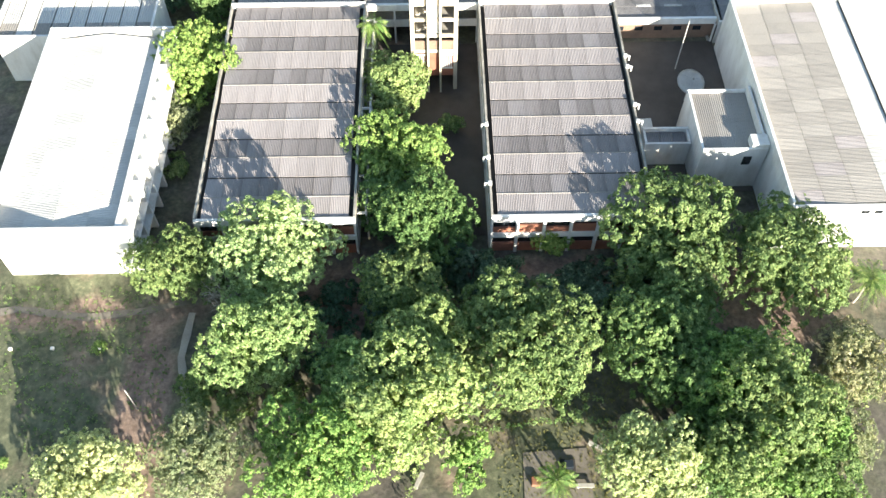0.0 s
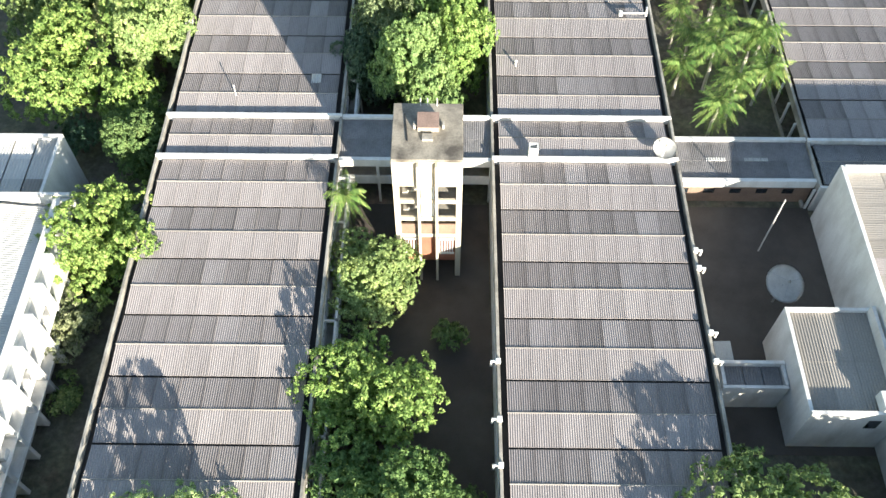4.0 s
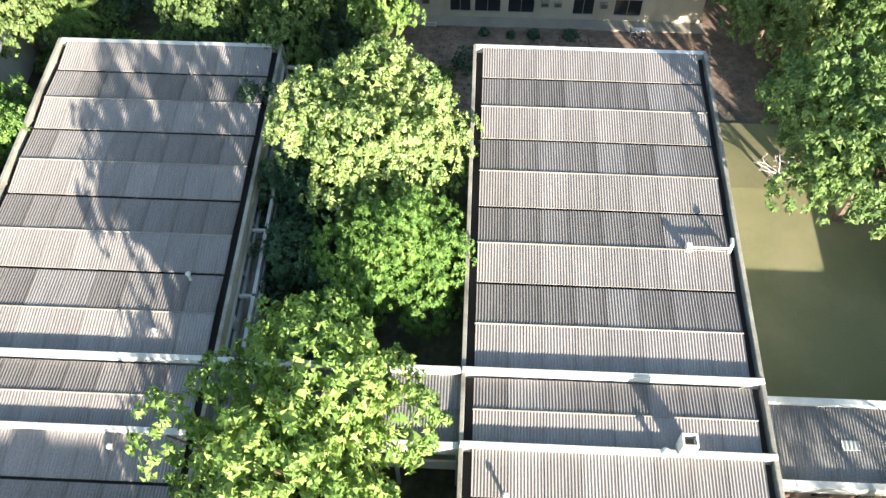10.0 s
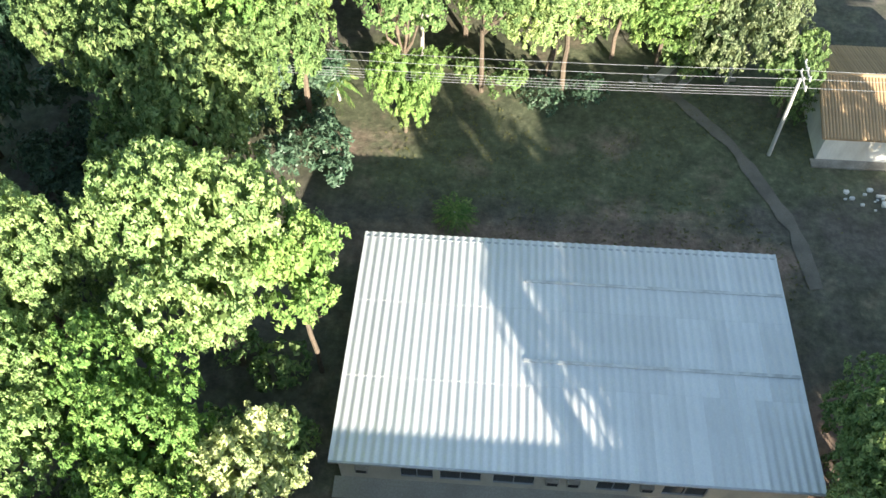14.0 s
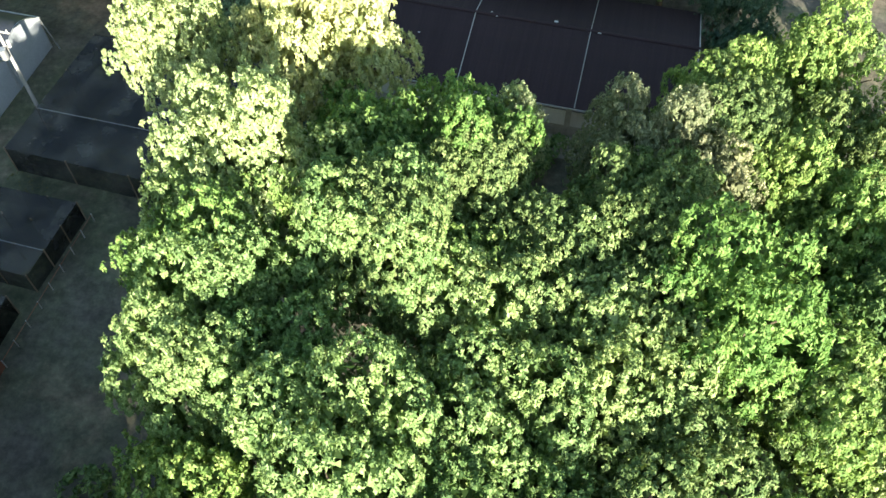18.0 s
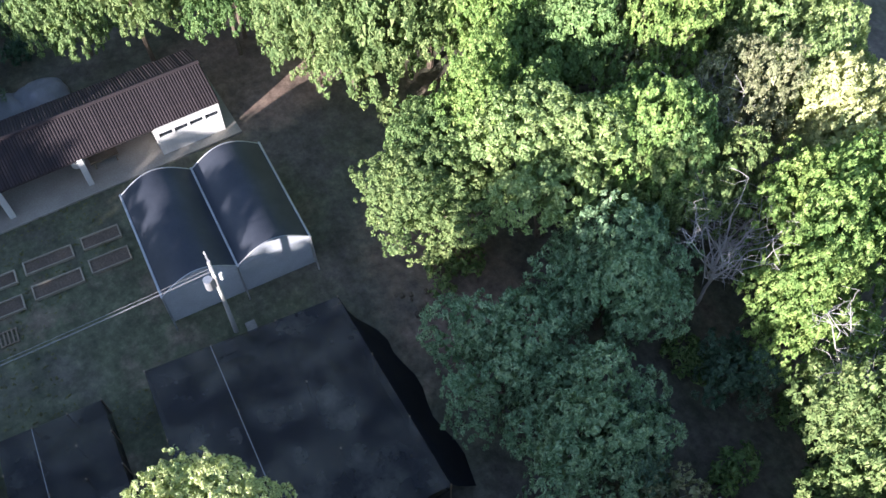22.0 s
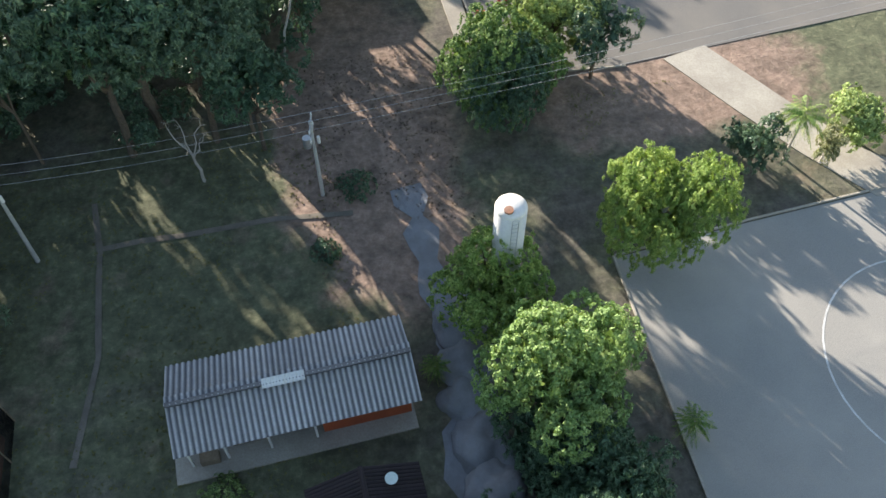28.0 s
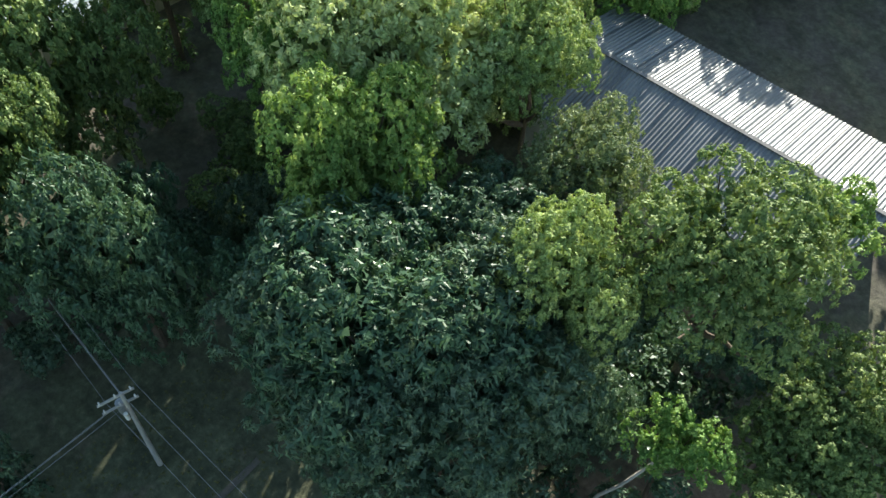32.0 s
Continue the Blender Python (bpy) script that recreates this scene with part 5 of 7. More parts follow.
# ---- garden beds ----
def garden_bed(x0, y0, x1, y1):
    b = thing("garden_bed", (x0, y0, 0), "low rectangular planting bed edged with weathered boards", "garden bed", "beds beside the greenhouse")
    for r in ((x0, y0, 0, x1, y0 + 0.1, 0.25), (x0, y1 - 0.1, 0, x1, y1, 0.25), (x0, y0 + 0.1, 0, x0 + 0.1, y1 - 0.1, 0.25), (x1 - 0.1, y0 + 0.1, 0, x1, y1 - 0.1, 0.25)):
        part("edge_board", boxes(r, bevel=0.015), "dry_board", b)
    bm = bmesh.new()
    bmesh.ops.create_grid(bm, x_segments=8, y_segments=8, size=0.5, matrix=Matrix.Translation(((x0 + x1) / 2, (y0 + y1) / 2, 0.12)) @ Matrix.Diagonal((x1 - x0 - 0.2, y1 - y0 - 0.2, 1, 1)))
    for v in bm.verts:
        v.co.z += 0.06 * noise.noise(v.co * 2)
    part("soil", bm, "bark", b, "dark garden soil")


garden_bed(-50.9, 221.3, -49.7, 225.0)
garden_bed(-48.6, 221.3, -47.3, 225.0)
garden_bed(-51.2, 225.6, -50.0, 229.1)
garden_bed(-48.9, 225.7, -47.6, 229.2)
garden_bed(-51.4, 229.8, -50.2, 232.6)
garden_bed(-49.2, 229.8, -47.9, 232.7)
for q in ((-46.2, 222.8), (-46.6, 219.6), (-45.3, 220.5)):
    p = thing("pallet", (q[0], q[1], 0), "grey timber pallet lying on the ground", "pallet", "pallets by the beds")
    for i in range(5):
        part("board", boxes((q[0], q[1] + 0.28 * i, 0.1, q[0] + 1.2, q[1] + 0.1 + 0.28 * i, 0.14)), "timber", p)
    for x in (0.0, 1.1):
        part("bearer", boxes((q[0] + x, q[1], 0, q[0] + x + 0.1, q[1] + 1.22, 0.1)), "timber", p)


# ---- gravel heaps and gravel way ----
def heap(x, y, rx, ry, h, seed):
    bm = bmesh.new()
    bmesh.ops.create_icosphere(bm, subdivisions=4, radius=1)
    for v in bm.verts:
        q = v.co.copy()
        k = 1 + 0.35 * noise.noise(q * 1.5 + Vector((seed, 0, 0))) + 0.08 * noise.noise(q * 5) + 0.04 * noise.noise(q * 13)
        v.co = Vector((x + q.x * rx * k, y + q.y * ry * k, max(-0.05, q.z) ** 1.0 * h * k if q.z > 0 else -0.05))
    solid("gravel_mound", bm, "gravel", "rounded heap of blue-grey gravel behind the shed", "gravel mound", "heaps behind the tiled shed", smooth=True)


for i, (y, r, h) in enumerate(((209.5, 2.0, 1.1), (212.6, 1.8, 1.3), (215.4, 1.7, 1.2), (218.4, 1.9, 1.5), (221.6, 1.8, 1.6), (224.6, 1.8, 1.5), (227.6, 2.0, 1.7), (230.8, 2.1, 1.6))):
    heap(-66.6 - 0.3 * math.sin(i * 1.7), y, 2.1, r * 1.15, h * 0.8, i)


def strip(name, pts, width, material, z=0.03, label="", kind="structure", uneven=0.2):
    """A path of worn edges along a few points."""
    rnd = random.Random(len(pts) * 7)
    line = []
    for a, c in zip(pts, pts[1:]):
        n = max(2, int(math.dist(a, c) / 1.2))
        line += [(a[0] + (c[0] - a[0]) * i / n, a[1] + (c[1] - a[1]) * i / n) for i in range(n)]
    line.append(pts[-1])
    bm = bmesh.new()
    prev = None
    for i, p in enumerate(line):
        q, r = line[max(0, i - 1)], line[min(len(line) - 1, i + 1)]
        d = Vector((r[0] - q[0], r[1] - q[1], 0)).normalized()
        s = Vector((-d.y, d.x, 0))
        w = width * (0.5 + rnd.uniform(-uneven, uneven) * 0.5)
        l, rr = Vector((*p, 0)) + s * w, Vector((*p, 0)) - s * w
        row = [bm.verts.new((l.x, l.y, gz(l.x, l.y) + z)), bm.verts.new((p[0], p[1], gz(*p) + z + 0.02)), bm.verts.new((rr.x, rr.y, gz(rr.x, rr.y) + z))]
        if prev:
            bm.faces.new((prev[0], prev[1], row[1], row[0]))
            bm.faces.new((prev[1], prev[2], row[2], row[1]))
        prev = row
    bmesh.ops.recalc_face_normals(bm, faces=bm.faces)
    for f in bm.faces:
        if f.normal.z < 0:
            f.normal_flip()
    return solid(name, bm, material, label, kind=kind, smooth=True)


strip("gravel_way", [(-65.4, 226), (-64.8, 220.3), (-66.1, 214.7), (-65.7, 208.1), (-65.6, 200), (-65.2, 197)], 2.0, "gravel", 0.06, uneven=0.6)
strip("trail", [(-42.3, 198.4), (-45.2, 198.2), (-48.5, 198.3), (-54.9, 198.1), (-60.9, 198.7)], 0.45, "worn_trail", 0.07)
strip("trail", [(-41.8, 194.0), (-42.3, 198.4), (-42.3, 202.3), (-42.4, 207.4), (-41.0, 215)], 0.4, "worn_trail", 0.07)
# strip of sunlight between shadows, painted here as paler ground
strip("trail", [(29.3, 186.0), (28.6, 191.0), (25.0, 199.0), (20.6, 204.5), (22.5, 209.5)], 0.9, "worn_trail", 0.06, uneven=0.5)
strip("stone_path", [(19.5, 205.4), (22.0, 208.5), (23.6, 211.5)], 0.8, "pavement_slab", 0.08)
strip("stone_path", [(21.2, 204.6), (23.8, 207.8)], 0.6, "pavement_slab", 0.08)

# ---- car park, court and kerbs ----
def flat(name, pts, material, z=0.04, thick=0.12, label="", kind="structure"):
    bm = bmesh.new()
    sheet(bm, [(x, y, gz(x, y) + z) for x, y in pts], thick)
    bmesh.ops.recalc_face_normals(bm, faces=bm.faces)
    bmesh.ops.triangulate(bm, faces=[f for f in bm.faces if len(f.verts) > 4])
    return solid(name, bm, material, label, kind=kind)


flat("court_asphalt", [(-79.0, 206.5), (-79.2, 225), (-82.5, 234), (-88, 246), (-94, 254), (-104, 262), (-160, 262), (-160, 203.5), (-101, 204.5), (-89.6, 205.4)][::-1], "pale_asphalt", 0.05)
flat("parking_road", [(-74.2, 120), (-74.3, 181), (-77.5, 186.8), (-86, 187.5), (-160, 181), (-160, 120)][::-1], "asphalt", 0.05)
flat("side_walk", [(-70.3, 120), (-72.0, 172), (-72.4, 183), (-74.0, 183), (-73.8, 172), (-72.2, 120)][::-1], "pavement_slab", 0.14, 0.25)
flat("cross_road", [(-89.4, 187.5), (-93.2, 194.3), (-96.6, 199.9), (-100.4, 205), (-106.5, 205), (-101.6, 200.4), (-97.5, 193.7), (-93.5, 186.6)], "pavement_slab", 0.07)


def kerb(pts, width=0.16, high=0.16):
    k = thing("kerb", (*pts[0], 0), kind="structure", label="pale concrete kerb stones along the asphalt edge")
    for a, c in zip(pts, pts[1:]):
        n = max(1, int(math.dist(a, c) / 1.0))
        ang = math.degrees(math.atan2(c[1] - a[1], c[0] - a[0]))
        step = math.dist(a, c) / n
        me = bpy.data.meshes.new("kerb_stone")
        bm = boxes((0.01, -width / 2, -0.1, step - 0.01, width / 2, high), bevel=0.015)
        bm.to_mesh(me)
        bm.free()
        me.materials.append(MATS["pavement_slab"])
        for i in range(n):
            piece("kerb_stone", me, k, (a[0] + (c[0] - a[0]) * i / n, a[1] + (c[1] - a[1]) * i / n, 0), (0, 0, ang))


kerb([(-78.9, 206.3), (-79.1, 225), (-82.4, 234.2), (-87.9, 246.2)])
kerb([(-79.0, 206.3), (-89.6, 205.2), (-101, 204.3), (-118, 203.4)])
kerb([(-74.1, 181), (-77.4, 187.0), (-86, 187.7)])
kerb([(-74.15, 140), (-74.2, 181)])


def ring_line(x, y, r, a0, a1, width=0.14, z=0.062):
    bm = bmesh.new()
    n = 48
    prev = None
    for i in range(n + 1):
        a = radians(a0 + (a1 - a0) * i / n)
        row = [bm.verts.new((x + (r + s) * math.cos(a), y + (r + s) * math.sin(a), z)) for s in (-width / 2, width / 2)]
        if prev:
            bm.faces.new((prev[0], prev[1], row[1], row[0]))
        prev = row
    solid("court_line", bm, "road_paint", "white painted curved line on the asphalt court", "road marking", "court markings")


ring_line(-98.6, 219.0, 8.4, -180, 180)
ring_line(-98.6, 219.0, 3.2, -180, 180)
ring_line(-102.2, 244.4, 10.6, -180, 180)
flat("painted_floor", [(-99.2, 241.0), (-99.6, 247.0), (-103, 250), (-112, 251), (-114, 241), (-104, 237.5)][::-1], "pool_paint", 0.062, 0.01)
for i in range(8):
    y = 150.5 + i * 3.3
    bm = bmesh.new()
    sheet(bm, [(-74.7, y + 1.1, 0.075), (-78.6, y - 1.0, 0.075), (-78.6, y - 1.18, 0.075), (-74.7, y + 0.92, 0.075)][::-1], 0.004)
    solid("bay_line", bm, "road_paint", "white parking bay line on the asphalt", "road marking", "parking bay lines")
solid("manhole_plate", boxes((-82.5, 178, 0.05, -81.8, 178.7, 0.065), bevel=0.004), "galvanised", "square metal cover in the road", "cover")


# ---- white water tank ----
def tank():
    x, y, r, h = -70.2, 207.9, 1.02, 10.2
    b = thing("water_tank", (x, y, 0), "tall white cylindrical water tank with weathered domed top", "water tank")
    bm = bmesh.new()
    rod(bm, (x, y, -0.2), (x, y, h), r, r, 32)
    part("shell", bm, "white_paint", b, smooth=True)
    bm = bmesh.new()
    bmesh.ops.create_uvsphere(bm, u_segments=32, v_segments=12, radius=r, matrix=Matrix.Translation((x, y, h)) @ Matrix.Diagonal((1.0, 1.0, 0.42, 1)))
    part("dome", bm, "white_paint", b, "stained dome", smooth=True)
    bm = bmesh.new()
    rod(bm, (x + 0.3, y + 0.5, h + 0.36), (x + 0.3, y + 0.5, h + 0.5), 0.3, 0.3, 14)
    part("hatch", bm, "rust", b)
    bm = bmesh.new()
    for s in (-0.2, 0.2):
        rod(bm, (x + s, y + r + 0.12, 0), (x + s, y + r + 0.12, h), 0.025, sides=5)
    for i in range(26):
        rod(bm, (x - 0.2, y + r + 0.12, 0.3 + i * 0.4), (x + 0.2, y + r + 0.12, 0.3 + i * 0.4), 0.018, sides=5)
    part("ladder", bm, "galvanised", b)


tank()


# ---- parked car, barriers and lamp ----
def car(x, y, turn):
    b = thing("parked_car", (0, 0, 0), "small white off-road car parked beside the walkway", "car")
    bm = boxes((-1.95, -0.82, 0.35, 1.95, 0.82, 0.95), bevel=0.12)
    part("body", bm, "car_white", b)
    bm = bmesh.new()
    box(bm, -1.75, -0.72, 0.95, 0.75, 0.72, 1.65)
    for v in bm.verts:
        if v.co.z > 1.5:
            v.co.x = v.co.x * 0.86 - 0.05
            v.co.y *= 0.88
    part("cabin", bm, "window_glass", b)
    part("roof", boxes((-1.6, -0.66, 1.62, 0.58, 0.66, 1.7), bevel=0.05), "car_white", b)
    for s in (-1, 1):
        part("roof_rail", boxes((-1.4, s * 0.6 - 0.02, 1.72, 0.4, s * 0.6 + 0.02, 1.77)), "black_rubber", b)
    part("roof_bar", boxes((-1.1, -0.6, 1.72, -1.05, 0.6, 1.76), (0.1, -0.6, 1.72, 0.15, 0.6, 1.76)), "black_rubber", b)
    for px in (-1.2, 1.25):
        for s in (-1, 1):
            bm = bmesh.new()
            rod(bm, (px, s * 0.66, 0.36), (px, s * 0.86, 0.36), 0.36, 0.36, 18)
            w = part("wheel", bm, "black_rubber", b)
            bm = bmesh.new()
            rod(bm, (px, s * 0.85, 0.36), (px, s * 0.875, 0.36), 0.2, 0.2, 14)
            part("rim", bm, "galvanised", w)
    for s in (-1, 1):
        part("headlight", boxes((1.9, s * 0.6 - 0.16, 0.68, 1.97, s * 0.6 + 0.16, 0.84), bevel=0.02), "galvanised", b)
        part("tail_light", boxes((-1.97, s * 0.68 - 0.08, 0.6, -1.9, s * 0.68 + 0.08, 0.9), bevel=0.02), "barrier_red", b)
        part("mirror", boxes((0.55, s * 0.9 - 0.09, 0.98, 0.68, s * 0.9 + 0.09, 1.14), bevel=0.03), "black_rubber", b)
    part("bumper", boxes((1.9, -0.75, 0.36, 2.02, 0.75, 0.58), bevel=0.03), "black_rubber", b)
    b.matrix_basis = Matrix.Translation((x, y, 0.05)) @ Matrix.Rotation(radians(turn), 4, "Z")


car(-75.9, 152.6, -150)


def barrier(x, y, turn):
    b = thing("road_barrier", (0, 0, 0), "low red and white plastic road barrier", "barrier", "barriers on the road")
    for i in range(4):
        part("block", boxes((-0.6 + i * 0.3, -0.15, 0.1, -0.3 + i * 0.3, 0.15, 0.7), bevel=0.03), "barrier_red" if i % 2 == 0 else "car_white", b)
    part("foot", boxes((-0.55, -0.25, 0, -0.35, 0.25, 0.1), (0.35, -0.25, 0, 0.55, 0.25, 0.1), bevel=0.02), "car_white", b)
    b.matrix_basis = Matrix.Translation((x, y, 0.05)) @ Matrix.Rotation(radians(turn), 4, "Z")


barrier(-75.3, 179.2, 160)
barrier(-77.6, 178.0, 165)


def street_lamp(x, y, h, out):
    b = thing("street_lamp", (x, y, 0), "slender white street lamp with curved arm", "street lamp")
    bm = bmesh.new()
    rod(bm, (x, y, 0), (x, y, h), 0.09, 0.06, 10)
    part("post", bm, "pole_concrete", b)
    bm = bmesh.new()
    pts = [(x + out[0] * t, y + out[1] * t, h + 0.7 * math.sin(t * 1.5)) for t in (0, 0.25, 0.5, 0.75, 1.0)]
    for p, q in zip(pts, pts[1:]):
        rod(bm, p, q, 0.045, sides=8)
    part("arm", bm, "white_paint", b)
    p = pts[-1]
    part("lamp_head", boxes((p[0] - 0.35, p[1] - 0.14, p[2] - 0.08, p[0] + 0.35, p[1] + 0.14, p[2] + 0.07), bevel=0.04), "white_paint", b)


street_lamp(-71.3, 168.4, 6.6, (-2.8, -1.6))


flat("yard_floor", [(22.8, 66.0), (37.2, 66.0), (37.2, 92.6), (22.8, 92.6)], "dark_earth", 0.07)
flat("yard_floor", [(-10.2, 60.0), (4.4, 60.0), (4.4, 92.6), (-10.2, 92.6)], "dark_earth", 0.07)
flat("court_lawn", [(22.9, 130.5), (36.5, 130.5), (36.5, 150.0), (22.9, 150.0)], "olive_lawn", 0.07)
flat("court_lawn", [(22.9, 150.0), (36.5, 150.0), (36.5, 157.5), (22.9, 157.5)], "olive_lawn", 0.07)
solid("footing_block", boxes((-39.0, 237.9, -0.05, -38.1, 238.6, 0.35), bevel=0.03), "concrete", "pale concrete block at the foot of the pole", "concrete block")


# ---- west pavilion with bright sheet roof ----
def pavilion():
    x0, x1, y0, yr, y1, ze, zr = -58.6, -33.0, 149.1, 156.3, 163.4, 5.6, 7.0
    b = thing("pavilion", (x0, y0, 0), "wide pavilion with shiny pale corrugated gable roof", "building")
    count = 13
    w = (x1 - x0) / count
    t = math.degrees(math.atan2(zr - ze, yr - y0))
    me = wave_mesh("roof_sheet", w + 0.02, math.hypot(yr - y0, zr - ze) + 0.05, 0.3, 0.08, "worn_sheet", 5)
    for i in range(count):
        piece("roof_sheet", me, b, (x0 + i * w, y0, ze), (t, 0, 0))
        piece("roof_sheet", me, b, (x0 + (i + 1) * w, y1, ze), (t, 0, 180))
    part("ridge_cap", boxes((x0, yr - 0.18, zr - 0.03, x1, yr + 0.18, zr + 0.06), bevel=0.02), "old_sheet", b)
    part("wall", boxes((x0 + 1, y0 + 1, -0.3, x1 - 1, y0 + 1.2, 5.5), (x0 + 1, y1 - 1.2, -0.3, x1 - 1, y1 - 1, 5.5), (x0 + 1, y0 + 1.2, -0.3, x0 + 1.2, y1 - 1.2, 5.5), (x1 - 1.2, y0 + 1.2, -0.3, x1 - 1, y1 - 1.2, 5.5)), "white_paint", b)
    b.rotation_euler = (0, 0, radians(3.4))


pavilion()


# ---- trees ----
def leaf_cards(centres, normals, per, spread, length, width, rng, droop=0.15, lift=0.3):
    """Small puffs of leaves round each centre, the leaves lying along the puff's outside: arrays of vertices and faces."""
    n = len(centres) * per
    c = np.repeat(centres, per, axis=0)
    nn = np.repeat(normals, per, axis=0)
    off = rng.normal(0, 1, (n, 3))
    off /= np.linalg.norm(off, axis=1)[:, None]
    out = np.sum(off * nn, axis=1)[:, None]
    off = np.where(out < -0.15, off - 2 * out * nn, off)
    norm = off * 0.85 + nn * 0.45 + rng.normal(0, 0.22, (n, 3)) + np.array([0, 0, 0.25])
    norm /= np.linalg.norm(norm, axis=1)[:, None] + 1e-9
    aim = rng.normal(0, 1, (n, 3))
    aim -= np.sum(aim * norm, axis=1)[:, None] * norm
    aim /= np.linalg.norm(aim, axis=1)[:, None] + 1e-9
    side = np.cross(norm, aim)
    aim = aim + norm * lift
    L = length * rng.uniform(0.7, 1.3, (n, 1))
    W = width * rng.uniform(0.7, 1.3, (n, 1))
    base = c + off * spread * rng.uniform(0.45, 1.0, (n, 1)) - aim * L * 0.45
    dz = np.zeros((n, 3))
    dz[:, 2] = -droop
    tip = base + (aim + dz) * L
    mid = base + aim * L * 0.5 + norm * L * 0.06
    v = np.stack([base, mid + side * W * 0.5, tip, mid - side * W * 0.5], axis=1).reshape(-1, 3)
    f = np.arange(4 * n).reshape(-1, 4)
    return v, f


def quad_mesh(name, v, f, material):
    me = bpy.data.meshes.new(name)
    me.vertices.add(len(v))
    me.vertices.foreach_set("co", v.astype(np.float32).ravel())
    me.loops.add(f.size)
    me.loops.foreach_set("vertex_index", f.astype(np.int32).ravel())
    me.polygons.add(len(f))
    me.polygons.foreach_set("loop_start", np.arange(0, f.size, f.shape[1], dtype=np.int32))
    me.update()
    me.validate()
    me.materials.append(MATS[material])
    return me


def tuft_leaves(centres, normals, per, radius, length, width, rng, droop=0.1, ragged=0.55):
    """Domes of small three-cornered leaves, each dome facing outwards: arrays of vertices and faces."""
    n = len(centres) * per
    nn = np.repeat(normals, per, axis=0)
    size = np.repeat(rng.uniform(0.7, 1.25, (len(centres), 1)), per, axis=0)
    off = rng.normal(0, 1, (n, 3))
    off /= np.linalg.norm(off, axis=1)[:, None]
    out = np.sum(off * nn, axis=1)[:, None]
    off = np.where(out < -0.1, off - 2 * out * nn, off)
    norm = off * 0.8 + nn * 0.35 + rng.normal(0, ragged, (n, 3)) + np.array([0, 0, 0.2])
    norm /= np.linalg.norm(norm, axis=1)[:, None] + 1e-9
    aim = off + rng.normal(0, 0.8, (n, 3)) - np.array([0, 0, droop])
    aim -= np.sum(aim * norm, axis=1)[:, None] * norm
    aim /= np.linalg.norm(aim, axis=1)[:, None] + 1e-9
    side = np.cross(norm, aim)
    L = length * rng.uniform(0.7, 1.35, (n, 1))
    W = width * rng.uniform(0.7, 1.3, (n, 1))
    c = np.repeat(centres, per, axis=0) + off * radius * size * rng.uniform(0.55, 1.05, (n, 1))
    tip = c + aim * L * 0.6
    tip[:, 2] -= droop * L[:, 0]
    v = np.stack([tip, c - aim * L * 0.4 + side * W * 0.5, c - aim * L * 0.4 - side * W * 0.5], axis=1).reshape(-1, 3)
    return v, np.arange(3 * n).reshape(-1, 3)


def crown_mesh(name, material, R, H, lobes, per, clump, length, width, seed, droop=0.15, flat=0.75, density=1.0, rough=0.3):
    """A crown of lobes, each set with tufts of leaves on its outside; base of the crown at z = 0."""
    rng = np.random.default_rng(seed)
    a = rng.uniform(0, 2 * np.pi, lobes)
    q = np.sqrt(rng.uniform(0.0, 1, lobes))
    lr = R * rng.uniform(0.14, 0.35, lobes)
    rad = q * (R * rng.uniform(0.8, 1.18, lobes) - lr * 0.8)
    top = H * (1 - 0.55 * (rad / R) ** 2)
    z = top * rng.uniform(0.62, 1.04, lobes) - lr * flat * 0.6
    k = lobes // 3
    z[:k] = H * rng.uniform(0.12, 0.45, k)
    rad[:k] = R * rng.uniform(0.3, 0.72, k)
    centre = np.stack([rad * np.cos(a), rad * np.sin(a), np.maximum(z, lr * 0.4)], axis=1)
    pts, nrm = [], []
    for i in range(lobes):
        m = int(density * 4 * np.pi * lr[i] ** 2 / (clump * 0.92) ** 2)
        d = rng.normal(0, 1, (m, 3))
        d /= np.linalg.norm(d, axis=1)[:, None]
        d = d[d[:, 2] > -0.4]
        m = len(d)
        r = lr[i] * (1 + rng.normal(0, 0.13, (m, 1)))
        p = centre[i] + d * r * np.array([1, 1, flat])
        inside = np.zeros(m, bool)
        for j in range(lobes):
            if j != i:
                e = (p - centre[j]) / np.array([1, 1, flat])
                inside |= np.linalg.norm(e, axis=1) < lr[j] * 0.84
        keep = ~inside & (rng.uniform(0, 1, m) > rough * 0.35)
        pts.append(p[keep])
        nrm.append(d[keep])
    pts, nrm = np.concatenate(pts), np.concatenate(nrm)
    v1, f1 = tuft_leaves(pts, nrm, per, clump * 0.5, length, width, rng, droop)
    # larger sprays deeper in, which close the crown against the light
    m = max(60, int(len(pts) * 0.75))
    i = rng.integers(0, len(pts), m)
    inner = (pts[i] - np.array([0, 0, H * 0.4])) * rng.uniform(0.5, 0.88, (m, 1)) + np.array([0, 0, H * 0.4])
    v2, f2 = tuft_leaves(inner, nrm[i], 2, clump * 0.5, 0.55, 0.42, rng, droop)
    v = np.concatenate([v1, v2])
    f = np.concatenate([f1, f2 + len(v1)])
    me = quad_mesh(name, v, f, material)
    return me, centre


def limb(bm, a, b, r0, r1, rnd, bend=0.12, n=4):
    a, b = Vector(a), Vector(b)
    pts = [a.lerp(b, i / n) + Vector((rnd.uniform(-1, 1), rnd.uniform(-1, 1), 0)) * bend * (b - a).length * (0.5 if 0 < i < n else 0) for i in range(n + 1)]
    tube(bm, pts, [r0 + (r1 - r0) * i / n for i in range(n + 1)], 7)
    return pts


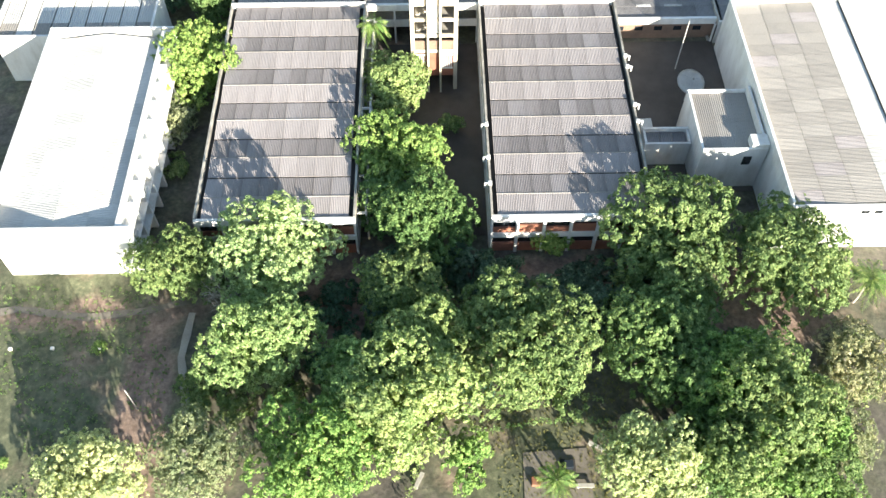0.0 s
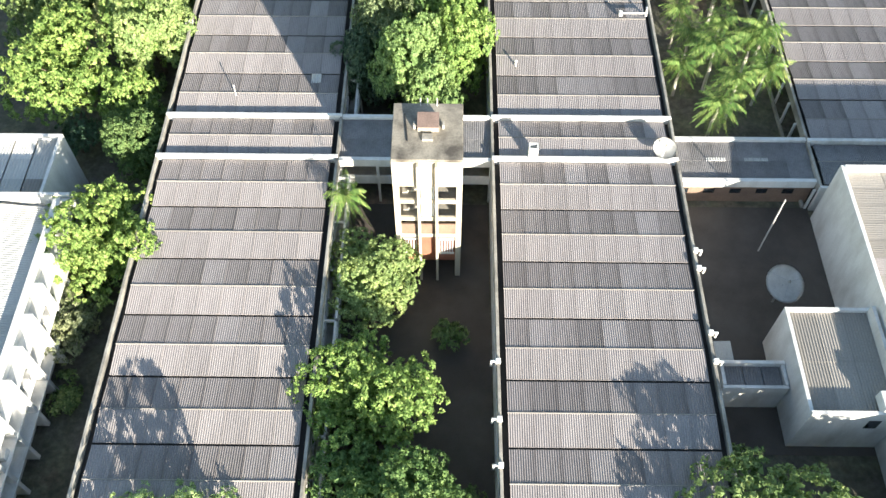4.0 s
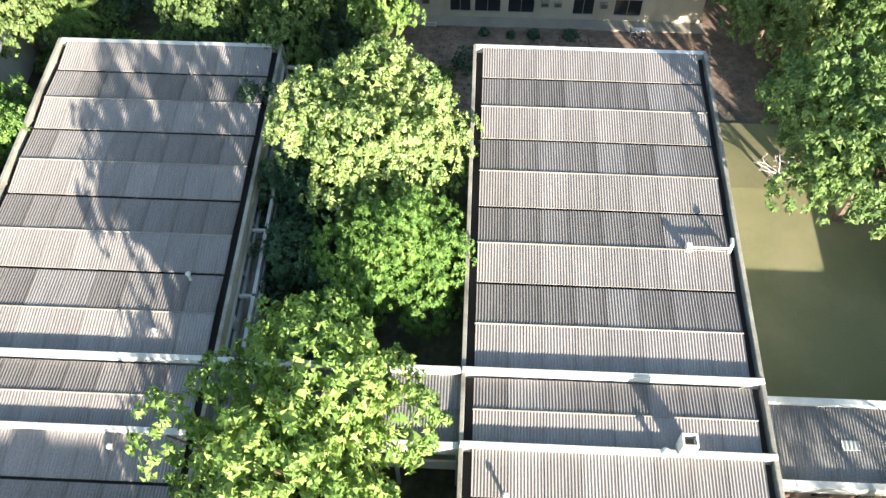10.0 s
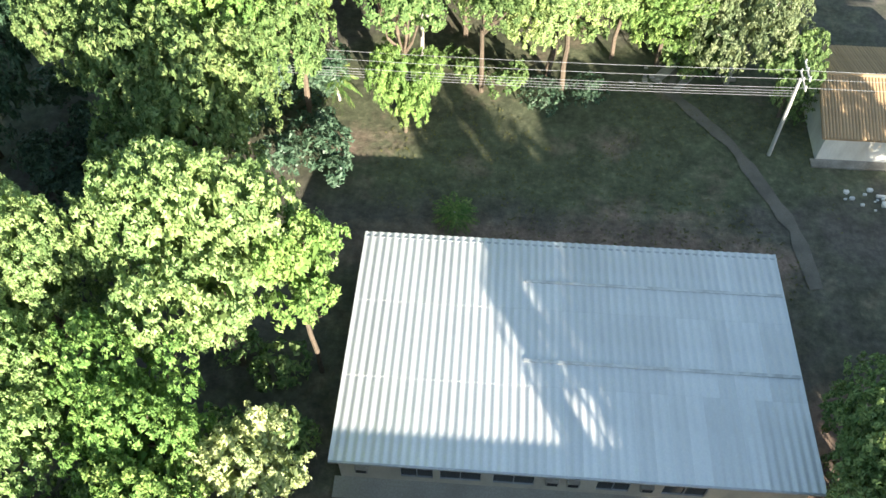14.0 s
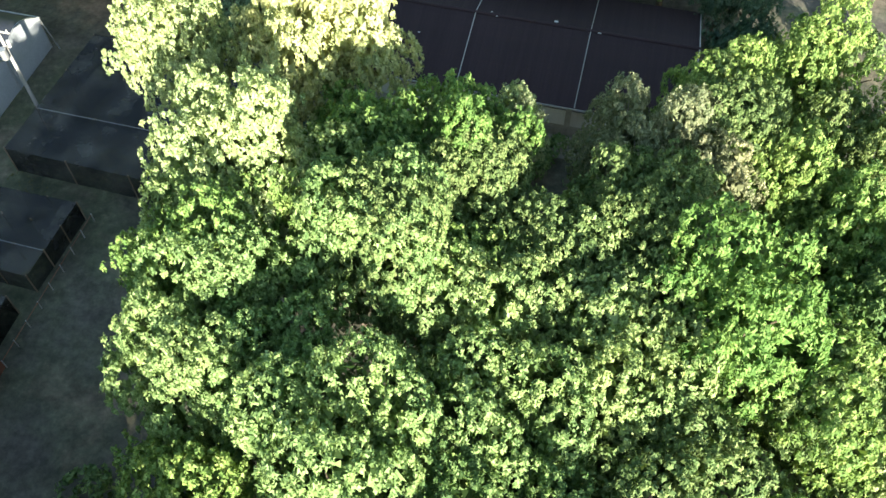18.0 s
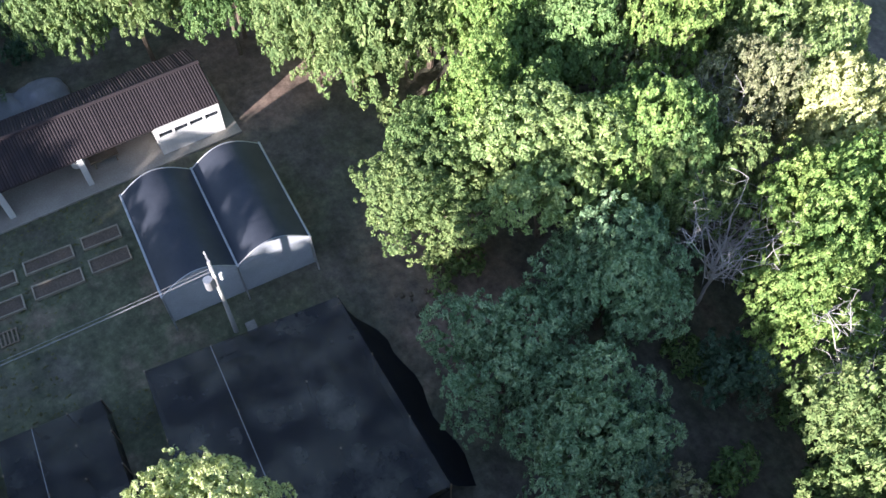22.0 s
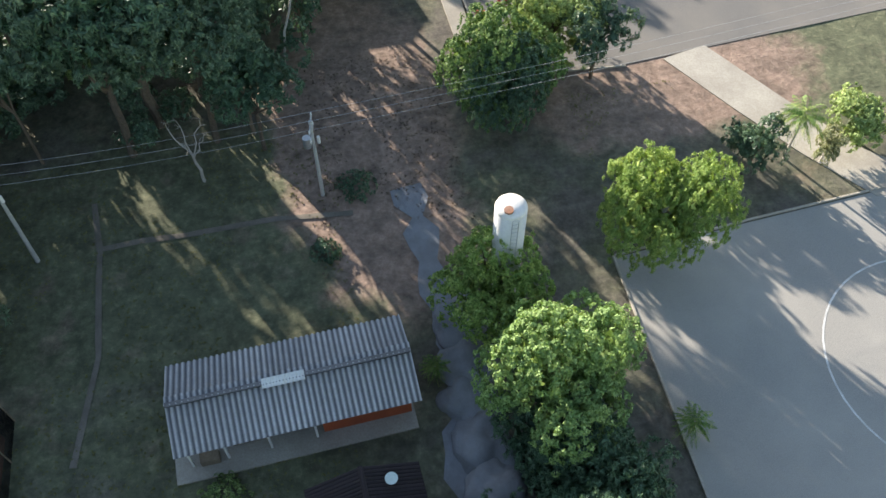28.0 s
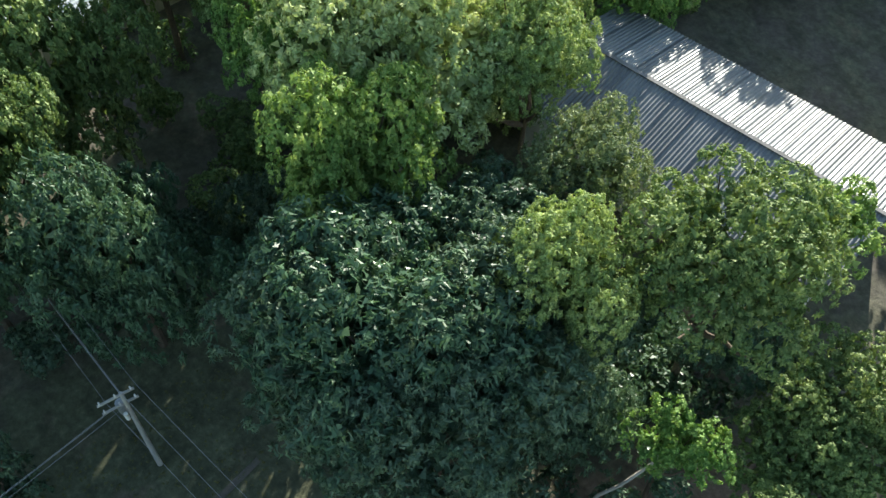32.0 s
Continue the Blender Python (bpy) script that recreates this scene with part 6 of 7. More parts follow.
SPECIES = {
    # material, lobes, leaves per tuft, tuft size, leaf length, width, droop, flatness, density, bark, label
    "green": ("leaf_green", 28, 23, 0.62, 0.24, 0.16, 0.12, 0.8, 1.0, "bark", "broad dense green tree with clumped foliage"),
    "bright": ("leaf_bright", 26, 23, 0.66, 0.25, 0.17, 0.1, 0.8, 0.95, "bark", "bright green leafy tree with rounded lobes"),
    "yellow": ("leaf_yellow", 30, 23, 0.58, 0.22, 0.15, 0.08, 0.78, 1.0, "bark", "yellow-green tree with many small leaf tufts"),
    "pale": ("leaf_pale", 28, 22, 0.54, 0.21, 0.14, 0.03, 0.8, 1.05, "pale_bark", "pale cream-flowering tree with fine sunlit foliage"),
    "olive": ("leaf_olive", 24, 19, 0.58, 0.21, 0.13, 0.08, 0.85, 0.85, "pale_bark", "olive-grey tree with a thin open crown"),
    "teal": ("leaf_teal", 26, 22, 0.60, 0.25, 0.13, 0.15, 0.82, 0.95, "bark", "blue-green tree with soft rounded clumps"),
    "dark": ("leaf_dark", 26, 21, 0.66, 0.34, 0.125, 0.22, 0.8, 0.95, "bark", "dark green tree with drooping rosettes of leaves"),
    "fine": ("leaf_bright", 22, 26, 0.5, 0.29, 0.075, 0.3, 0.9, 1.0, "bark", "feathery light green tree with hanging fine foliage"),
}
PROTO = {}


def make_tree(sp, size, var):
    """A prototype with crown radius 4 or 7 m; its base is at the origin and its crown's middle 0.62 of the way up."""
    mat, lobes, per, clump, length, width, droop, flat_, dens, bark, label = SPECIES[sp]
    R = {"s": 3.2, "l": 6.0}[size]
    h = {"s": 6.5, "l": 12.0}[size]
    crown_h = R * 1.25
    t = thing("tree", (0, 0, 0), label, "tree")
    sc = {"s": 0.85, "l": 1.0}[size]
    count = int(lobes * 1.45) if size == "l" else int(lobes * 0.8)
    me, centres = crown_mesh("crown", mat, R, crown_h, count, per, clump * sc, length * sc, width * sc, 100 * var + len(PROTO), droop, flat_, dens)
    crown = new("crown", me)
    crown.parent = t
    crown.location = (0, 0, h - crown_h)
    rnd = random.Random(len(PROTO) * 13 + var)
    bm = bmesh.new()
    fork = h - crown_h * 0.95
    limb(bm, (0, 0, -0.6), (rnd.uniform(-0.3, 0.3), rnd.uniform(-0.3, 0.3), fork), 0.055 * R, 0.04 * R, rnd, 0.05)
    for i in rnd.sample(range(len(centres)), min(9, len(centres))):
        c = centres[i]
        limb(bm, (0, 0, fork - 0.2), (c[0], c[1], c[2] + h - crown_h), 0.028 * R, 0.006 * R, rnd, 0.12)
    me = bpy.data.meshes.new("trunk")
    bm.to_mesh(me)
    bm.free()
    me.materials.append(MATS[bark])
    trunk = new("trunk", me)
    trunk.parent = t
    PROTO[sp, size, var] = [t, R, h, crown_h, False]


COUNT = {}


def plant(sp, x, y, zmid, r, tall=1.0, skirt=0.14):
    """A tree whose crown has its middle at height zmid and the radius r."""
    size = "l" if r > 3.4 else "s"
    var = COUNT.setdefault((sp, size), 0)
    COUNT[sp, size] += 1
    var = var % 2
    if (sp, size, var) not in PROTO:
        make_tree(sp, size, var)
    rec = PROTO[sp, size, var]
    t, R, h, ch, used = rec
    g = gz(x, y)
    k = r / R * 1.08
    spin = (x * 37.1 + y * 17.3) % 360
    m = Matrix.Translation((x, y, g)) @ Matrix.Rotation(radians(spin), 4, "Z")
    if used:
        t = copy_thing(t, m)
    else:
        rec[4] = True
        t.matrix_basis = m
    base = max(0.3, zmid - g - 0.55 * ch * k * tall)
    top = base + ch * k * tall
    base = max(min(base, skirt * top), top - 1.75 * ch * k * tall)
    kz = (top - base) / ch
    for ob in t.children:
        if ob.name.startswith("crown"):
            ob.location, ob.scale = (0, 0, base), (k, k, kz)
        else:
            q = (base + 0.62 * ch * kz) / (h - ch + 0.62 * ch)
            ob.scale = (k, k, q)
    return t


plant("green", -29.6, 53.1, 7.0, 4.7)
plant("pale", -19.6, 54.8, 8.0, 6.6)
plant("yellow", -19.1, 43.7, 8.0, 6.0)
plant("olive", -24.7, 32.1, 6.0, 4.8)
plant("pale", -34.3, 29.5, 6.0, 5.0)
plant("bright", -12.9, 31.1, 8.0, 6.0)
plant("yellow", -4.6, 36.9, 9.0, 6.5)
plant("green", 7.0, 42.1, 10.0, 7.1)
plant("dark", -6.6, 51.4, 5.0, 4.3)
plant("dark", 0.2, 55.3, 4.0, 2.8)
plant("green", -3.8, 58.7, 8.0, 5.9)
plant("bright", -6.1, 67.8, 8.0, 5.8)
plant("yellow", -6.4, 80.9, 6.0, 4.7)
plant("bright", -32.1, 84.3, 8.0, 5.6)
plant("olive", -33.7, 76.5, 4.0, 3.4)
plant("bright", 11.2, 57.4, 4.0, 2.3)
plant("green", 24.4, 55.1, 8.0, 7.8)
plant("green", 36.3, 52.3, 8.0, 6.6)
plant("green", 21.7, 42.0, 8.0, 6.6)
plant("green", 29.6, 33.9, 10.0, 6.6)
plant("pale", 18.6, 30.0, 8.0, 4.9)
plant("olive", 40.1, 40.0, 7.0, 4.8)
plant("olive", 37.2, 32.6, 7.0, 3.5)
plant("bright", 1.2, 31.6, 6.0, 2.9)
plant("green", 24.5, 30.8, 7.0, 4.8)
plant("green", 33.5, 29.0, 7.0, 4.7)
plant("bright", -40.9, 106.8, 8.0, 6.4)
plant("yellow", -32.4, 111.4, 10.0, 4.8)
plant("green", -32.2, 102.3, 5.0, 2.6)
plant("dark", -39.1, 99.7, 4.0, 3.0)
plant("green", -44.9, 117.9, 8.0, 5.5)
plant("dark", -8.6, 107.5, 8.5, 3.8)
plant("olive", -6.0, 111.8, 11.0, 4.4)
plant("bright", 0.6, 109.0, 11.0, 4.9)
plant("yellow", -3.6, 106.0, 10.5, 4.7)
plant("green", -1.2, 102.6, 9.0, 3.4)
plant("bright", -4.4, 122.4, 13.2, 7.6, 1.35, 0.45)
plant("yellow", -2.6, 147.1, 11.0, 6.6)
plant("fine", -0.5, 137.9, 9.3, 5.3)
plant("dark", -6.4, 138.6, 6.5, 3.6)
plant("dark", -8.6, 144.6, 6.5, 3.6)
plant("dark", -11.7, 151.9, 8.0, 2.0)
plant("bright", -33.3, 103.0, 8.0, 2.8)
plant("bright", -33.8, 113.6, 9.0, 5.1)
plant("pale", -36.6, 116.3, 9.0, 3.6)
plant("yellow", -29.4, 119.3, 9.0, 2.9)
plant("bright", -35.7, 128.2, 8.0, 5.7)
plant("green", -32.2, 97.6, 6.0, 3.7)
plant("green", 33.0, 147.4, 12.6, 7.4, 1.3, 0.6)
plant("green", 29.8, 150.4, 9.5, 4.0, 1, 0.7)
plant("green", 30.4, 167.7, 8.0, 5.5)
plant("green", 29.0, 172.3, 7.0, 4.3)
plant("bright", -29.0, 170.0, 13.0, 3.6)
plant("green", -17.6, 162.0, 8.5, 3.6)
plant("green", -10.1, 162.2, 10.0, 4.4)
plant("bright", -8.9, 164.8, 13.0, 2.5)
plant("pale", -4.7, 167.7, 10.5, 3.0)
plant("bright", -2.8, 162.4, 10.5, 2.8)
plant("yellow", -8.9, 177.7, 16.0, 5.5)
plant("yellow", -17.5, 175.5, 16.0, 3.9)
plant("yellow", -16.9, 169.1, 15.0, 4.2)
plant("bright", -3.5, 177.5, 13.5, 3.1)
plant("bright", -10.4, 169.3, 14.0, 3.9)
plant("dark", -13.3, 168.8, 7.0, 2.7)
plant("bright", -8.9, 163.6, 13.0, 2.5)
plant("dark", -16.1, 160.8, 6.0, 2.7)
plant("dark", -7.1, 162.9, 5.0, 2.6)
plant("dark", -7.8, 157.4, 4.0, 2.8)
plant("green", -19.9, 195.0, 15.5, 4.2)
plant("bright", -12.2, 196.3, 16.5, 4.6)
plant("green", -0.2, 199.4, 15.0, 3.4, 0.9, 0.6)
plant("green", 5.5, 203.4, 12.0, 3.8, 0.9, 0.6)
plant("yellow", 11.9, 203.8, 12.5, 4.2, 0.9, 0.6)
plant("bright", 19.9, 207.5, 9.0, 3.6, 0.9, 0.6)
plant("olive", 25.4, 205.8, 10.0, 4.5)
plant("green", 29.0, 202.2, 7.0, 2.5)
plant("fine", -0.2, 198.6, 7.0, 2.9)
plant("yellow", -11.9, 217.0, 15.8, 4.2)
plant("yellow", -3.3, 210.9, 15.8, 5.0)
plant("yellow", 0.6, 219.2, 14.0, 4.8)
plant("yellow", 9.5, 219.0, 14.0, 4.8)
plant("green", 3.9, 209.9, 14.0, 4.4)
plant("yellow", 10.9, 205.6, 13.0, 5.0)
plant("olive", 0.6, 203.5, 14.0, 3.6, 0.9, 0.6)
plant("green", -7.6, 198.8, 15.0, 4.3)
plant("green", -17.1, 199.0, 15.5, 3.5)
plant("green", 18.1, 219.8, 12.0, 3.9)
plant("bright", 23.7, 224.1, 12.0, 4.7)
plant("bright", 19.9, 208.8, 8.0, 3.6)
plant("green", 24.3, 217.2, 9.0, 4.5)
plant("pale", -12.6, 235.1, 18.0, 5.2)
plant("pale", -20.6, 232.4, 17.6, 3.5)
plant("pale", -13.2, 224.8, 18.0, 4.5)
plant("bright", -13.4, 218.9, 15.8, 4.2)
plant("bright", -9.0, 221.6, 14.8, 4.3)
plant("green", -6.7, 227.4, 14.8, 3.5)
plant("green", -1.7, 228.0, 16.0, 3.6)
plant("olive", 0.2, 232.9, 14.0, 2.0)
plant("green", -3.8, 221.5, 17.5, 3.8)
plant("green", -0.4, 225.2, 14.0, 4.0)
plant("bright", 0.1, 221.3, 14.0, 4.0)
plant("green", 4.4, 223.9, 14.0, 3.9)
plant("olive", 8.4, 233.7, 14.0, 4.4)
plant("olive", 12.7, 231.8, 14.0, 2.5)
plant("green", 12.8, 237.5, 14.0, 3.5)
plant("green", 8.7, 224.7, 14.0, 4.0)
plant("bright", 1.1, 257.5, 12.0, 3.8)
plant("green", 8.5, 262.1, 10.0, 4.4)
plant("green", -6.6, 259.2, 8.0, 3.5)
plant("dark", -18.0, 254.6, 6.0, 3.0)
plant("teal", -27.6, 259.0, 8.3, 5.0)
plant("teal", -26.4, 250.9, 6.3, 4.7)
plant("teal", -20.0, 252.9, 7.3, 4.7)
plant("olive", -15.0, 254.3, 5.5, 2.3)
plant("bright", -20.2, 268.3, 9.0, 3.8)
plant("green", -11.1, 266.2, 11.0, 4.8)
plant("yellow", -3.1, 259.9, 9.0, 4.2)
plant("green", -38.6, 251.9, 7.4, 4.2, skirt=0.45)
plant("yellow", -36.1, 259.5, 10.0, 5.6, skirt=0.4)
plant("green", -31.7, 267.7, 10.0, 4.5)
plant("bright", -23.4, 276.6, 10.0, 4.9)
plant("dark", -19.2, 263.8, 4.0, 2.8)
plant("green", -55.1, 253.8, 12.0, 5.6)
plant("green", -55.3, 260.6, 13.0, 5.2)
plant("bright", -50.8, 264.9, 13.0, 4.7)
plant("yellow", -51.0, 268.5, 14.0, 4.6)
plant("bright", -41.6, 258.1, 12.0, 3.6)
plant("bright", -34.6, 265.2, 11.0, 4.4)
plant("olive", -48.8, 274.3, 14.0, 3.9)
plant("bright", -41.1, 272.9, 13.0, 3.6)
plant("green", -57.8, 251.5, 11.0, 4.0)
plant("green", -64.2, 247.0, 10.0, 3.6)
plant("green", -66.8, 240.2, 10.0, 3.8)
plant("yellow", -71.0, 217.3, 8.0, 4.9)
plant("bright", -69.2, 209.6, 5.2, 3.9)
plant("dark", -70.2, 219.6, 4.0, 3.4)
plant("dark", -71.7, 226.7, 4.0, 3.8)
plant("green", -70.1, 235.6, 9.0, 4.2)
plant("green", -72.3, 243.0, 9.0, 4.0)
plant("yellow", -66.0, 248.1, 10.0, 3.5)
plant("yellow", -69.0, 251.9, 10.0, 2.3)
plant("pale", -64.5, 253.5, 11.0, 2.2)
plant("bright", -64.2, 256.4, 11.0, 4.6)
plant("olive", -73.3, 256.1, 10.0, 4.0)
plant("olive", -80.3, 248.7, 5.0, 4.0)
plant("pale", -81.0, 254.3, 7.0, 3.5)
plant("yellow", -57.9, 258.8, 12.0, 3.9)
plant("dark", -66.6, 225.8, 3.0, 2.9)
plant("fine", -82.0, 206.6, 7.2, 4.4, 1.15)
plant("dark", -74.0, 191.9, 6.0, 3.6)
plant("dark", -82.5, 188.4, 6.0, 3.1, 1.0, 0.45)
plant("dark", -92.2, 200.0, 3.2, 2.5)
plant("yellow", -101.0, 198.9, 2.6, 2.7)
plant("olive", -97.6, 201.0, 2.6, 1.6)
plant("dark", -44.7, 189.6, 13.5, 6.1, skirt=0.5)
plant("dark", -51.3, 189.4, 14.0, 5.2, skirt=0.66)
plant("dark", -54.9, 190.9, 7.6, 3.3, skirt=0.6)
plant("dark", -71.2, 221.9, 3.0, 4.0)
plant("dark", -46.9, 186.8, 14.5, 7.6, skirt=0.5)
plant("dark", -50.9, 182.4, 14.0, 5.8, skirt=0.55)
plant("dark", -30.9, 193.8, 13.0, 5.7)
plant("dark", -37.8, 189.1, 12.0, 2.4)
plant("dark", -54.2, 189.1, 7.6, 3.2, skirt=0.6)
plant("bright", -59.4, 179.2, 9.5, 2.7, 0.9, 0.6)
plant("green", -65.0, 174.2, 6.5, 4.2, 1.0, 0.42)
plant("yellow", -69.2, 168.6, 8.5, 2.8, 1.0, 0.45)
plant("green", -73.9, 189.8, 6.0, 4.2)
plant("yellow", -80.0, 185.3, 5.6, 4.0)
plant("dark", -34.9, 206.0, 6.0, 3.2)
# a yellow-green tree; the pale leaves stand in for sunlight on its top
plant("pale", -32.0, 173.6, 17.0, 7.6, skirt=0.4)
plant("bright", -25.6, 177.2, 15.0, 4.2, skirt=0.4)
plant("bright", -37.0, 181.4, 17.0, 5.0, skirt=0.5)
plant("yellow", -51.1, 179.8, 17.0, 3.8, skirt=0.6)
plant("green", -56.0, 173.0, 17.0, 5.0, skirt=0.62)
plant("olive", -46.4, 171.8, 15.0, 3.8, skirt=0.62)
plant("dark", -57.0, 170.2, 7.2, 4.0, skirt=0.55)
plant("bright", -57.7, 162.2, 10.0, 3.4, skirt=0.6)
plant("yellow", -38.4, 168.2, 16.0, 3.8, skirt=0.68)
plant("green", -13.0, 189.4, 12.5, 6.5)
plant("green", -64.0, 170.0, 8.0, 4.0, skirt=0.45)

# trees before the blocks
plant("green", -4.8, 50.0, 6.5, 5.0)
plant("dark", 2.6, 52.5, 4.5, 3.4)
plant("yellow", -9.0, 38.0, 7.5, 5.2)
plant("yellow", -2.8, 43.0, 8.0, 4.8)
plant("bright", 28.0, 37.5, 8.0, 6.4)
plant("bright", 31.5, 31.0, 8.0, 5.4)
plant("dark", 16.5, 48.5, 3.5, 3.4)
# trees west of the blocks
plant("yellow", -36.7, 135.0, 9.0, 4.6)
plant("bright", -31.6, 134.5, 8.0, 4.0)
plant("bright", -31.0, 124.5, 8.5, 3.6)
plant("yellow", -33.0, 116.5, 9.0, 4.6)
plant("bright", -33.0, 149.0, 8.0, 4.6)
plant("green", -32.0, 140.5, 7.0, 3.8)
plant("yellow", -2.3, 114.6, 11.0, 4.2)
plant("yellow", -6.2, 115.2, 10.0, 3.4)
plant("bright", 1.6, 114.2, 10.0, 3.0)
# trees that close the canopy of the north woods
plant("yellow", 3.8, 214.4, 14.0, 4.6)
plant("yellow", 8.6, 218.1, 14.0, 4.4)
plant("bright", 0.5, 212.3, 13.0, 4.2)
plant("yellow", -7.4, 213.5, 14.5, 4.0)
plant("yellow", -13.9, 221.2, 14.8, 4.2)
plant("bright", -8.3, 228.2, 14.8, 3.8)
plant("bright", -3.2, 232.4, 14.0, 3.4)
plant("green", -0.8, 226.9, 14.0, 4.2)
plant("yellow", -4.5, 221.4, 17.5, 4.4)
plant("yellow", -11.4, 213.0, 15.0, 4.2)
plant("yellow", 5.5, 222.2, 14.0, 4.4)
plant("bright", 13.6, 222.0, 17.5, 4.4)
plant("green", 8.8, 227.7, 16.0, 3.6)
plant("bright", 16.5, 234.5, 12.0, 4.2)
plant("dark", -14.0, 232.5, 8.0, 3.6)
plant("bright", -52.0, 263.5, 10.0, 4.2)
plant("yellow", -45.0, 266.5, 11.0, 4.6)
plant("yellow", -42.0, 260.0, 9.5, 4.2)
plant("green", -41.0, 253.5, 8.0, 3.8, skirt=0.3)
plant("olive", -43.0, 272.5, 10.0, 4.0)
plant("yellow", -51.5, 279.0, 11.0, 4.8)
plant("yellow", -34.0, 266.5, 10.0, 4.4)
plant("bright", -60.0, 272.0, 10.0, 4.6)

# tree added just outside the view to shade the greenhouse
plant("dark", -24.5, 200.5, 14.5, 5.4)
plant("dark", -72.0, 224.0, 6.0, 4.0)
plant("bright", 19.5, 247.0, 11.0, 4.4)
plant("green", 22.5, 240.0, 11.0, 4.2)
plant("bright", 20.0, 231.5, 12.0, 4.4)
plant("green", 23.5, 226.0, 12.0, 4.4)
plant("bright", 18.5, 219.5, 13.0, 4.4)
plant("pale", 24.0, 217.5, 12.0, 3.8)
plant("bright", -16.0, 280.5, 10.0, 5.0)
plant("bright", -24.0, 271.5, 10.0, 4.4)
plant("yellow", -8.5, 268.5, 10.0, 4.6)

# filler trees added to block sun streaks across the clearing
plant("dark", -46.0, 177.5, 13.0, 4.2, skirt=0.65)
plant("dark", -53.5, 180.0, 8.0, 4.2)

# three unseen trees, added south of the parking road to shade it
plant("green", -60.0, 140.5, 9.5, 5.4)
plant("dark", -67.5, 138.5, 9.5, 5.6)
plant("green", -75.0, 136.5, 9.5, 5.4)
plant("dark", -5.0, 130.8, 6.0, 3.4)

# extra tree under the canopy, added to stop one streak of sun
plant("dark", -31.5, 185.0, 7.0, 3.8)
plant("yellow", -71.5, 265.5, 10.0, 4.4)
plant("bright", -65.5, 268.5, 11.0, 4.8)
plant("pale", -76.0, 262.5, 8.0, 4.2)
plant("olive", -75.5, 272.0, 9.0, 4.6)
plant("yellow", -66.5, 262.0, 11.0, 3.8)
plant("yellow", -37.5, 281.5, 10.0, 5.0)
plant("olive", -34.5, 275.0, 10.0, 4.2)
plant("pale", -30.0, 280.0, 10.0, 4.4)
plant("bright", -26.5, 273.5, 9.0, 3.8)
plant("yellow", -44.0, 279.5, 10.0, 4.6)
plant("green", -58.5, 266.0, 10.0, 4.4)
plant("bright", -9.5, 208.0, 12.5, 4.4)
plant("green", 12.0, 213.5, 12.5, 4.6)
plant("bright", 18.5, 210.5, 11.0, 4.4)
plant("green", 24.0, 212.5, 9.0, 3.8)
plant("bright", 16.0, 208.0, 10.5, 3.4, 0.9, 0.6)

plant("bright", -6.3, 226.9, 16.5, 3.4)
plant("bright", -1.5, 229.1, 16.0, 3.6)
plant("pale", 0.3, 233.8, 13.0, 2.2)
plant("olive", 8.2, 233.7, 14.0, 3.8)
plant("bright", 12.7, 239.8, 13.0, 3.6)
plant("green", -34.1, 162.6, 11.0, 4.4)
plant("yellow", -7.1, 223.9, 16.5, 3.4)
plant("green", -3.1, 227.5, 14.0, 3.0)


plant("green", 8.6, 262.6, 7.0, 4.0)
plant("dark", 13.2, 259.5, 7.0, 3.6)
plant("green", 13.0, 267.0, 7.5, 4.4)
plant("dark", 15.5, 254.0, 6.5, 3.2)

plant("bright", -0.8, 273.1, 9.0, 4.4)
plant("green", 3.0, 265.3, 9.0, 3.8)
plant("yellow", -3.9, 271.6, 10.0, 4.2)
# the wood east of the workshop, carried on out of view to shade the ground
plant("green", 36.0, 169.5, 8.5, 5.0)
plant("green", 41.5, 165.5, 10.0, 5.8)
plant("dark", 37.0, 178.0, 7.5, 4.6)
plant("green", 44.5, 173.5, 10.0, 5.8)

# ---- undergrowth in the woods ----


def undergrowth(x0, y0, x1, y1, count, seed, material="leaf_green", tall=1.0):
    """Low bushes grown together under the trees, one mesh."""
    rnd, rng = random.Random(seed), np.random.default_rng(seed)
    pts, nrm = [], []
    for i in range(count):
        x, y = rnd.uniform(x0, x1), rnd.uniform(y0, y1)
        r, h = rnd.uniform(1.4, 2.8), rnd.uniform(1.2, 2.6) * tall
        for k in range(rnd.randint(3, 5)):
            q = r * rnd.uniform(0.35, 0.6)
            c = np.array([x + rnd.uniform(-0.6, 0.6) * r, y + rnd.uniform(-0.6, 0.6) * r, gz(x, y) + h * rnd.uniform(0.35, 0.8)])
            d = rng.normal(0, 1, (int(9 * q * q) + 5, 3))
            d /= np.linalg.norm(d, axis=1)[:, None]
            d[:, 2] = np.abs(d[:, 2]) - 0.25
            pts.append(c + d * q * np.array([1, 1, 0.9]))
            nrm.append(d)
    v, f = tuft_leaves(np.concatenate(pts), np.concatenate(nrm), 22, 0.5, 0.34, 0.22, rng, 0.15)
    tagged(new("undergrowth", quad_mesh("undergrowth", v, f, material)), "tangled low green bushes under the trees", "undergrowth", kind="stuff")


undergrowth(-30, 18, -4, 46, 9, 1)
undergrowth(14, 22, 44, 52, 14, 2)
undergrowth(-9, 60, 3, 80, 5, 3)
undergrowth(6, 43, 36, 56, 22, 17, "leaf_dark", 1.2)
undergrowth(-16, 36, 6, 56, 14, 18, "leaf_dark", 1.2)
undergrowth(-34, 61, -29.6, 155, 20, 4)
undergrowth(-9, 101, 3, 122, 6, 5)
undergrowth(-9.5, 132, 3, 156, 7, 6)
undergrowth(-42, 160, -4, 186, 40, 7, "leaf_green", 2.0)
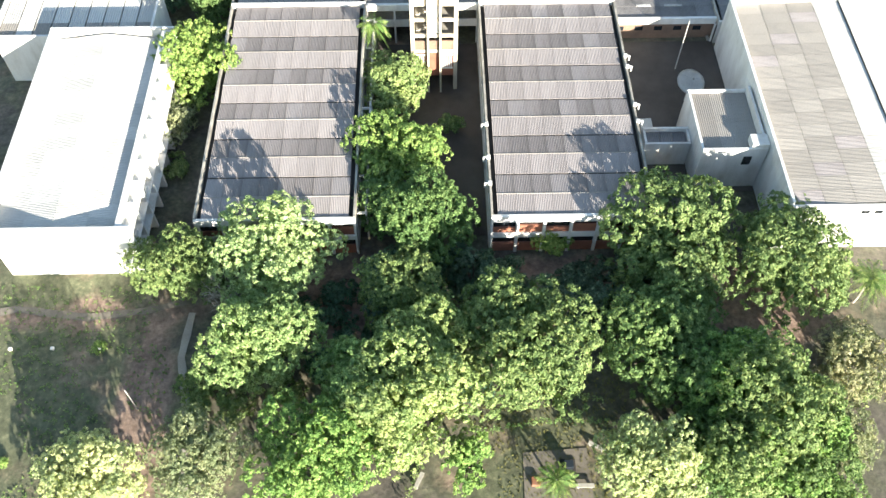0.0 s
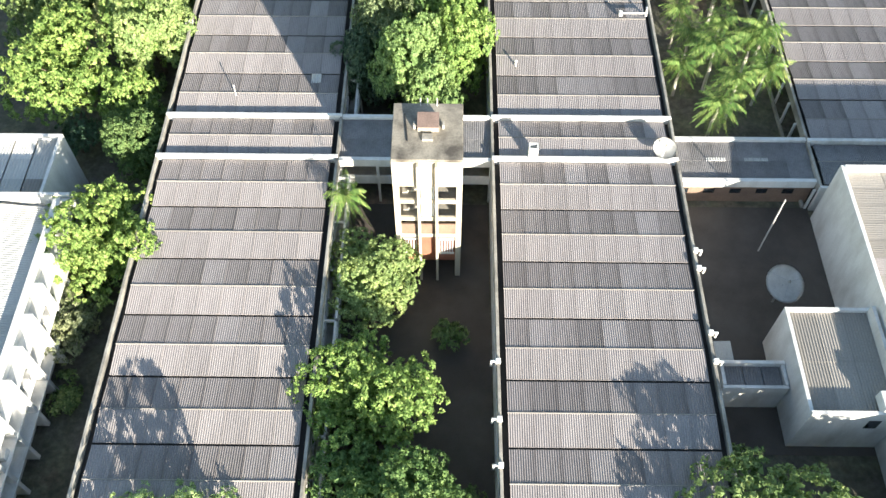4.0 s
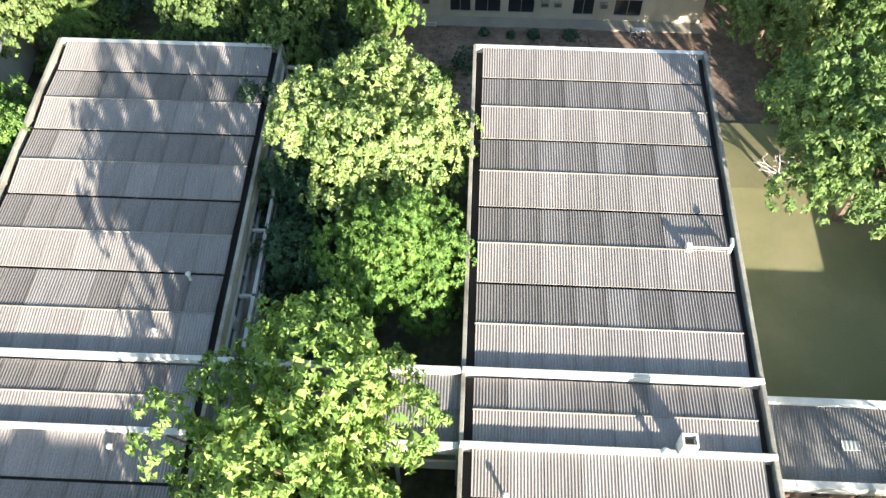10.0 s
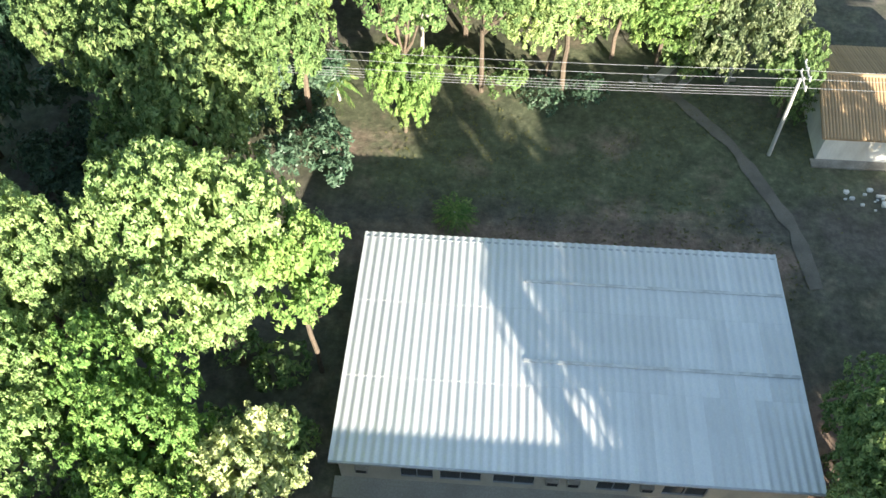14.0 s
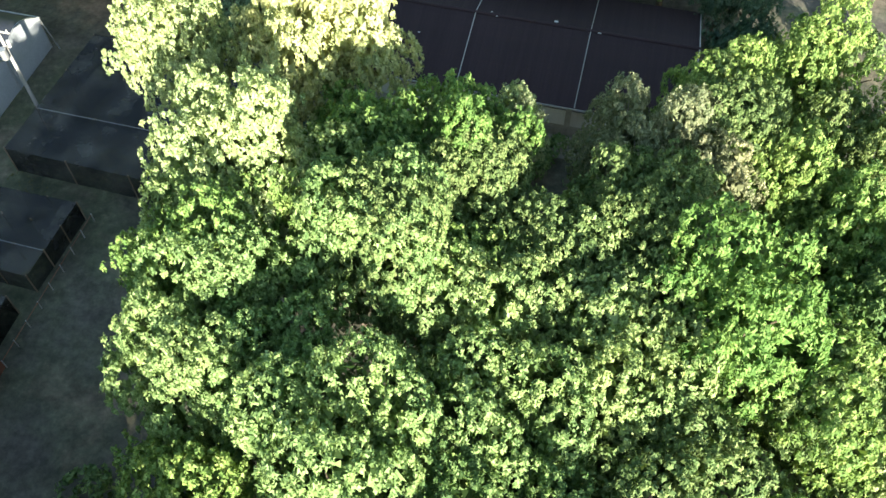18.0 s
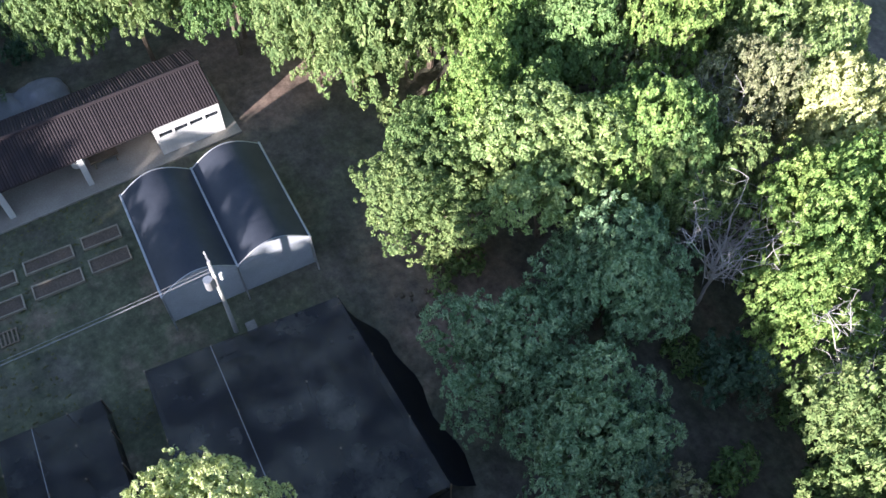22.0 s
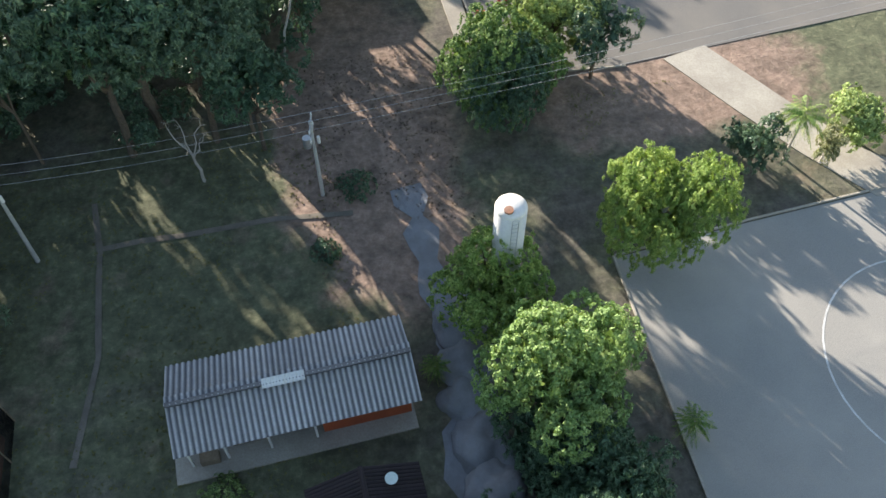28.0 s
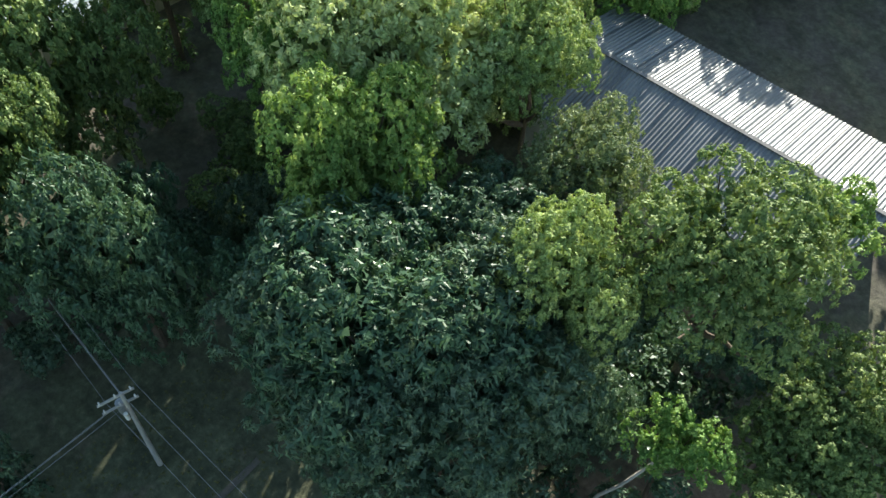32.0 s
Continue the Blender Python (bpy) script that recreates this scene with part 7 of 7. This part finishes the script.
undergrowth(-28, 186, -5, 203, 24, 8, "leaf_dark", 2.0)
undergrowth(-22, 203, 28, 242, 34, 9)
undergrowth(13, 243, 26, 262, 8, 10)
undergrowth(-32, 258, 12, 282, 24, 11)
undergrowth(-62, 252, -34, 280, 20, 12)
undergrowth(-92, 246, -62, 276, 20, 13)
undergrowth(-78, 208, -69, 240, 12, 14, "leaf_dark")
undergrowth(-60, 168, -26, 188, 60, 15, "leaf_dark", 2.1)
undergrowth(29, 148, 38, 172, 8, 16)

# ---- palms ----
def make_palm(name, fronds, length, height, seed, label, material="leaf_palm"):
    rnd = random.Random(seed)
    t = thing(name, (0, 0, 0), label, "palm tree")
    bm = bmesh.new()
    limb(bm, (0, 0, -0.3), (0.2, 0.1, height), 0.17, 0.12, rnd, 0.03)
    me = bpy.data.meshes.new("trunk")
    bm.to_mesh(me)
    bm.free()
    me.materials.append(MATS["pale_bark"])
    trunk = new("trunk", me)
    trunk.parent = t
    for k in range(fronds):
        a = 2 * math.pi * (k * 0.382)
        up = 1.25 - 1.35 * (k / fronds) + rnd.uniform(-0.12, 0.12)
        L = length * rnd.uniform(0.85, 1.1)
        verts, faces = [], []
        n = 30
        d = Vector((math.cos(a), math.sin(a), 0))
        s = Vector((-d.y, d.x, 0))
        spine = []
        for i in range(n + 1):
            q = i / n
            spine.append(Vector((0.2, 0.1, height)) + d * L * (q * (0.75 + 0.1 * q)) + Vector((0, 0, L * (up * q - 0.95 * q * q))))
        for i in range(n):
            p, q2 = spine[i], spine[i + 1]
            w = L * 0.19 * math.sin(math.pi * min(1, (i + 1.5) / (n + 1))) ** 0.7
            for sgn in (-1, 1):
                tipv = p.lerp(q2, 0.5) + s * sgn * w + d * w * 0.55 - Vector((0, 0, w * rnd.uniform(0.35, 1.0)))
                b0 = len(verts)
                verts += [p, p.lerp(tipv, 0.55) - d * 0.011 * L, tipv, p.lerp(tipv, 0.5) + d * 0.011 * L]
                faces.append((b0, b0 + 1, b0 + 2, b0 + 3))
        me = mesh_of("frond", verts, faces, material)
        f = new("frond", me)
        f.parent = t
    return t


tall_palm = make_palm("palm_tree", 30, 3.4, 6.5, 1, "tall feather palm with arching yellow-green fronds")
areca = make_palm("palm_clump", 26, 2.8, 2.2, 2, "low bushy palm clump with bright fronds")
court_palm = make_palm("palm_clump", 32, 2.6, 4.0, 3, "tall bushy palm clump with bright arching fronds")
USED_PALM = set()


def plant_palm(kind, x, y, s=1.0, hz=1.0):
    spin = (x * 61.7 + y * 23.9) % 360
    m = Matrix.Translation((x, y, gz(x, y))) @ Matrix.Rotation(radians(spin), 4, "Z")
    if kind.name in USED_PALM:
        t = copy_thing(kind, m)
    else:
        USED_PALM.add(kind.name)
        t = kind
        t.matrix_basis = m
    for ob in t.children:
        ob.scale = (s, s, s * hz)


plant_palm(tall_palm, -9.1, 87.6, 0.76, 1.53)
plant_palm(tall_palm, 44.8, 50.1, 0.95, 0.76)
plant_palm(areca, 9.7, 29.8, 0.91, 1.03)
plant_palm(tall_palm, 31.6, 120.7, 1.50, 0.68)
plant_palm(tall_palm, 26.3, 116.2, 0.80, 1.09)
plant_palm(court_palm, 29.2, 109.4, 1.38, 1.15)
plant_palm(court_palm, 33.6, 111.4, 1.24, 1.15)
plant_palm(court_palm, 28.4, 102.1, 1.21, 1.15)
plant_palm(court_palm, 27.2, 113.0, 1.11, 1.15)
plant_palm(court_palm, 34.2, 107.1, 1.20, 1.15)
plant_palm(court_palm, 35.2, 112.7, 1.32, 1.15)
plant_palm(court_palm, 31.0, 105.0, 1.2, 1.2)
plant_palm(court_palm, 25.6, 108.5, 1.1, 1.1)
plant_palm(court_palm, 30.5, 114.5, 1.1, 1.3)
plant_palm(tall_palm, -29.7, 162.7, 0.88, 0.99)
plant_palm(tall_palm, -72.6, 172.9, 0.75, 1.16)
plant_palm(tall_palm, -95.0, 200.0, 0.72, 1.05)
plant_palm(areca, -79.5, 220.3, 0.58, 1.50)
plant_palm(areca, -75.4, 224.9, 0.65, 0.96)
plant_palm(areca, -83.6, 246.8, 0.89, 1.06)
plant_palm(areca, -85.0, 248.1, 0.89, 1.05)
plant_palm(areca, -5.8, 201.6, 0.79, 1.19)
plant_palm(areca, 24.9, 210.3, 0.89, 1.41)
plant_palm(areca, -64.4, 213.1, 0.46, 1.37)
plant_palm(areca, 4.3, 190.1, 0.74, 0.63)


# ---- roof fittings ----
def chimney(x, y, z, label="square white roof chimney open at the top"):
    c = thing("roof_chimney", (x, y, z), label, "chimney", "chimneys on the roofs")
    part("shaft", boxes((x - 0.45, y - 0.4, z - 0.4, x - 0.33, y + 0.4, z + 1.3), (x + 0.33, y - 0.4, z - 0.4, x + 0.45, y + 0.4, z + 1.3), (x - 0.33, y - 0.4, z - 0.4, x + 0.33, y - 0.28, z + 1.3), (x - 0.33, y + 0.28, z - 0.4, x + 0.33, y + 0.4, z + 1.3)), "white_paint", c)
    part("flue_floor", boxes((x - 0.33, y - 0.28, z + 0.6, x + 0.33, y + 0.28, z + 0.7)), "timber", c)


chimney(8.5, 93.4, 8.6)
chimney(17.4, 125.4, 8.6)


def vent(x, y, z, h=0.55, r=0.1):
    v = thing("roof_vent", (x, y, z), "thin white vent pipe with a cap on the roof", "vent pipe", "vent pipes on the roofs")
    bm = bmesh.new()
    rod(bm, (x, y, z - 0.3), (x, y, z + h), r, r, 10)
    part("pipe", bm, "white_paint", v)
    bm = bmesh.new()
    rod(bm, (x, y, z + h + 0.03), (x, y, z + h + 0.16), r * 1.9, r * 0.9, 10)
    part("cap", bm, "white_paint", v)


vent(7.2, 122.2, 8.2)
vent(-21.5, 101.3, 8.3, 1.3, 0.05)
vent(-15.3, 124.0, 8.2)
vent(-13.2, 135.6, 8.3)
vent(-14.5, 131.5, 8.2)
vent(16.2, 125.0, 8.6, 0.4, 0.14)
vent(7.3, 106.0, 8.3)
vent(-17.0, 154.0, 8.3, 0.9, 0.05)


def side_spout(x, y, z, out):
    """A white box and elbow pipe on the roof edge."""
    s = thing("overflow_pipe", (x, y, z), "white plastic pipe elbow fixed to the roof edge", "pipe", "pipes on the roof edges")
    part("box", boxes((x - 0.22, y - 0.2, z - 0.2, x + 0.22, y + 0.2, z + 0.3), bevel=0.04), "white_paint", s)
    bm = bmesh.new()
    rod(bm, (x, y, z + 0.1), (x + out * 0.55, y, z + 0.05), 0.1, 0.1, 10)
    rod(bm, (x + out * 0.55, y, z + 0.1), (x + out * 0.55, y, z - 0.7), 0.1, 0.1, 10)
    part("elbow", bm, "white_paint", s)


for q in (82.4, 80.5, 74.0, 71.3):
    side_spout(22.6, q, 8.45, 1)
for q in (71.1, 66.0, 62.2):
    side_spout(4.6, q, 8.45, -1)
side_spout(-28.0, 112.0, 8.45, -1)


def roof_pipe(x0, x1, y, z):
    p = thing("roof_pipe", (x0, y, z), "white water pipe lying along the roof ridge", "pipe", "pipes on the roof ridges")
    bm = bmesh.new()
    rod(bm, (x0, y, z), (x1, y, z), 0.09, 0.09, 10)
    part("run", bm, "white_paint", p)
    bm = bmesh.new()
    rod(bm, (x1, y, z - 0.4), (x1, y, z + 0.45), 0.13, 0.13, 10)
    rod(bm, (x1, y, z + 0.4), (x1 + 0.05, y + 0.5, z + 0.4), 0.12, 0.12, 10)
    part("riser", bm, "white_paint", p)
    part("box", boxes((x0 - 0.3, y - 0.25, z - 0.3, x0 + 0.1, y + 0.25, z + 0.2), bevel=0.04), "white_paint", p)


roof_pipe(19.2, 21.9, 113.8, 8.75)
roof_pipe(19.2, 21.8, 139.2, 8.75)


def patch_sheet(x, y, z, w, l, material, tilt=0.0):
    me = wave_mesh("replacement_sheet", w, l, 0.265, 0.07, material)
    ob = new("replacement_sheet", me)
    ob.location, ob.rotation_euler = (x, y, z), (radians(tilt), 0, 0)
    tagged(ob, "newer pale roof sheet laid over the old roof", "roof sheet", "patched roof sheets")


patch_sheet(-14.6, 119.8, 8.56, 1.1, 1.3, "pale_sheet", -10)
patch_sheet(-14.0, 103.2, 8.2, 1.0, 1.2, "pale_sheet", 10)
patch_sheet(28.0, 127.2, 4.93, 1.1, 0.6, "pale_sheet", 2)
patch_sheet(30.5, 96.0, 4.92, 2.4, 0.4, "pale_sheet", 2)
patch_sheet(26.6, 96.0, 4.92, 2.0, 0.4, "pale_sheet", 2)


# ---- front garden with clipped hedges and a small monument ----
def hedge(pts, w, h, label="low clipped yellow-green hedge edging the garden"):
    rng = np.random.default_rng(len(pts) + int(abs(pts[0][0]) * 10))
    c = []
    for a, b in zip(pts, pts[1:]):
        n = int(math.dist(a, b) / 0.28)
        for i in range(n):
            q = i / n
            x, y = a[0] + (b[0] - a[0]) * q, a[1] + (b[1] - a[1]) * q
            for k in range(3):
                c.append((x + rng.normal(0, w * 0.3), y + rng.normal(0, w * 0.3), gz(x, y) + rng.uniform(0.15, h)))
    c = np.array(c)
    nrm = np.tile(np.array([[0.0, 0.0, 1.0]]), (len(c), 1))
    v, f = leaf_cards(c, nrm, 6, 0.16, 0.17, 0.09, rng, 0.1)
    me = mesh_of("hedge", v.tolist(), f.tolist(), "leaf_yellow")
    tagged(new("hedge", me), label, "hedge", "garden hedges")


hedge([(2.6, 38.6), (9, 39.2), (15.6, 38.8)], 0.6, 0.7)
hedge([(2.4, 35.3), (9, 36.4), (16.2, 36.2)], 0.6, 0.7)
hedge([(-5.2, 26.5), (-4.0, 31.0), (-1.5, 34.6)], 0.6, 0.7)
flat("garden_floor", [(6.6, 27.0), (6.8, 33.2), (13.2, 33.6), (13.4, 27.0)][::-1], "worn_trail", 0.08)


def bench(x, y, turn, material="concrete"):
    b = thing("garden_bench", (0, 0, 0), "short concrete bench in the garden", "bench", "benches in the garden")
    part("seat", boxes((-0.9, -0.22, 0.38, 0.9, 0.22, 0.46), bevel=0.02), material, b)
    for s in (-0.65, 0.65):
        part("leg", boxes((s - 0.08, -0.18, 0, s + 0.08, 0.18, 0.38)), material, b)
    b.matrix_basis = Matrix.Translation((x, y, gz(x, y))) @ Matrix.Rotation(radians(turn), 4, "Z")


bench(-3.6, 30.4, 65)
bench(14.2, 33.6, -30)
bench(12.6, 29.6, 0)
t = thing("garden_plinth", (11.0, 31.6, gz(11, 31)), "dark stone plinth in the garden", "plinth")
part("base", boxes((10.4, 30.6, gz(11, 31) - 0.1, 11.9, 32.4, gz(11, 31) + 0.25), bevel=0.03), "dark_void", t)
part("block", boxes((10.7, 31.2, gz(11, 31) + 0.25, 11.6, 32.0, gz(11, 31) + 1.1), bevel=0.03), "window_glass", t)
solid("plant_tub", boxes((7.4, 29.7, gz(7, 30), 8.3, 30.6, gz(7, 30) + 0.45), bevel=0.05), "rust", "square terracotta plant tub on the garden floor", "plant tub")

for x in (-47.7, -43.2, -38.2):
    solid("marker_stone", boxes((x, 45.6, gz(x, 45.6) - 0.1, x + 0.4, 45.95, gz(x, 45.6) + 0.3), bevel=0.04), "white_paint", "small white marker stone in the grass", "marker", "markers in the grass")
strip("footpath", [(-60, 48.5), (-48, 50.8), (-40, 49.6), (-33.5, 50.4), (-29.5, 51.5)], 0.9, "worn_trail", 0.07)
strip("drain_channel", [(-28.6, 50), (-29.0, 44.5), (-27.2, 37), (-26.5, 28)], 0.9, "pavement_slab", 0.08)


# ---- bare trees ----
def bare_tree(x, y, h, r, seed, material="dead_wood", label="leafless grey tree with a tangle of bare branches", n1=13, n2=9):
    rnd = random.Random(seed)
    g = gz(x, y)
    t = thing("bare_tree", (x, y, g), label, "tree")
    bm = bmesh.new()
    limb(bm, (x, y, g - 0.3), (x + 0.2, y, g + h * 0.45), 0.15, 0.09, rnd, 0.08)
    part("trunk", bm, material, t)
    bm = bmesh.new()
    for i in range(n1):
        a = 2 * math.pi * i / n1 + rnd.uniform(-0.3, 0.3)
        q = rnd.uniform(0.5, 1.0)
        tip = (x + r * q * math.cos(a), y + r * q * math.sin(a), g + h * rnd.uniform(0.75, 1.0))
        pts = limb(bm, (x + 0.2, y, g + h * rnd.uniform(0.3, 0.46)), tip, 0.065, 0.018, rnd, 0.12, 5)
        for j in range(n2):
            p = pts[rnd.randint(2, 5)]
            e = p + Vector((rnd.uniform(-1, 1), rnd.uniform(-1, 1), rnd.uniform(-0.1, 0.7))) * r * 0.36
            sub = limb(bm, p, e, 0.022, 0.009, rnd, 0.16, 3)
            for k in range(2):
                s = sub[rnd.randint(1, 3)]
                rod(bm, s, s + Vector((rnd.uniform(-1, 1), rnd.uniform(-1, 1), rnd.uniform(-0.1, 0.5))) * r * 0.2, 0.011, 0.005, 4)
    part("branch_crown", bm, material, t)


bare_tree(-25.9, 266.2, 10.5, 4.0, 1)
bare_tree(-15.2, 267.9, 12.0, 3.8, 2)
bare_tree(-27.4, 268.5, 8.5, 4.2, 3)
bare_tree(-35.0, 271.5, 11.0, 3.4, 4)
bare_tree(-24.1, 49.8, 6.0, 3.0, 5, "pale_bark")
bare_tree(-50.1, 193.4, 7.2, 1.5, 6, "pale_bark", "slender pale tree with sparse bare twigs", 5, 4)
bare_tree(28.6, 150.8, 2.5, 2.0, 7, "dead_wood", "heap of dry cut branches beside the court", 10, 4)


def slim_trunk(x, y, tx, ty, tz, label="long thin leaning trunk below a small crown"):
    rnd = random.Random(int(x * 7))
    bm = bmesh.new()
    limb(bm, (x, y, -0.2), (tx, ty, tz), 0.13, 0.08, rnd, 0.08, 6)
    solid("leaning_trunk", bm, "pale_bark", label, "tree trunk")


slim_trunk(-57.2, 184.4, -59.3, 179.6, 8.2)


# ---- workshop yard ----
def trolley(x, y):
    t = thing("hand_trolley", (x, y, 0), "steel hand trolley with two small wheels", "trolley")
    bm = bmesh.new()
    for a, b in (((x, y, 0.25), (x + 1.3, y, 0.25)), ((x, y + 0.6, 0.25), (x + 1.3, y + 0.6, 0.25)), ((x, y, 0.25), (x, y, 0.95)), ((x, y + 0.6, 0.25), (x, y + 0.6, 0.95)), ((x, y, 0.95), (x, y + 0.6, 0.95)), ((x + 1.3, y, 0.25), (x + 1.3, y + 0.6, 0.25))):
        rod(bm, a, b, 0.03, sides=6)
    part("chassis", bm, "galvanised", t)
    part("tray", boxes((x + 0.1, y, 0.9, x + 1.4, y + 0.5, 0.97), bevel=0.01), "white_paint", t)
    for q in (0.3, 0.95):
        bm = bmesh.new()
        rod(bm, (x + q, y - 0.05, 0.2), (x + q, y + 0.03, 0.2), 0.2, 0.2, 14)
        part("wheel", bm, "black_rubber", t)


trolley(18.9, 168.3)
solid("sign_board", boxes((-0.2, 169.0, 0.2, 1.0, 169.08, 0.6), (-0.1, 169.02, -0.1, -0.04, 169.06, 0.2), (0.84, 169.02, -0.1, 0.9, 169.06, 0.2)), "white_paint", "low white sign board before the wall", "sign")
solid("sign_bars", boxes((-0.1, 168.985, 0.42, 0.35, 168.997, 0.5), (0.42, 168.985, 0.42, 0.9, 168.997, 0.5)), "blue_tarp", "plain bars of unreadable sign lettering", "lettering")


def shrub(x, y, r, material, label, h=0.9, seed=0):
    rng = np.random.default_rng(seed + int(abs(x * 10 + y)))
    m = int(90 * r)
    d = rng.normal(0, 1, (m, 3))
    d /= np.linalg.norm(d, axis=1)[:, None]
    d[:, 2] = np.abs(d[:, 2])
    c = np.array([x, y, gz(x, y) + 0.1]) + d * r * rng.uniform(0.5, 1.0, (m, 1)) * np.array([1, 1, h])
    v, f = leaf_cards(c, d, 7, 0.2, 0.26, 0.11, rng, 0.15)
    me = mesh_of("shrub", v.tolist(), f.tolist(), material)
    tagged(new("shrub", me), label, "shrub", "low shrubs")


for i, (x, y, r) in enumerate(((5.5, 168.4, 0.5), (10.0, 168.3, 0.6), (13.4, 168.3, 0.7), (8.0, 168.2, 0.4))):
    shrub(x, y, r, "leaf_dark", "small dark clipped shrub before the workshop", 1.0, i)
shrub(22.5, 163.6, 1.5, "leaf_bright", "leafy bright shrub on the bare earth", 1.2)
shrub(4.3, 163.8, 1.9, "leaf_dark", "dark bushy shrub between the buildings", 1.1)
shrub(1.8, 162.0, 1.2, "leaf_green", "dark bushy shrub between the buildings", 1.1)
shrub(-50.2, 219.0, 1.7, "leaf_green", "green bush at the cottage veranda", 1.1)
shrub(-37.9, 45.8, 0.8, "leaf_bright", "small bright bush in the grass", 0.9)
shrub(-45, 33, 0.6, "leaf_bright", "small bright bush in the grass", 0.9)
shrub(-58.5, 202.0, 1.2, "leaf_dark", "low dark bush in the clearing", 0.8)
shrub(-61.5, 196.3, 1.6, "leaf_dark", "low dark bush beside the pole", 0.8)
shrub(21.0, 209.5, 1.4, "leaf_bright", "low bright bush beside the path", 0.6)
shrub(10.5, 203.0, 2.2, "leaf_dark", "dark low thicket at the wood's edge", 0.6)
shrub(14.0, 204.0, 1.8, "leaf_dark", "dark low thicket at the wood's edge", 0.6)
shrub(30.5, 202.5, 1.6, "leaf_green", "green bush beside the small house", 2.6)


def rubble(x, y, n, seed, material="white_paint", label="scatter of pale building rubble"):
    rnd = random.Random(seed)
    h = thing("rubble_heap", (x, y, gz(x, y)), label, "rubble")
    for i in range(n):
        px, py, s = x + rnd.gauss(0, 0.7), y + rnd.gauss(0, 0.5), rnd.uniform(0.12, 0.35)
        g = gz(px, py)
        part("stone", boxes((px, py, g - 0.05, px + s * 1.4, py + s, g + s * 0.7), bevel=s * 0.18), material, h)


rubble(35.4, 193.9, 14, 1)
rubble(33.4, 194.5, 8, 2)
rubble(18.6, 205.3, 9, 3, "pavement_slab")
rubble(24.6, 206.4, 6, 4, "pavement_slab")
rubble(-35.5, 248.8, 8, 5, "bark", "clods of dark turned earth")
mat_base = thing("pole_footing", (-38.0, 236.6, 0), "square concrete footing slab beside the pole", "slab")
part("slab", boxes((-38.3, 235.9, -0.1, -37.4, 236.8, 0.2), bevel=0.03), "concrete", mat_base)

# ---- fallen leaves and tufts over the open ground ----


def tufts(name, x0, y0, x1, y1, count, seed, material, size, label):
    rng = np.random.default_rng(seed)
    c = np.stack([rng.uniform(x0, x1, count), rng.uniform(y0, y1, count), np.zeros(count)], axis=1)
    keep = np.array([noise.noise((p[0] * 0.12, p[1] * 0.12, seed)) > -0.12 for p in c])
    c = c[keep]
    c[:, 2] = [gz(p[0], p[1]) + 0.03 for p in c]
    nrm = np.tile(np.array([[0.0, 0.0, 1.0]]), (len(c), 1))
    v, f = leaf_cards(c, nrm, 5, size * 0.6, size, size * 0.3, rng, 0.05)
    me = mesh_of(name, v.tolist(), f.tolist(), material)
    tagged(new(name, me), label, "grass", kind="stuff")


tufts("grass_tufts", -52, 18, -30, 54, 2600, 1, "leaf_green", 0.26, "thin grass tufts on the open ground")
tufts("grass_tufts", -60, 190, -34, 232, 3200, 2, "grass_blades", 0.17, "thin grass tufts in the clearing")
tufts("grass_tufts", -2, 185, 32, 204, 2000, 3, "grass_blades", 0.16, "thin grass tufts behind the workshop")
tufts("grass_tufts", 23, 130, 36, 157, 1500, 4, "grass_blades", 0.1, "thin dry grass in the court")
tufts("grass_tufts", -89, 190, -80, 204, 700, 5, "grass_blades", 0.15, "dry grass along the road")
tufts("grass_tufts", 2, 26, 18, 42, 1300, 6, "grass_blades", 0.22, "short grass in the garden")
tufts("leaf_litter", -70, 176, -58, 206, 1500, 7, "bark", 0.18, "fallen leaves on the bare earth")
tufts("leaf_litter", -4, 158, 32, 169, 1200, 8, "bark", 0.18, "fallen leaves on the bare earth")
